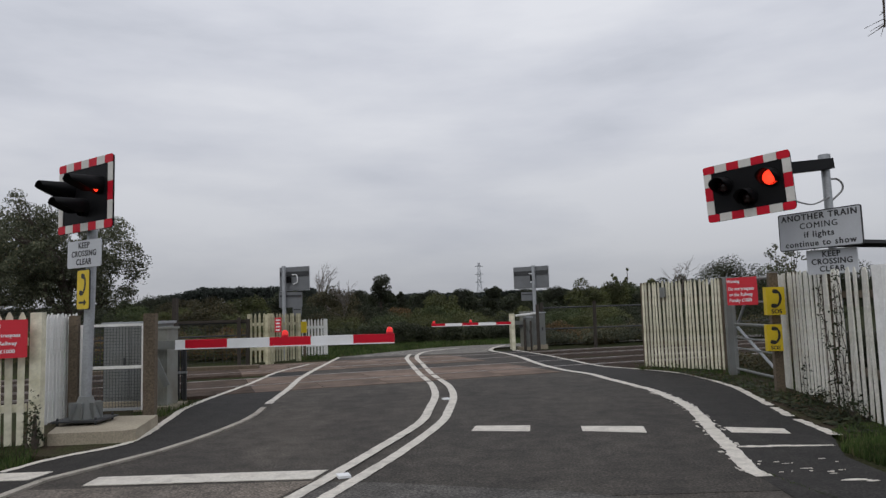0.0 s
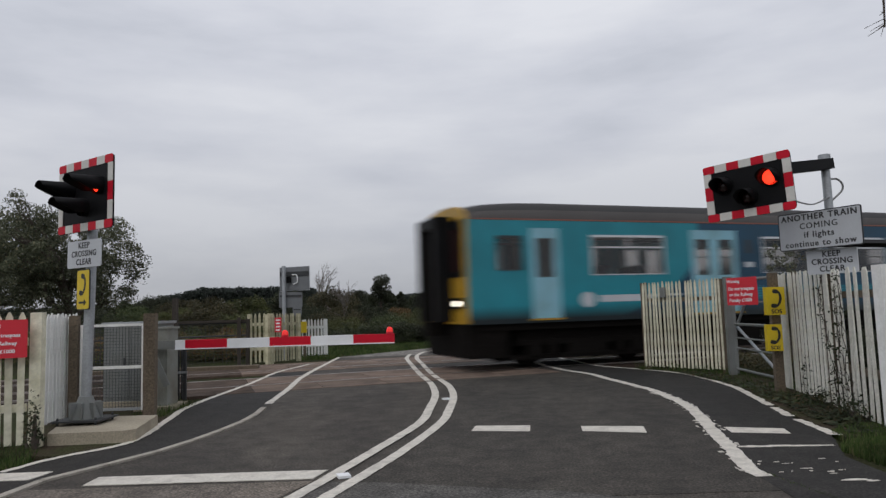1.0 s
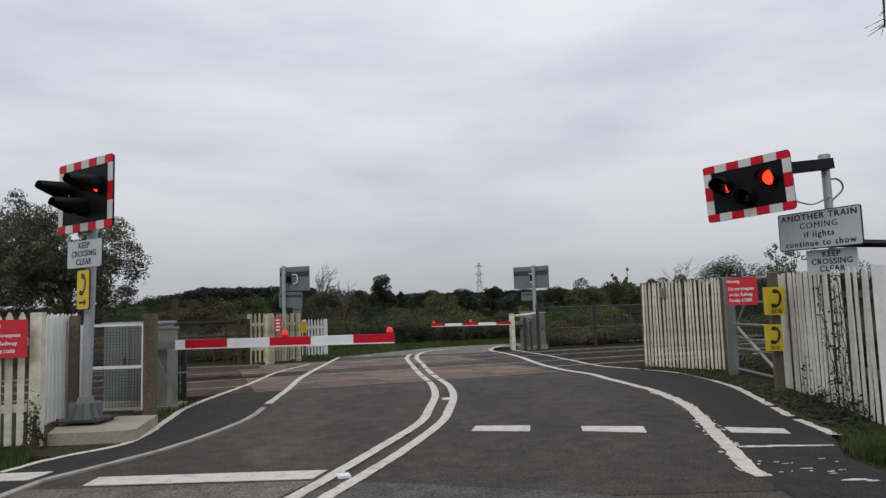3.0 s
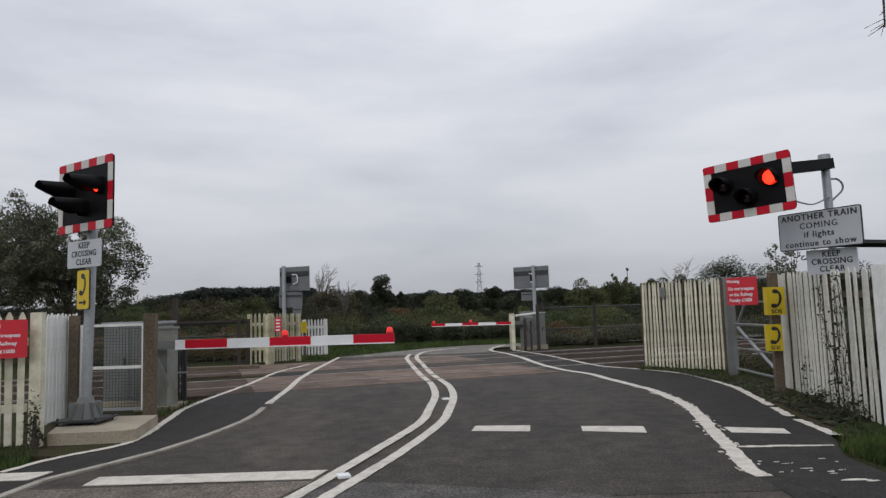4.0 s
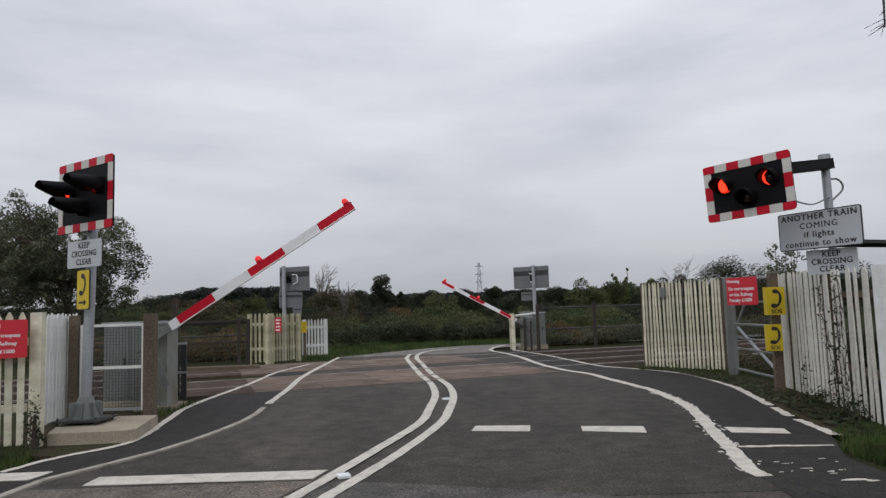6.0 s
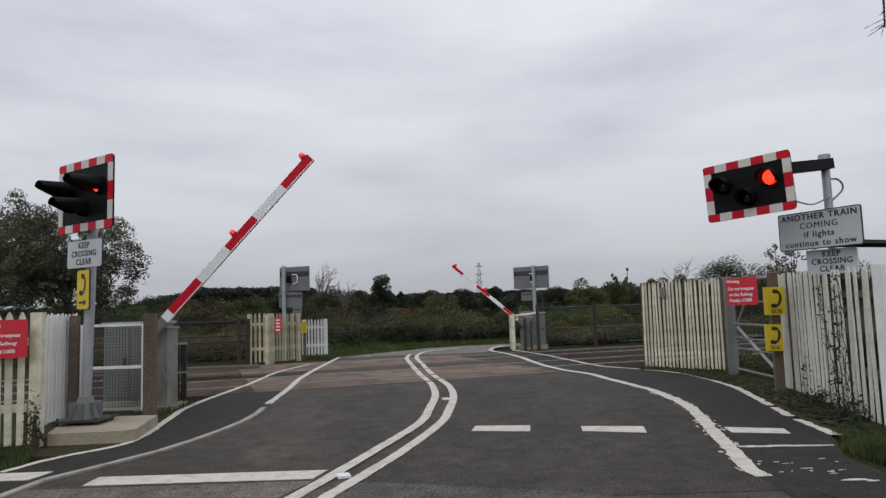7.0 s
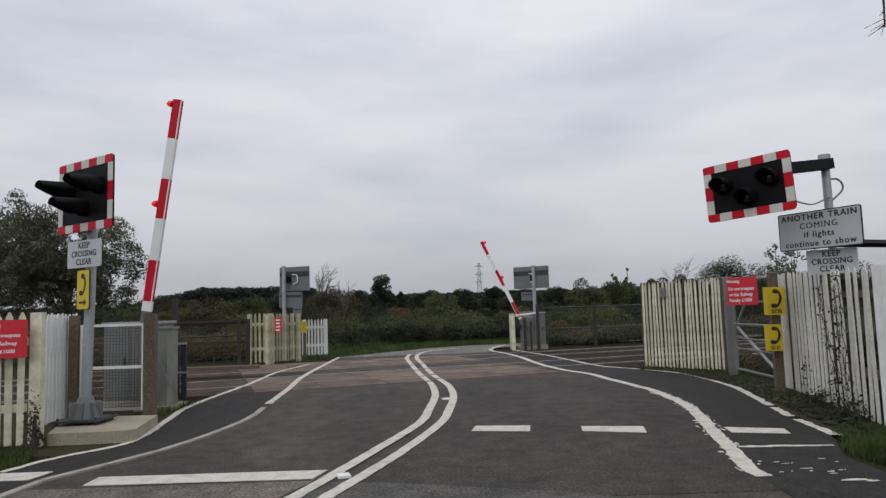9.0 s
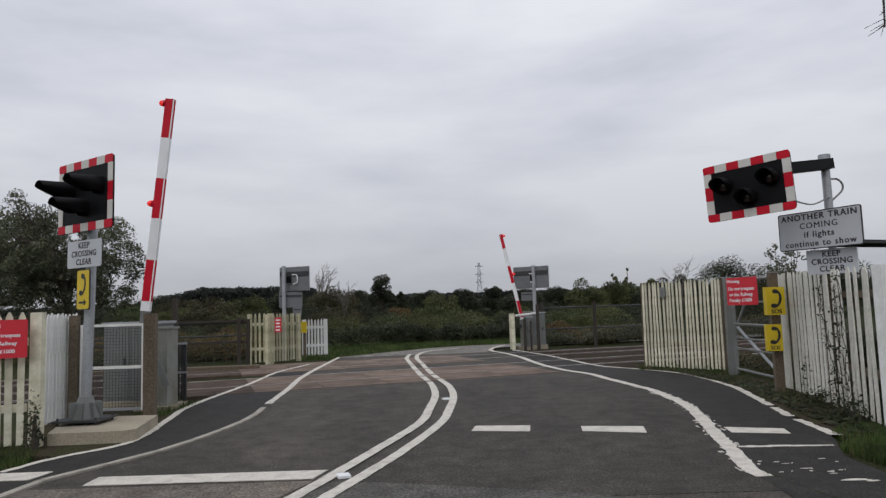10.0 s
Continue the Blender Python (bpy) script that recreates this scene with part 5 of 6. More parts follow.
for z, w, h, lab, yaw in ((1.31, 0.26, 0.40, "yellow trackside telephone box with black handset symbol", -3), (0.785, 0.21, 0.375, "smaller yellow telephone box with black handset symbol", -8)):
    t = thing("telephone_box", pose(4.78 if z > 1 else 4.735, 9.88, z, 0, 0, yaw), lab, "telephone box", "telephone boxes")
    bx = part("case", boxes((-w / 2, w / 2, -0.06, 0.05, -h / 2, h / 2)), YELLOW, t, bevel=0.03)
    bm = bmesh.new()
    handset(bm, h * 0.62, -0.064, -0.059)
    part("handset_symbol", bm, SIGNBLACK, bx, "black handset symbol", m=pose(0.01, 0, 0.03, 0, 8, 0))
    lettering("SOS", 0.085 if z > 1 else 0.075, bx, SIGNBLACK, pose(0, -0.0615, -h * 0.385))

# small grey box on the cream fence
bm = bmesh.new()
box(bm, -0.055, 0.055, -0.05, 0.0, -0.1, 0.1)
solid("junction_box", bm, GREYPAINT, "small grey junction box screwed to the fence", "junction box", bevel=0.01, m=pose(4.33, 13.44, 1.54, 0, 0, -50))

# concrete plinth under the left signal
bm = bmesh.new()
prism(bm, [(-4.30, 7.40), (-3.52, 7.46), (-3.42, 7.56), (-3.62, 8.6), (-4.75, 8.6)], -0.05, 0.13, "Z")
solid("concrete_plinth", bm, CONCRETE, "pale concrete plinth with worn edges", "plinth", bevel=0.015)

# post-and-wire fences along the railway
def wire_fence(pts, h, label, wires=(0.35, 0.75, 1.2)):
    f = thing("wire_fence", pose(0, 0, 0), label, "fence", "lineside fences")
    for i, (x, y) in enumerate(pts):
        bm = bmesh.new()
        tube(bm, (x, y, -0.1), (x + 0.02, y, h), 0.06, 0.055, seg=8)
        part("post", bm, DARKWOOD, f)
    for a, b in zip(pts, pts[1:]):
        for w in wires:
            bm = bmesh.new()
            tube(bm, (*a, w), (*b, w), 0.024 if w > 0.55 else 0.009, seg=5, caps=False)
            part("wire", bm, DARKSTEEL, f)


wire_fence([(-5.5, 18.95), (-8.3, 18.2), (-11.5, 17.2), (-15, 16)], 1.25, "dark post and rail fence along the railway", (0.5, 0.8, 1.15))
wire_fence([(3.2, 22.7), (4.98, 22.75), (7.2, 23.5), (9.6, 24.3), (13, 25.5)], 1.48, "dark post and rail fence beyond the railway", (0.6, 1.3))
bm = bmesh.new()
box(bm, -0.04, 0.04, -0.04, 0.04, -0.1, 1.66)
solid("fence_post", bm, DARKWOOD, "dark stained wooden post behind the cabinet", "post", "", "posts", 0.01, pose(-4.56, 11.5, 0))
gr = thing("guard_rail", pose(-4.46, 11.3, 0), "short dark steel guard rail behind the barrier", "rail")
for x in (0.0, 0.145):
    part("post", boxes((x - 0.025, x + 0.025, -0.02, 0.02, -0.05, 0.93)), DARKSTEEL, gr, bevel=0.005)
for z in (0.9, 0.43):
    part("bar", boxes((-0.02, 0.19, -0.045, -0.022, z - 0.012, z + 0.022)), GREYSTEEL, gr, "pale steel bar", bevel=0.004)
for x in (0.045, 0.095):
    part("infill_bar", boxes((x - 0.012, x + 0.012, -0.01, 0.01, 0.0, 0.9)), DARKSTEEL, gr)
# leaning flat strut on the machine
bm = bmesh.new()
box(bm, -0.045, 0.045, -0.01, 0.01, 0.0, 0.52, pose(-4.02, 9.86, 0.36, 0, -24, 0))
solid("strut", bm, GREYPAINT, "flat grey steel strut leaning on the machine", "strut", bevel=0.004)
# timber edge of the cable trough along the far side of the railway
bm = bmesh.new()
box(bm, -4.2, 0, -0.16, 0.16, -0.05, 0.09)
solid("cable_trough", bm, RAWWOOD, "low brown timber-sided cable trough beside the railway", "trough", "structure", "", 0.01, pose(-4.75, 17.35, 0, 0, 0, 8))
# thin upright bars between the rails of the lineside fence
mf = thing("wire_fence", pose(-5.5, 18.93, 0, 0, 0, 194.5), "dark wire mesh panel on the lineside fence", "fence", "lineside fences")
bm = bmesh.new()
for x in np.arange(0.0, 4.4, 0.11):
    box(bm, x - 0.004, x + 0.004, -0.004, 0.004, 0.02, 1.15)
for z in np.arange(0.1, 1.16, 0.1):
    box(bm, 0, 4.4, -0.003, 0.003, z - 0.003, z + 0.003)
part("wire_mesh", bm, DARKSTEEL, mf)
for z in (0.62, 1.2):
    part("rail", boxes((0, 4.4, -0.03, 0.03, z - 0.035, z + 0.035)), DARKWOOD, mf, bevel=0.006)
for x in (0.22, 2.2, 4.3):
    part("post", boxes((x - 0.05, x + 0.05, 0.03, 0.13, -0.05, 1.3)), DARKWOOD, mf, bevel=0.01)


# ---- pylon far off ----
py = thing("pylon", pose(31.3, 600, 1.1), "distant grey lattice electricity pylon", "pylon")
bm = bmesh.new()
H = 41.5
for sx in (1, -1):
    for sy in (1, -1):
        tube(bm, (sx * 4.2, sy * 4.2, 0), (sx * 1.5, sy * 1.5, 22), 0.4, 0.34, seg=4)
        tube(bm, (sx * 1.5, sy * 1.5, 22), (sx * 0.7, sy * 0.7, H), 0.34, 0.28, seg=4)
for i in range(9):
    z0, z1 = i * H / 9, (i + 1) * H / 9
    def half(z):
        return 4.2 - 2.7 * z / 22 if z < 22 else 1.5 - 0.8 * (z - 22) / (H - 22)
    for sy in (1, -1):
        tube(bm, (-half(z0), sy * half(z0), z0), (half(z1), sy * half(z1), z1), 0.16, seg=4)
        tube(bm, (half(z0), sy * half(z0), z0), (-half(z1), sy * half(z1), z1), 0.16, seg=4)
part("tower", bm, PYLONSTEEL, py)
for z, w in ((24, 3.6), (31, 3.6), (38, 3.4)):
    bm = bmesh.new()
    tube(bm, (-w, 0, z), (0, 0, z + 1.6), 0.2, seg=4)
    tube(bm, (w, 0, z), (0, 0, z + 1.6), 0.2, seg=4)
    tube(bm, (-w, 0, z), (w, 0, z), 0.2, seg=4)
    part("cross_arm", bm, PYLONSTEEL, py)


# ---- plants ----
def leaf_cloud(rng, centres, radii, count, size, squash=0.85, shell=0.45):
    """Small leaf quads scattered in and on a set of clumps: arrays of corners and faces."""
    c = np.asarray(centres, float)
    r = np.asarray(radii, float)
    pick = rng.choice(len(c), count, p=(r ** 2) / (r ** 2).sum())
    d = rng.normal(size=(count, 3))
    d /= np.linalg.norm(d, axis=1)[:, None]
    rad = r[pick] * (shell + (1 - shell) * rng.random(count) ** 0.6)
    p = c[pick] + d * rad[:, None] * np.array([1, 1, squash])
    u = rng.normal(size=(count, 3))
    u /= np.linalg.norm(u, axis=1)[:, None]
    v = np.cross(u, rng.normal(size=(count, 3)))
    v /= np.linalg.norm(v, axis=1)[:, None]
    s = size * rng.uniform(0.6, 1.4, count)[:, None]
    quad = np.stack([p - u * s, p + v * s * 0.55, p + u * s, p - v * s * 0.55], 1).reshape(-1, 3)
    return quad


def quads_mesh(name, corners, material):
    n = len(corners) // 4
    me = bpy.data.meshes.new(name)
    me.vertices.add(4 * n)
    me.vertices.foreach_set("co", corners.astype(np.float32).ravel())
    me.loops.add(4 * n)
    me.loops.foreach_set("vertex_index", np.arange(4 * n, dtype=np.int32))
    me.polygons.add(n)
    me.polygons.foreach_set("loop_start", np.arange(0, 4 * n, 4, dtype=np.int32))
    me.update(calc_edges=True)
    me.materials.append(material)
    return me


def limbs(bm, rng, base, height, spread, r0, levels=3, n=5):
    """A tapered trunk with forking limbs; returns the twig ends."""
    ends = []

    def grow(p, d, ln, r, lev):
        q = p + d * ln
        mid = p.lerp(q, 0.5) + Vector(rng.normal(size=3)) * ln * 0.05
        tube(bm, p, mid, r, r * 0.82, seg=7 if lev < 2 else 4, caps=False)
        tube(bm, mid, q, r * 0.82, r * 0.6, seg=7 if lev < 2 else 4, caps=False)
        if lev >= levels:
            ends.append(q)
            return
        for _ in range(n if lev == 0 else 3):
            e = (d + Vector(rng.normal(size=3)) * spread).normalized()
            e.z = abs(e.z) * 0.8 + 0.08
            grow(p.lerp(q, rng.uniform(0.55, 1.0)), e.normalized(), ln * rng.uniform(0.5, 0.78), r * 0.55, lev + 1)

    grow(Vector(base), Vector((0, 0, 1)), height * 0.42, r0, 0)
    return ends


def value_noise(rng, n=64):
    """A smooth random field over the plane, from -1 to 1, repeating after n cells."""
    g = rng.uniform(-1, 1, (n, n))

    def at(x, y):
        xi, yi = np.floor(x).astype(int), np.floor(y).astype(int)
        fx, fy = x - xi, y - yi
        fx, fy = fx * fx * (3 - 2 * fx), fy * fy * (3 - 2 * fy)
        a, b = g[xi % n, yi % n], g[(xi + 1) % n, yi % n]
        c, d = g[xi % n, (yi + 1) % n], g[(xi + 1) % n, (yi + 1) % n]
        return (a * (1 - fx) + b * fx) * (1 - fy) + (c * (1 - fx) + d * fx) * fy
    return at


def leaves_at(rng, p, size, facing, loose=0.55):
    """Leaves at the points p, turned loosely outwards."""
    count = len(p)
    n = facing / np.linalg.norm(facing, axis=1)[:, None] + rng.normal(size=(count, 3)) * loose
    u = np.cross(n, rng.normal(size=(count, 3)))
    u /= np.linalg.norm(u, axis=1)[:, None]
    v = np.cross(n, u)
    v /= np.linalg.norm(v, axis=1)[:, None]
    s = size * rng.uniform(0.6, 1.4, count)[:, None]
    return np.stack([p - u * s, p + v * s * 0.55, p + u * s, p - v * s * 0.55], 1).reshape(-1, 3)


def mass(rng, x0, x1, y0, y1, top, rough, grain, count, size, floor=0.0):
    """A continuous growth of leaves under a rolling, ragged top surface."""
    f = [value_noise(rng) for _ in range(3)]
    x, y = rng.uniform(x0, x1, count), rng.uniform(y0, y1, count)

    def height(x, y):
        lumps = 1.4 * np.abs(f[0](x / grain + 7, y / grain)) + 0.8 * np.abs(f[1](x * 2.3 / grain, y * 2.3 / grain)) + 0.3 * f[2](x * 6 / grain, y * 6 / grain)
        return top(x) + rough * (0.8 - lumps)

    h, e = height(x, y), grain * 0.06
    slope = np.stack([(height(x - e, y) - height(x + e, y)) / (2 * e), (height(x, y - e) - height(x, y + e)) / (2 * e) - 0.5, np.full(count, 0.8)], 1)
    z = floor + (np.maximum(h, 0.05) - floor) * rng.random(count) ** 0.45
    return leaves_at(rng, np.stack([x, y, z], 1), size, slope)


def shrub(x, y, h, w, material, leaves, size, seed, label, name="bush"):
    """A bush from the ground up: a lumpy dome of leaves over a few stems."""
    rng = np.random.default_rng(seed)
    f, g = value_noise(rng), value_noise(rng)
    a = rng.uniform(0, 2 * math.pi, leaves)
    e = np.arcsin(rng.random(leaves) ** 0.8)
    lump = 1 + 0.32 * f(a * 1.6 + 5, e * 3) + 0.2 * g(a * 5 + 9, e * 8)
    r = lump * (0.45 + 0.55 * rng.random(leaves) ** 0.4)
    p = np.stack([np.cos(a) * np.cos(e) * r * w * 0.5, np.sin(a) * np.cos(e) * r * w * 0.4, np.sin(e) * r * h * 0.92], 1)
    b = thing(name, pose(x, y, 0), label, "bush", "bushes")
    bm = bmesh.new()
    for k in range(5):
        q = p[rng.integers(leaves)]
        tube(bm, (q[0] * 0.1, q[1] * 0.1, -0.1), tuple(q * 0.8), 0.04, 0.015, seg=5, caps=False)
    part("stem", bm, BARK, b)
    part("leaves", quads_mesh("leaves", leaves_at(rng, p, size, p / np.array([w * w, w * w * 0.7, h * h]) + np.array([0, 0, 0.02])), material), material, b)
    return b


def lobed_leaves(rng, centres, radii, count, size, lift=0.25):
    """Leaves on the outsides of many overlapping lobes, turned outwards, so that each lobe has its own lit top."""
    c, r = np.asarray(centres, float), np.asarray(radii, float)
    pick = rng.choice(len(c), count, p=(r ** 2) / (r ** 2).sum())
    d = rng.normal(size=(count, 3))
    d /= np.linalg.norm(d, axis=1)[:, None]
    flip = rng.random(count) < 0.6
    d[:, 2] = np.where(flip, np.abs(d[:, 2]), d[:, 2])
    p = c[pick] + d * (r[pick] * (0.62 + 0.46 * rng.random(count) ** 0.7))[:, None]
    return leaves_at(rng, p, size, d + np.array([0, 0, lift]), 0.6)


def crown_lobes(rng, n, h, w, low=0.25):
    """Lobes that fill a lumpy dome of height h and width w, standing on its own skirts."""
    a = rng.uniform(0, 2 * math.pi, n)
    e = np.arcsin(rng.random(n))
    q = 0.55 + 0.45 * rng.random(n) ** 0.5
    rad = rng.uniform(0.09, 0.23, n) * w
    mid = h * low
    x = np.cos(a) * np.cos(e) * q * (w * 0.5 - rad * 0.6)
    y = np.sin(a) * np.cos(e) * q * (w * 0.42 - rad * 0.6)
    z = mid + np.sin(e) * q * np.maximum(h - mid - rad, 0.1)
    z = np.where(rng.random(n) < 0.3, z * rng.uniform(0.3, 0.8, n), z)
    return np.stack([x, y, np.maximum(z, rad * 0.3)], 1), rad


def broad_tree(x, y, h, w, material, leaves, size, seed, label, name="tree", category="tree", group="hedgerow trees", lobes=26, low=0.35):
    rng = np.random.default_rng(seed)
    t = thing(name, pose(x, y, 0), label, category, group)
    c, r = crown_lobes(rng, lobes, h, w, low)
    bm = bmesh.new()
    tube(bm, (0, 0, -0.2), (0.02 * w, 0, h * 0.35), 0.035 * h, 0.024 * h, seg=7, caps=False)
    for k in range(7):
        tube(bm, (0.02 * w, 0, h * rng.uniform(0.2, 0.34)), tuple(c[rng.integers(len(c))]), 0.014 * h, 0.005 * h, seg=5, caps=False)
    part("trunk" if category == "tree" else "stem", bm, BARK, t)
    sprays = max(6, lobes // 3)
    tip = c[rng.integers(len(c), size=sprays)] + rng.normal(size=(sprays, 3)) * np.array([0.04 * w, 0.04 * w, 0.03 * h]) + np.array([0, 0, 0.02 * h])
    corners = np.vstack([lobed_leaves(rng, c, r, leaves, size), leaf_cloud(rng, tip, np.full(sprays, 0.12 * w), leaves // 8, size)])
    part("crown" if category == "tree" else "leaves", quads_mesh("crown", corners, material), material, t, "lumpy leafy crown" if category == "tree" else "")
    return t


def orchard_tree(base, height, width, label, leaves, size, seed):
    """A wide-crowned tree whose limbs show through a crown of small leaves with gaps of sky."""
    rng = np.random.default_rng(seed)
    t = thing("tree", pose(*base), label, "tree", "trees")
    bm = bmesh.new()
    ends = limbs(bm, rng, (0, 0, -0.2), height, 0.85, 0.24, 4, 6)
    pts = np.array([tuple(e) for e in ends])
    reach = np.abs(pts[:, :2]).max()
    for v in bm.verts:
        k = min(1.0, max(0.0, v.co.z / (0.4 * height)))
        v.co.x *= 1 + (width * 0.46 / reach - 1) * k
        v.co.y *= 1 + (width * 0.46 / reach - 1) * k
        v.co.z *= 1 + (height * 0.93 / pts[:, 2].max() - 1) * k
    part("trunk", bm, BARK, t)
    pts = pts * np.array([width * 0.46 / reach, width * 0.46 / reach, height * 0.93 / pts[:, 2].max()])
    n = 300
    body = rng.normal(size=(n, 3))
    body *= (rng.random(n) ** 0.33 / np.linalg.norm(body, axis=1))[:, None]
    body = body * np.array([width * 0.48, width * 0.42, height * 0.39]) + np.array([0, 0, height * 0.56])
    c = np.vstack([pts[rng.integers(len(pts), size=170)] + rng.normal(size=(170, 3)) * 0.22, body])
    c = c[c[:, 2] > height * 0.2]
    r = rng.uniform(0.14, 0.40, len(c))
    corners = np.vstack([lobed_leaves(rng, c, r, leaves, size, 0.1), leaf_cloud(rng, c, r * 1.25, leaves // 4, size)])
    part("crown", quads_mesh("crown", corners, LEAF), LEAF, t, "grey-green crown of small leaves")
    return t


orchard_tree((-15.0, 27.0, 0), 6.25, 6.2, "dense grey-green tree beyond the railway", 36000, 0.045, 11)
orchard_tree((-19.2, 28.5, 0), 6.5, 6.4, "dense grey-green tree beyond the railway", 30000, 0.048, 12)

# a ragged, pointed tree above the hedge
rng = np.random.default_rng(13)
pt = thing("tree", pose(-4.15, 44.0, 0), "ragged pointed hedgerow tree above the bushes", "tree", "hedgerow trees")
bm = bmesh.new()
tube(bm, (0, 0, -0.2), (0.05, 0, 3.4), 0.1, 0.03, seg=7, caps=False)
lob, rad = [], []
for k in range(46):
    z = 0.6 + 2.9 * (k + 0.5) / 46
    reach = 0.22 + 0.95 * (1 - (z - 0.6) / 3.0) ** 0.6
    a = rng.uniform(0, 2 * math.pi)
    q = rng.uniform(0.35, 1.0) * reach
    lob.append((0.12 * (z > 2.4) + q * math.cos(a), q * math.sin(a), z))
    rad.append(rng.uniform(0.16, 0.36))
    tube(bm, (0.03, 0, z * 0.85), lob[-1], 0.02, 0.008, seg=4, caps=False)
for x, z in ((-0.55, 2.3), (0.5, 2.4), (-0.35, 2.75), (0.45, 2.8), (0.0, 2.6), (-0.15, 3.1), (0.75, 2.15), (-0.8, 2.05), (0.3, 3.15)):
    lob.append((x, rng.uniform(-0.2, 0.2), z))
    rad.append(0.3)
part("trunk", bm, BARK, pt)
part("crown", quads_mesh("crown", lobed_leaves(rng, lob, rad, 9000, 0.05), LEAF_DARK), LEAF_DARK, pt, "ragged crown in uneven tiers")


def bare_tree(base, height, label, seed, spread=0.3):
    rng = np.random.default_rng(seed)
    bm = bmesh.new()
    limbs(bm, rng, (0, 0, 0), height, spread, 0.07, 4, 7)
    solid("bare_tree", bm, TWIG, label, "tree", "", "bare trees", m=pose(*base))


bare_tree((-9.5, 52.0, 0), 5.4, "pale leafless tree standing above the hedge", 21, 0.19)
bare_tree((18.2, 52.0, 0), 4.9, "pale leafless tree standing above the bushes", 22, 0.42)
bare_tree((-6.8, 46.0, 0), 3.7, "small pale leafless tree above the hedge", 23)

# trees on the skyline and bushes before them: x, y, height, width, kind of leaf
LEAVES = (LEAF_DARK, LEAF_OLIVE, LEAF_BRUSH, LEAF_HEDGE, LEAF_RUST, LEAF_GREY)
KINDS = ("dark green", "olive green", "brown-green", "green", "rusty autumn", "grey-green")
SKYLINE = [(-29.7, 70, 3.88, 5.56, 0), (-28.0, 60, 3.14, 3.92, 3), (-17.3, 60, 3.21, 4.48, 1), (-16.4, 48, 2.63, 4.03, 2), (-14.9, 66, 3.83, 5.54, 0), (-8.0, 50, 3.33, 4.67, 2), (-7.3, 56, 3.14, 3.13, 0), (-5.1, 80, 3.43, 1.86, 0),
           (-1.6, 62, 3.3, 3.93, 0), (-0.2, 40, 2.24, 3.35, 1), (1.7, 66, 3.32, 4.0, 0), (5.2, 72, 3.88, 2.69, 0), (6.9, 60, 3.02, 4.47, 0)]
SKYLINE += [(10.9, 66, 3.37, 3.69, 0), (9.7, 46, 3.1, 3.0, 1), (13.7, 52, 3.04, 3.63, 3), (18.5, 60, 3.52, 2.8, 1), (20.6, 58, 3.65, 4.05, 0), (18.7, 44, 4.15, 5.2, 0), (22.5, 46, 3.6, 4.0, 3), (15.6, 50, 3.3, 3.6, 0), (12.0, 48, 3.0, 2.8, 1), (25.2, 50, 3.52, 4.66, 1), (31, 52, 4.2, 6.0, 0), (-22.5, 58, 2.9, 5.0, 2)]
for i, (x, y, h, w, k) in enumerate(SKYLINE):
    broad_tree(x, y, h * 1.08, w, LEAVES[k], 10000, 0.0012 * y, 100 + i, KINDS[k] + " rounded tree in the far hedgerow", lobes=30)
MIDDLE = [(-18.7, 40, 2.13, 3.6, 3), (-16.5, 39, 2.14, 2.6, 1), (-15.3, 39, 2.32, 2.6, 1), (-12.4, 34, 2.06, 2.9, 2), (-11.6, 36, 1.66, 3.5, 1), (-11.2, 41, 1.92, 3.2, 0), (-9.5, 40, 1.82, 2.6, 2), (-8.7, 42, 2.15, 3.9, 0), (-5.9, 37, 1.9, 3.5, 2), (-4.3, 38, 1.99, 3.6, 0)]
MIDDLE += [(-2.8, 41, 1.66, 2.6, 4), (-1.4, 36, 1.69, 2.6, 1), (-0.3, 36, 1.76, 2.7, 3), (1.0, 36, 1.34, 2.9, 1), (2.7, 41, 1.5, 3.2, 0), (3.8, 38, 1.6, 3.0, 1), (5.7, 41, 1.9, 3.9, 0), (7.8, 42, 1.5, 3.3, 3), (8.9, 40, 1.6, 3.9, 1), (10.8, 40, 1.6, 3.7, 0), (13.5, 40, 1.9, 4.4, 3), (16.8, 38, 2.2, 4.6, 0)]
for i, (x, y, h, w, k) in enumerate(MIDDLE):
    broad_tree(x, y, h, w, LEAVES[k], 9500, 0.042, 150 + i, KINDS[k] + " tangled hedgerow bush", "bush", "bush", "hedgerow bushes", 24, 0.15)
NEARER = [(-12.5, 25, 1.7, 3.4, 0), (-10.1, 24, 1.42, 2.4, 2), (-8.7, 24, 1.14, 2.0, 3), (-7.8, 25, 1.1, 2.0, 4), (-7.5, 22, 0.85, 1.9, 4), (-6.4, 22.6, 0.9, 1.7, 2), (-9.2, 21.8, 0.9, 2.2, 2), (-7.3, 27, 1.25, 2.4, 1), (-6.0, 24.2, 1.15, 2.2, 3), (4.5, 27, 0.85, 1.7, 4), (5.8, 29, 1.0, 1.9, 1), (6.8, 28, 0.9, 1.8, 3),
          (8.3, 30, 1.1, 2.1, 0), (4.7, 25, 0.5, 1.6, 4), (6.3, 25.5, 0.42, 1.7, 5), (7.5, 26, 0.55, 1.4, 1), (3.9, 24.6, 0.55, 1.2, 5), (5.5, 24.4, 0.4, 1.4, 2)]
NEARER += [(11.2, 32, 1.6, 5.5, 0), (-5.0, 32, 1.35, 2.8, 1), (-2.9, 33, 1.5, 2.9, 3), (-0.7, 32, 1.3, 2.8, 1), (1.4, 33, 1.3, 2.9, 1), (3.1, 33, 1.25, 2.9, 0), (5.4, 33, 1.4, 3.0, 3), (8.0, 34, 1.5, 3.2, 1)]
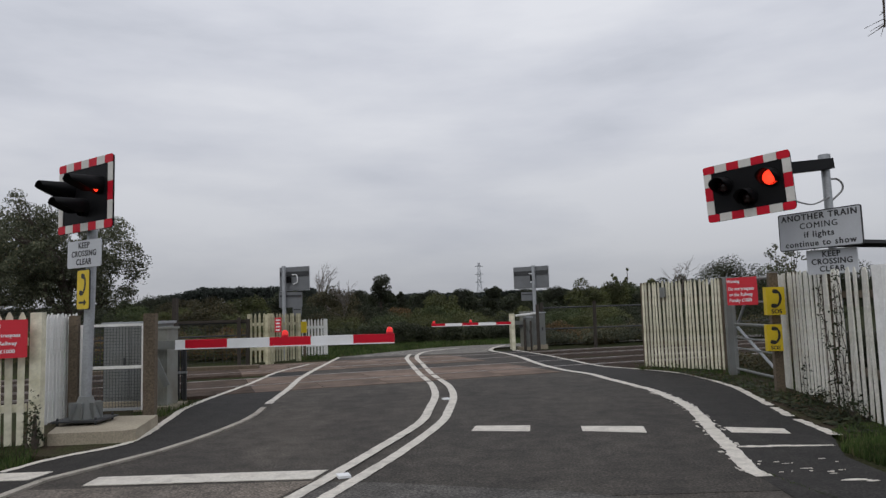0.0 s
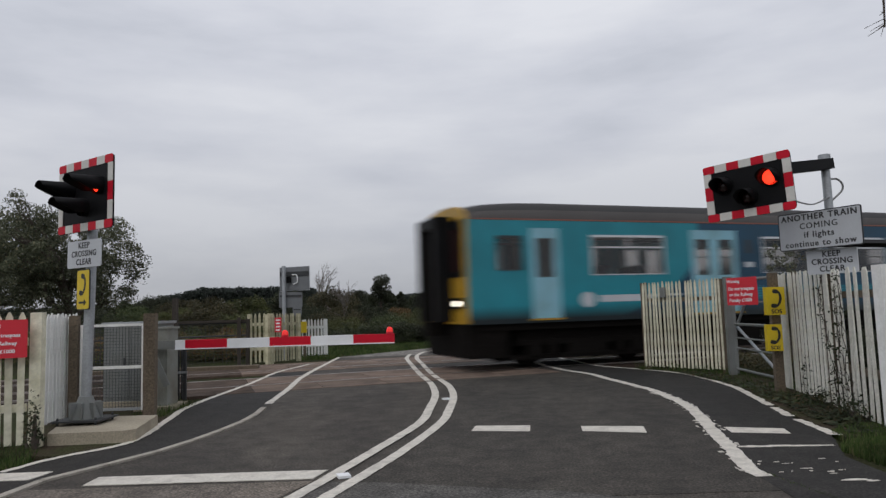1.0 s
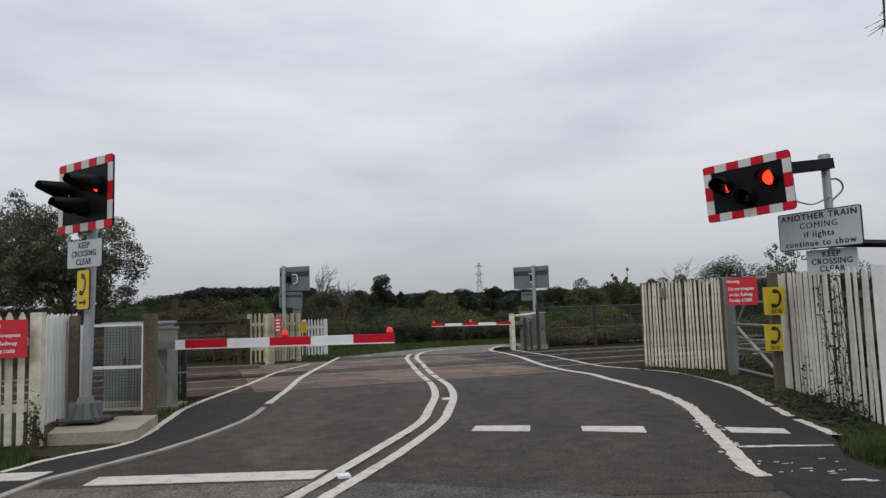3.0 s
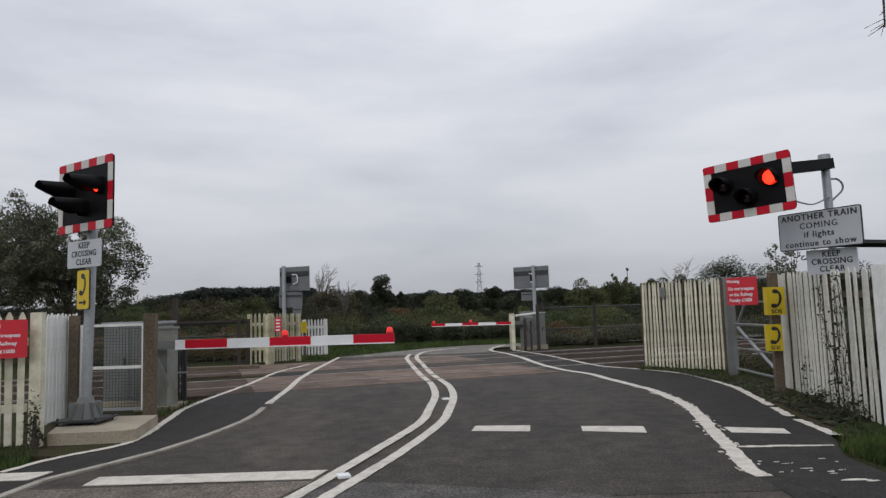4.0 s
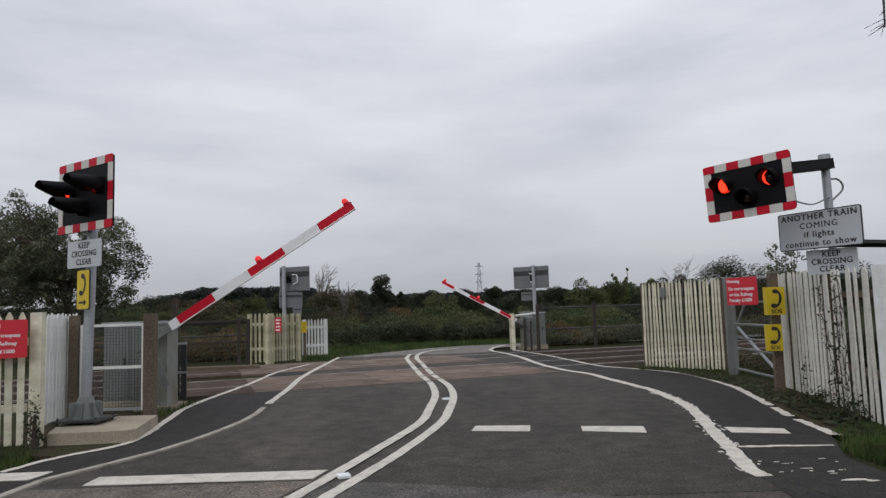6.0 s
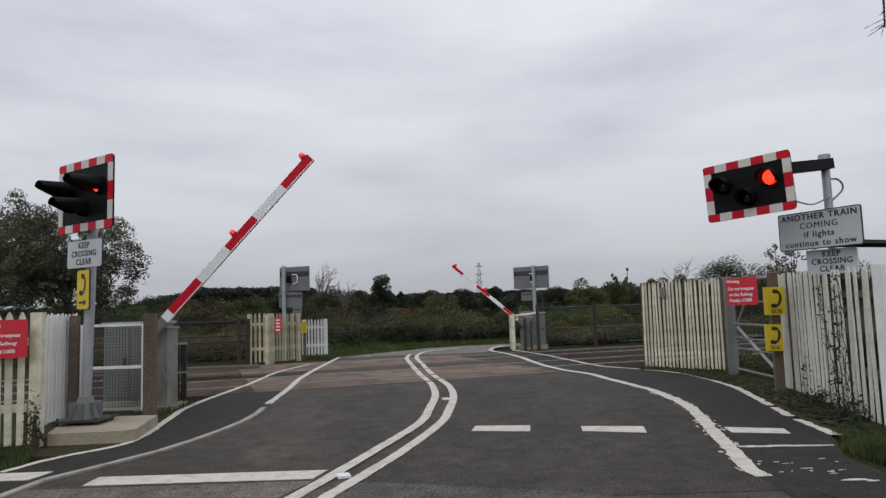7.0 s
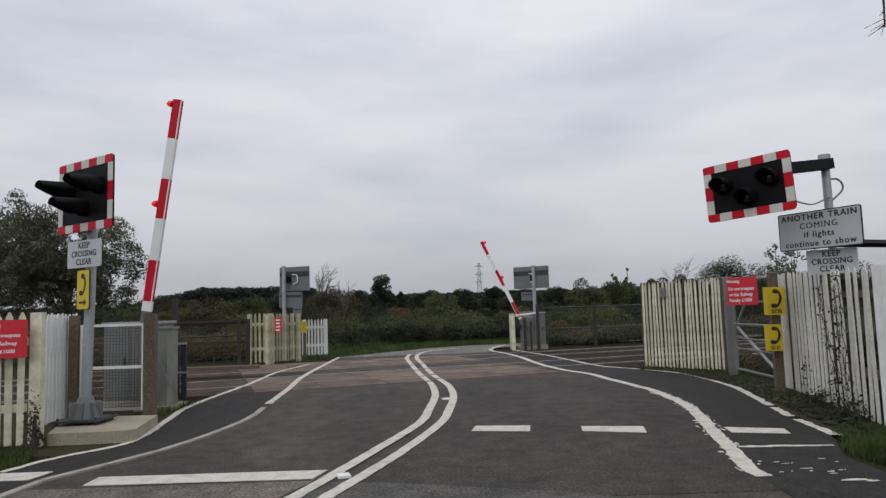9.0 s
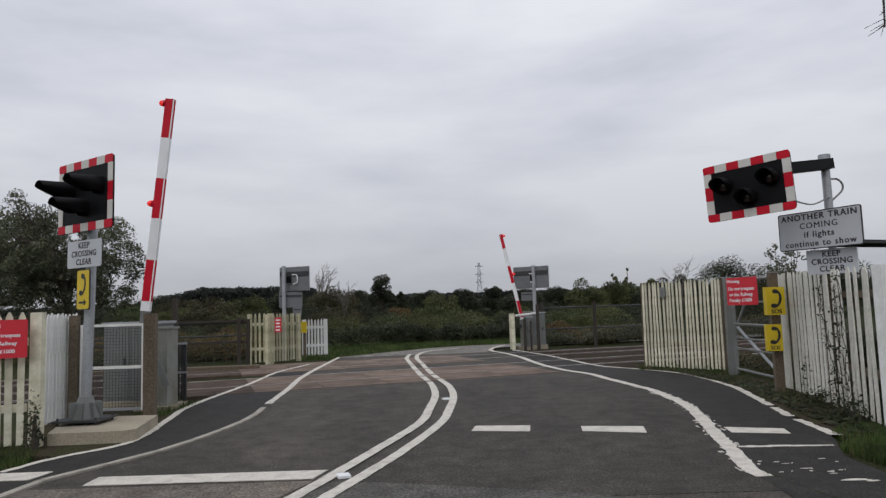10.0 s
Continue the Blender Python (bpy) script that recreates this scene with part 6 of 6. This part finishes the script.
for i, (x, y, h, w, k) in enumerate(NEARER):
    broad_tree(x, y, h, w, LEAVES[k], 8000, 0.001 * y, 200 + i, KINDS[k] + " scrub beside the railway", "bush", "bush", "lineside bushes", 24, 0.1)

# low hedge along the far lane, and rough growth beside the railway
rng = np.random.default_rng(4)


def growth(name, corners, material, label, category):
    tagged(new(name, quads_mesh(name, corners, material)), label, category, "", "stuff")


# the hedge follows the lane: lobes along its line, in two tints
for k, (mat, count) in enumerate(((LEAF_DARK, 26000), (LEAF_GREY, 9000))):
    along = rng.uniform(0, 1, 240)
    hx = -4.6 + 9.4 * along
    hy = np.interp(hx, (-4.6, -2, 0.3, 2.7, 4.8), (25.7, 27.3, 28.1, 29.1, 30.3)) + rng.uniform(-0.1, 0.7, 240)
    top = np.interp(hx, (-4.6, -2, 0.3, 2.7, 4.8), (0.98, 0.97, 0.82, 0.72, 0.8)) * rng.uniform(0.75, 1.08, 240)
    hr = rng.uniform(0.14, 0.3, 240)
    hz = np.maximum((top - hr) * rng.random(240) ** 0.5, 0.1)
    growth("hedge", lobed_leaves(rng, np.stack([hx, hy, hz], 1), hr, count, 0.034), mat, ("dense dark green hedge along the lane", "grey-green bramble growing through the hedge")[k], "hedge")
growth("scrub", mass(rng, -16, -4.9, 20.3, 23.5, lambda x: 0.6 + 0.02 * (-x - 5), 0.28, 1.3, 22000, 0.032), LEAF_RUST, "rusty brown rough scrub behind the lineside fence", "scrub")
growth("scrub", mass(rng, -16, -4.9, 20.3, 24.0, lambda x: 0.55 + 0.02 * (-x - 5), 0.4, 0.9, 14000, 0.032), LEAF_OLIVE, "olive weeds behind the lineside fence", "scrub")
growth("scrub", mass(rng, 3.4, 14, 23.2, 26.2, lambda x: 0.3 + 0.03 * (x - 3.6), 0.25, 0.9, 16000, 0.03), LEAF_GREY, "grey-green rough grass and scrub behind the lineside fence", "scrub")
growth("scrub", mass(rng, 3.4, 14, 23.6, 27.2, lambda x: 0.38 + 0.03 * (x - 3.6), 0.35, 1.4, 12000, 0.032), LEAF_BRUSH, "brown-green rough scrub behind the lineside fence", "scrub")
growth("scrub", mass(rng, 5.4, 9.5, 10.6, 14.3, lambda x: 0.28 + 0 * x, 0.12, 0.7, 14000, 0.03), LEAF_BRUSH, "low brown-green weeds behind the steel gate", "scrub")

# distant woods: one mass behind the hedges, and a wooded ridge on the skyline
growth("woodland", mass(rng, -60, 75, 84, 94, lambda x: np.interp(x, (-45, -36, -26, -12, -6, 2, 14, 20, 30, 45, 60), (1.9, 2.1, 1.8, 2.4, 1.2, 2.0, 2.2, 2.7, 2.9, 3.6, 4.4)), 1.3, 7.0, 70000, 0.2), LEAF_DARK, "dark green band of mixed woodland", "woodland")
growth("woodland", mass(rng, -280, 330, 405, 435, lambda x: np.interp(x, (-190, -172, -150, -86, -70), (9, 15, 18.5, 18.0, 11)), 1.7, 13.0, 130000, 0.8), LEAF_FAR, "dark wooded ridge on the skyline", "woodland")

for i, (x, y, h) in enumerate(((14.6, 58, 4.3), (15.6, 58, 4.6), (16.6, 60, 4.0))):
    broad_tree(x, y, h, 1.1, LEAF_OLIVE, 1500, 0.06, 280 + i, "thin young tree standing above the far hedge", lobes=12, low=0.4)

# dark weeds and brambles behind the near fence
for i, (x, y, h, w) in enumerate(((5.15, 8.0, 1.15, 1.1), (5.45, 9.2, 1.25, 1.2), (5.0, 7.3, 0.9, 0.8))):
    broad_tree(x, y, h, w, LEAF_DARK, 4200, 0.022, 260 + i, "dark bramble bush behind the picket fence", "bush", "bush", "brambles behind the fence", 20, 0.1)


def grass(area, count, height, seed, label, width=0.006):
    """Blades of grass over a region given by a test of (x, y) within a box."""
    rng = np.random.default_rng(seed)
    (x0, x1, y0, y1), keep = area
    x, y = rng.uniform(x0, x1, count * 3), rng.uniform(y0, y1, count * 3)
    ok = np.array([keep(a, b) for a, b in zip(x, y)])
    x, y = x[ok][:count], y[ok][:count]
    n = len(x)
    a = rng.uniform(0, 2 * math.pi, n)
    h = height * rng.uniform(0.35, 1.2, n)
    lean = rng.normal(0, 0.35, (n, 2)) * h[:, None]
    z0 = np.full(n, -0.05)
    w = width * rng.uniform(0.6, 1.4, n)
    dx, dy = np.cos(a) * w, np.sin(a) * w
    c = np.stack([np.stack([x - dx, y - dy, z0], 1), np.stack([x + dx, y + dy, z0], 1),
                  np.stack([x + lean[:, 0] * 0.9 + dx * 0.2, y + lean[:, 1] * 0.9 + dy * 0.2, h * 0.95], 1),
                  np.stack([x + lean[:, 0], y + lean[:, 1], h], 1)], 1).reshape(-1, 3)
    tagged(new("grass", quads_mesh("grass", c, GRASS)), label, "grass", "", "stuff")


grass(((-6.5, -3.6, 5.6, 7.5), lambda x, y: x < across(OUTER_LEFT, y) - 0.05 and x < -4.05 - 0.6 * max(0, y - 6.75)), 6500, 0.065, 31, "rough grass verge below the picket fence")
grass(((3.5, 6.0, 4.6, 7.2), lambda x, y: x > np.interp(y, (4.6, 6.0, 6.74, 7.2), (3.26, 3.42, 3.8, 4.0)) + 0.06 * math.sin(y * 9)), 22000, 0.045, 32, "rough grass verge beside the white post")
grass(((-4.5, 4, 20.5, 29), lambda x, y: x < np.interp(y, (20.5, 22, 24.5, 25.5, 29), (-3.4, -2.5, -0.4, 3, 6)) - 0.1), 15000, 0.1, 33, "green grass bank below the hedge", 0.014)
grass(((-4.3, -3.3, 9.3, 10.6), lambda x, y: x < -3.85), 700, 0.09, 34, "weeds at the foot of the gate post")
grass(((3.9, 5.4, 12.3, 14.2), lambda x, y: abs(y - np.interp(x, (4.02, 5.12), (13.85, 12.5))) < 0.12), 900, 0.16, 37, "tufts of weeds along the fence foot", 0.007)
grass(((3.9, 5.6, 8.5, 13.5), lambda x, y: x > 4.45), 900, 0.07, 35, "weeds at the foot of the fences")
grass(((2.35, 2.75, 4.3, 5.35), lambda x, y: abs(x - np.interp(y, (4.3, 5.35), (2.62, 2.40))) < 0.018 + 0.012 * math.sin(y * 23)), 900, 0.018, 36, "thin line of moss and grass in a road joint", 0.004)
shrub(-4.36, 7.26, 0.55, 0.22, IVY, 260, 0.018, 310, "small bramble climbing the gate post")


# brambles climbing the near right fence
def brambles(seed, label):
    rng = np.random.default_rng(seed)
    a, b = Vector((4.42, 7.15, 0)), Vector((5.04, 9.95, 0))
    d = (b - a).normalized()
    out = Vector((-d.y, d.x, 0))
    t = thing("bramble", pose(0, 0, 0), label, "climbing plant")
    bm = bmesh.new()
    pts = []
    for i in range(9):
        s, z = 0.95 * rng.random() ** 1.5, rng.uniform(0.0, 0.3)
        p = a + d * s + out * 0.07 + Vector((0, 0, z))
        for k in range(rng.integers(8, 20)):
            q = p + d * rng.normal(0.01, 0.06) + Vector((0, 0, rng.uniform(0.03, 0.16))) + out * rng.normal(0, 0.006)
            if q.z > 1.62:
                break
            tube(bm, p, q, 0.0045, 0.004, seg=4, caps=False)
            p = q
            if rng.random() < 0.75:
                pts.append(tuple(p + out * 0.02))
    part("stem", bm, BARK, t)
    part("leaves", quads_mesh("leaves", leaf_cloud(rng, pts, np.full(len(pts), 0.05), 420, 0.016), IVY), IVY, t, "small dark bramble leaves")


brambles(41, "dark bramble stems climbing the picket fence")
shrub(4.55, 7.6, 0.25, 0.9, IVY, 900, 0.02, 300, "low bramble at the foot of the fence")
shrub(4.75, 8.6, 0.22, 0.9, IVY, 900, 0.02, 301, "low bramble at the foot of the fence")


def sapling(m, h, seed, label):
    """Thin upright stems with scattered leaves."""
    rng = np.random.default_rng(seed)
    t = thing("sapling", m, label, "sapling")
    bm = bmesh.new()
    pts = []
    for i in range(9):
        p = Vector((rng.normal(0, 0.12), rng.normal(0, 0.12), -0.05))
        d = Vector((rng.normal(0, 0.16), rng.normal(0, 0.16), 1)).normalized()
        n = int(h * rng.uniform(0.7, 1.0) / 0.22)
        for k in range(n):
            q = p + (d + Vector(rng.normal(size=3)) * 0.12) * 0.22
            tube(bm, p, q, 0.013 - 0.008 * k / n, 0.012 - 0.008 * k / n, seg=4, caps=False)
            p = q
            if p.z > 0.9:
                pts += [tuple(p), tuple(p + Vector(rng.normal(size=3)) * 0.08)]
    part("stem", bm, BARK, t)
    part("leaves", quads_mesh("leaves", leaf_cloud(rng, pts, np.full(len(pts), 0.07), 1500, 0.03), LEAF), LEAF, t)


sapling(pose(7.05, 14.0, 0), 2.7, 51, "thin straggly sapling behind the fence")
sapling(pose(7.45, 14.3, 0), 2.3, 52, "thin straggly sapling behind the fence")

bm = bmesh.new()
prism(bm, [(-5.0, 7.05), (-4.0, 6.85), (-3.78, 6.9), (-3.5, 7.28), (-3.42, 7.6), (-3.66, 9.2), (-3.9, 10.5), (-5.3, 10.5), (-5.4, 7.6)], -0.04, 0.002, "Z")
solid("soil_strip", bm, SOIL, "bare dark soil round the concrete plinth", "soil", "structure")
# bare soil and fallen leaves between the footpath and the right fence
bm = bmesh.new()
prism(bm, [(3.78, 6.6), (3.95, 7.8), (4.25, 9.3), (4.5, 10.9), (4.47, 12.8), (3.95, 13.95), (4.2, 14.0), (5.35, 12.6), (5.4, 10.4), (4.45, 6.7)], -0.04, 0.003, "Z")
solid("soil_strip", bm, SOIL, "bare dark soil with fallen leaves below the fence", "soil", "structure")
rng = np.random.default_rng(61)
n = 2600
ly = rng.uniform(6.7, 13.2, n)
lx = np.interp(ly, (6.7, 7.8, 9.3, 10.9, 13.2), (3.9, 4.05, 4.32, 4.55, 4.35)) + np.abs(rng.normal(0, 0.28, n))
u = rng.normal(size=(n, 3)) * np.array([1, 1, 0.35])
v = np.cross(u, np.array([0, 0, 1.0])) + rng.normal(size=(n, 3)) * 0.15
sz = 0.022 * rng.uniform(0.5, 1.3, n)[:, None]
p = np.stack([lx, ly, np.full(n, 0.02)], 1)
litter = np.stack([p - u * sz, p + v * sz * 0.6, p + u * sz, p - v * sz * 0.6], 1).reshape(-1, 3)
tagged(new("fallen_leaves", quads_mesh("fallen_leaves", litter, IVY)), "scattered brown fallen leaves and weeds", "fallen leaves", "", "stuff")


# tree standing to the right, one bare branch hanging into view
def overhang(label):
    rng = np.random.default_rng(71)
    t = thing("tree", pose(8.6, 9.6, 0), label, "tree", "trees")
    bm = bmesh.new()
    for a, b, r0, r1 in (((0, 0, -0.2), (0.1, 0, 3.2), 0.2, 0.16), ((0.1, 0, 3.2), (0, 0, 6.4), 0.16, 0.1), ((0, 0, 5.8), (-1.3, -0.3, 6.3), 0.07, 0.04), ((-1.3, -0.3, 6.3), (-2.42, -0.6, 5.75), 0.04, 0.02)):
        tube(bm, a, b, r0, r1, seg=9, caps=False)
    part("trunk", bm, BARK, t)
    bm = bmesh.new()
    top = Vector((-2.42, -0.6, 5.75))
    end = Vector((-2.45, -0.6, 5.0))
    tube(bm, top, end, 0.02, 0.01, seg=6, caps=False)
    for k in range(9):
        s = end + Vector((0, 0, rng.uniform(-0.02, 0.22)))
        e = s + Vector((rng.uniform(-0.26, 0.12), rng.uniform(-0.1, 0.1), rng.uniform(-0.2, 0.05)))
        tube(bm, s, e, 0.006, 0.003, seg=4, caps=False)
    part("hanging_twigs", bm, BARK, t, "thin bare hanging twigs")


overhang("bare tree beside the fence with a hanging branch")



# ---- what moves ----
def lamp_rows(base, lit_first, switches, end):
    """Drum poses: half a turn per switch, in three steps, imitates the lamp's flashing."""
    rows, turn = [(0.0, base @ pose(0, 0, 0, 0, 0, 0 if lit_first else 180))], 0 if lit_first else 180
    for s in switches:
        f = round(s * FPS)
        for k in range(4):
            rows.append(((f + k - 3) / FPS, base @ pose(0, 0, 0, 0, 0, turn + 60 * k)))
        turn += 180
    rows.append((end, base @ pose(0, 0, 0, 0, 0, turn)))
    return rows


def motions():
    # train: leading car runs cab first, trailing car cab last
    rows_front, rows_rear = [], []
    for t in (0.0, 2.5, 5.0, 7.5, 10.0):
        s = 0.15 - SPEED * (t - PASS)
        rows_front.append((t, RAILWAY @ pose(s, CENTRES[0], 0.02, 0, 0, 180)))
        rows_rear.append((t, RAILWAY @ pose(s + 39.77, CENTRES[0], 0.02, 0, 0, 0)))
    walk(front_car, rows_front)
    walk(rear_car, rows_rear)
    # barrier arms rise
    near = ((0.0, 0.0), (4.0, 0.0), (4.2, 2.6), (4.5, 8.0), (5.0, 16.7), (5.5, 25.0), (6.25, 36.0), (7.0, 47.3), (7.5, 55.5), (8.0, 63.1), (8.5, 71.5), (9.0, 81.9), (9.25, 83.5), (9.5, 83.7), (10.0, 83.7))
    far = ((0.0, -0.3), (4.0, -0.3), (4.2, 2.2), (4.5, 6.9), (5.0, 14.4), (5.5, 21.7), (6.25, 31.3), (7.0, 40.3), (7.5, 46.5), (8.0, 52.3), (8.5, 58.6), (9.0, 64.5), (9.5, 70.9), (10.0, 77.6))
    walk(near_boom, [(t, pose(-0.16, -0.05, 0.943, 0, -a, 0)) for t, a in near])
    walk(far_boom, [(t, pose(-0.15, -0.05, 0.73, 0, a, 0)) for t, a in far])
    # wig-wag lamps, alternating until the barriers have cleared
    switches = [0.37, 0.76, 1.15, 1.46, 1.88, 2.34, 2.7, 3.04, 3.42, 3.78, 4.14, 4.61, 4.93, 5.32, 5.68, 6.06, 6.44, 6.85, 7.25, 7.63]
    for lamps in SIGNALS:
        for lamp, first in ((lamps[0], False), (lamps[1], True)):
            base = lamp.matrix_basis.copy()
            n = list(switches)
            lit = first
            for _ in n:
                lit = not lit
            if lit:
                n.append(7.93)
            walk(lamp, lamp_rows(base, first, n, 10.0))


motions()
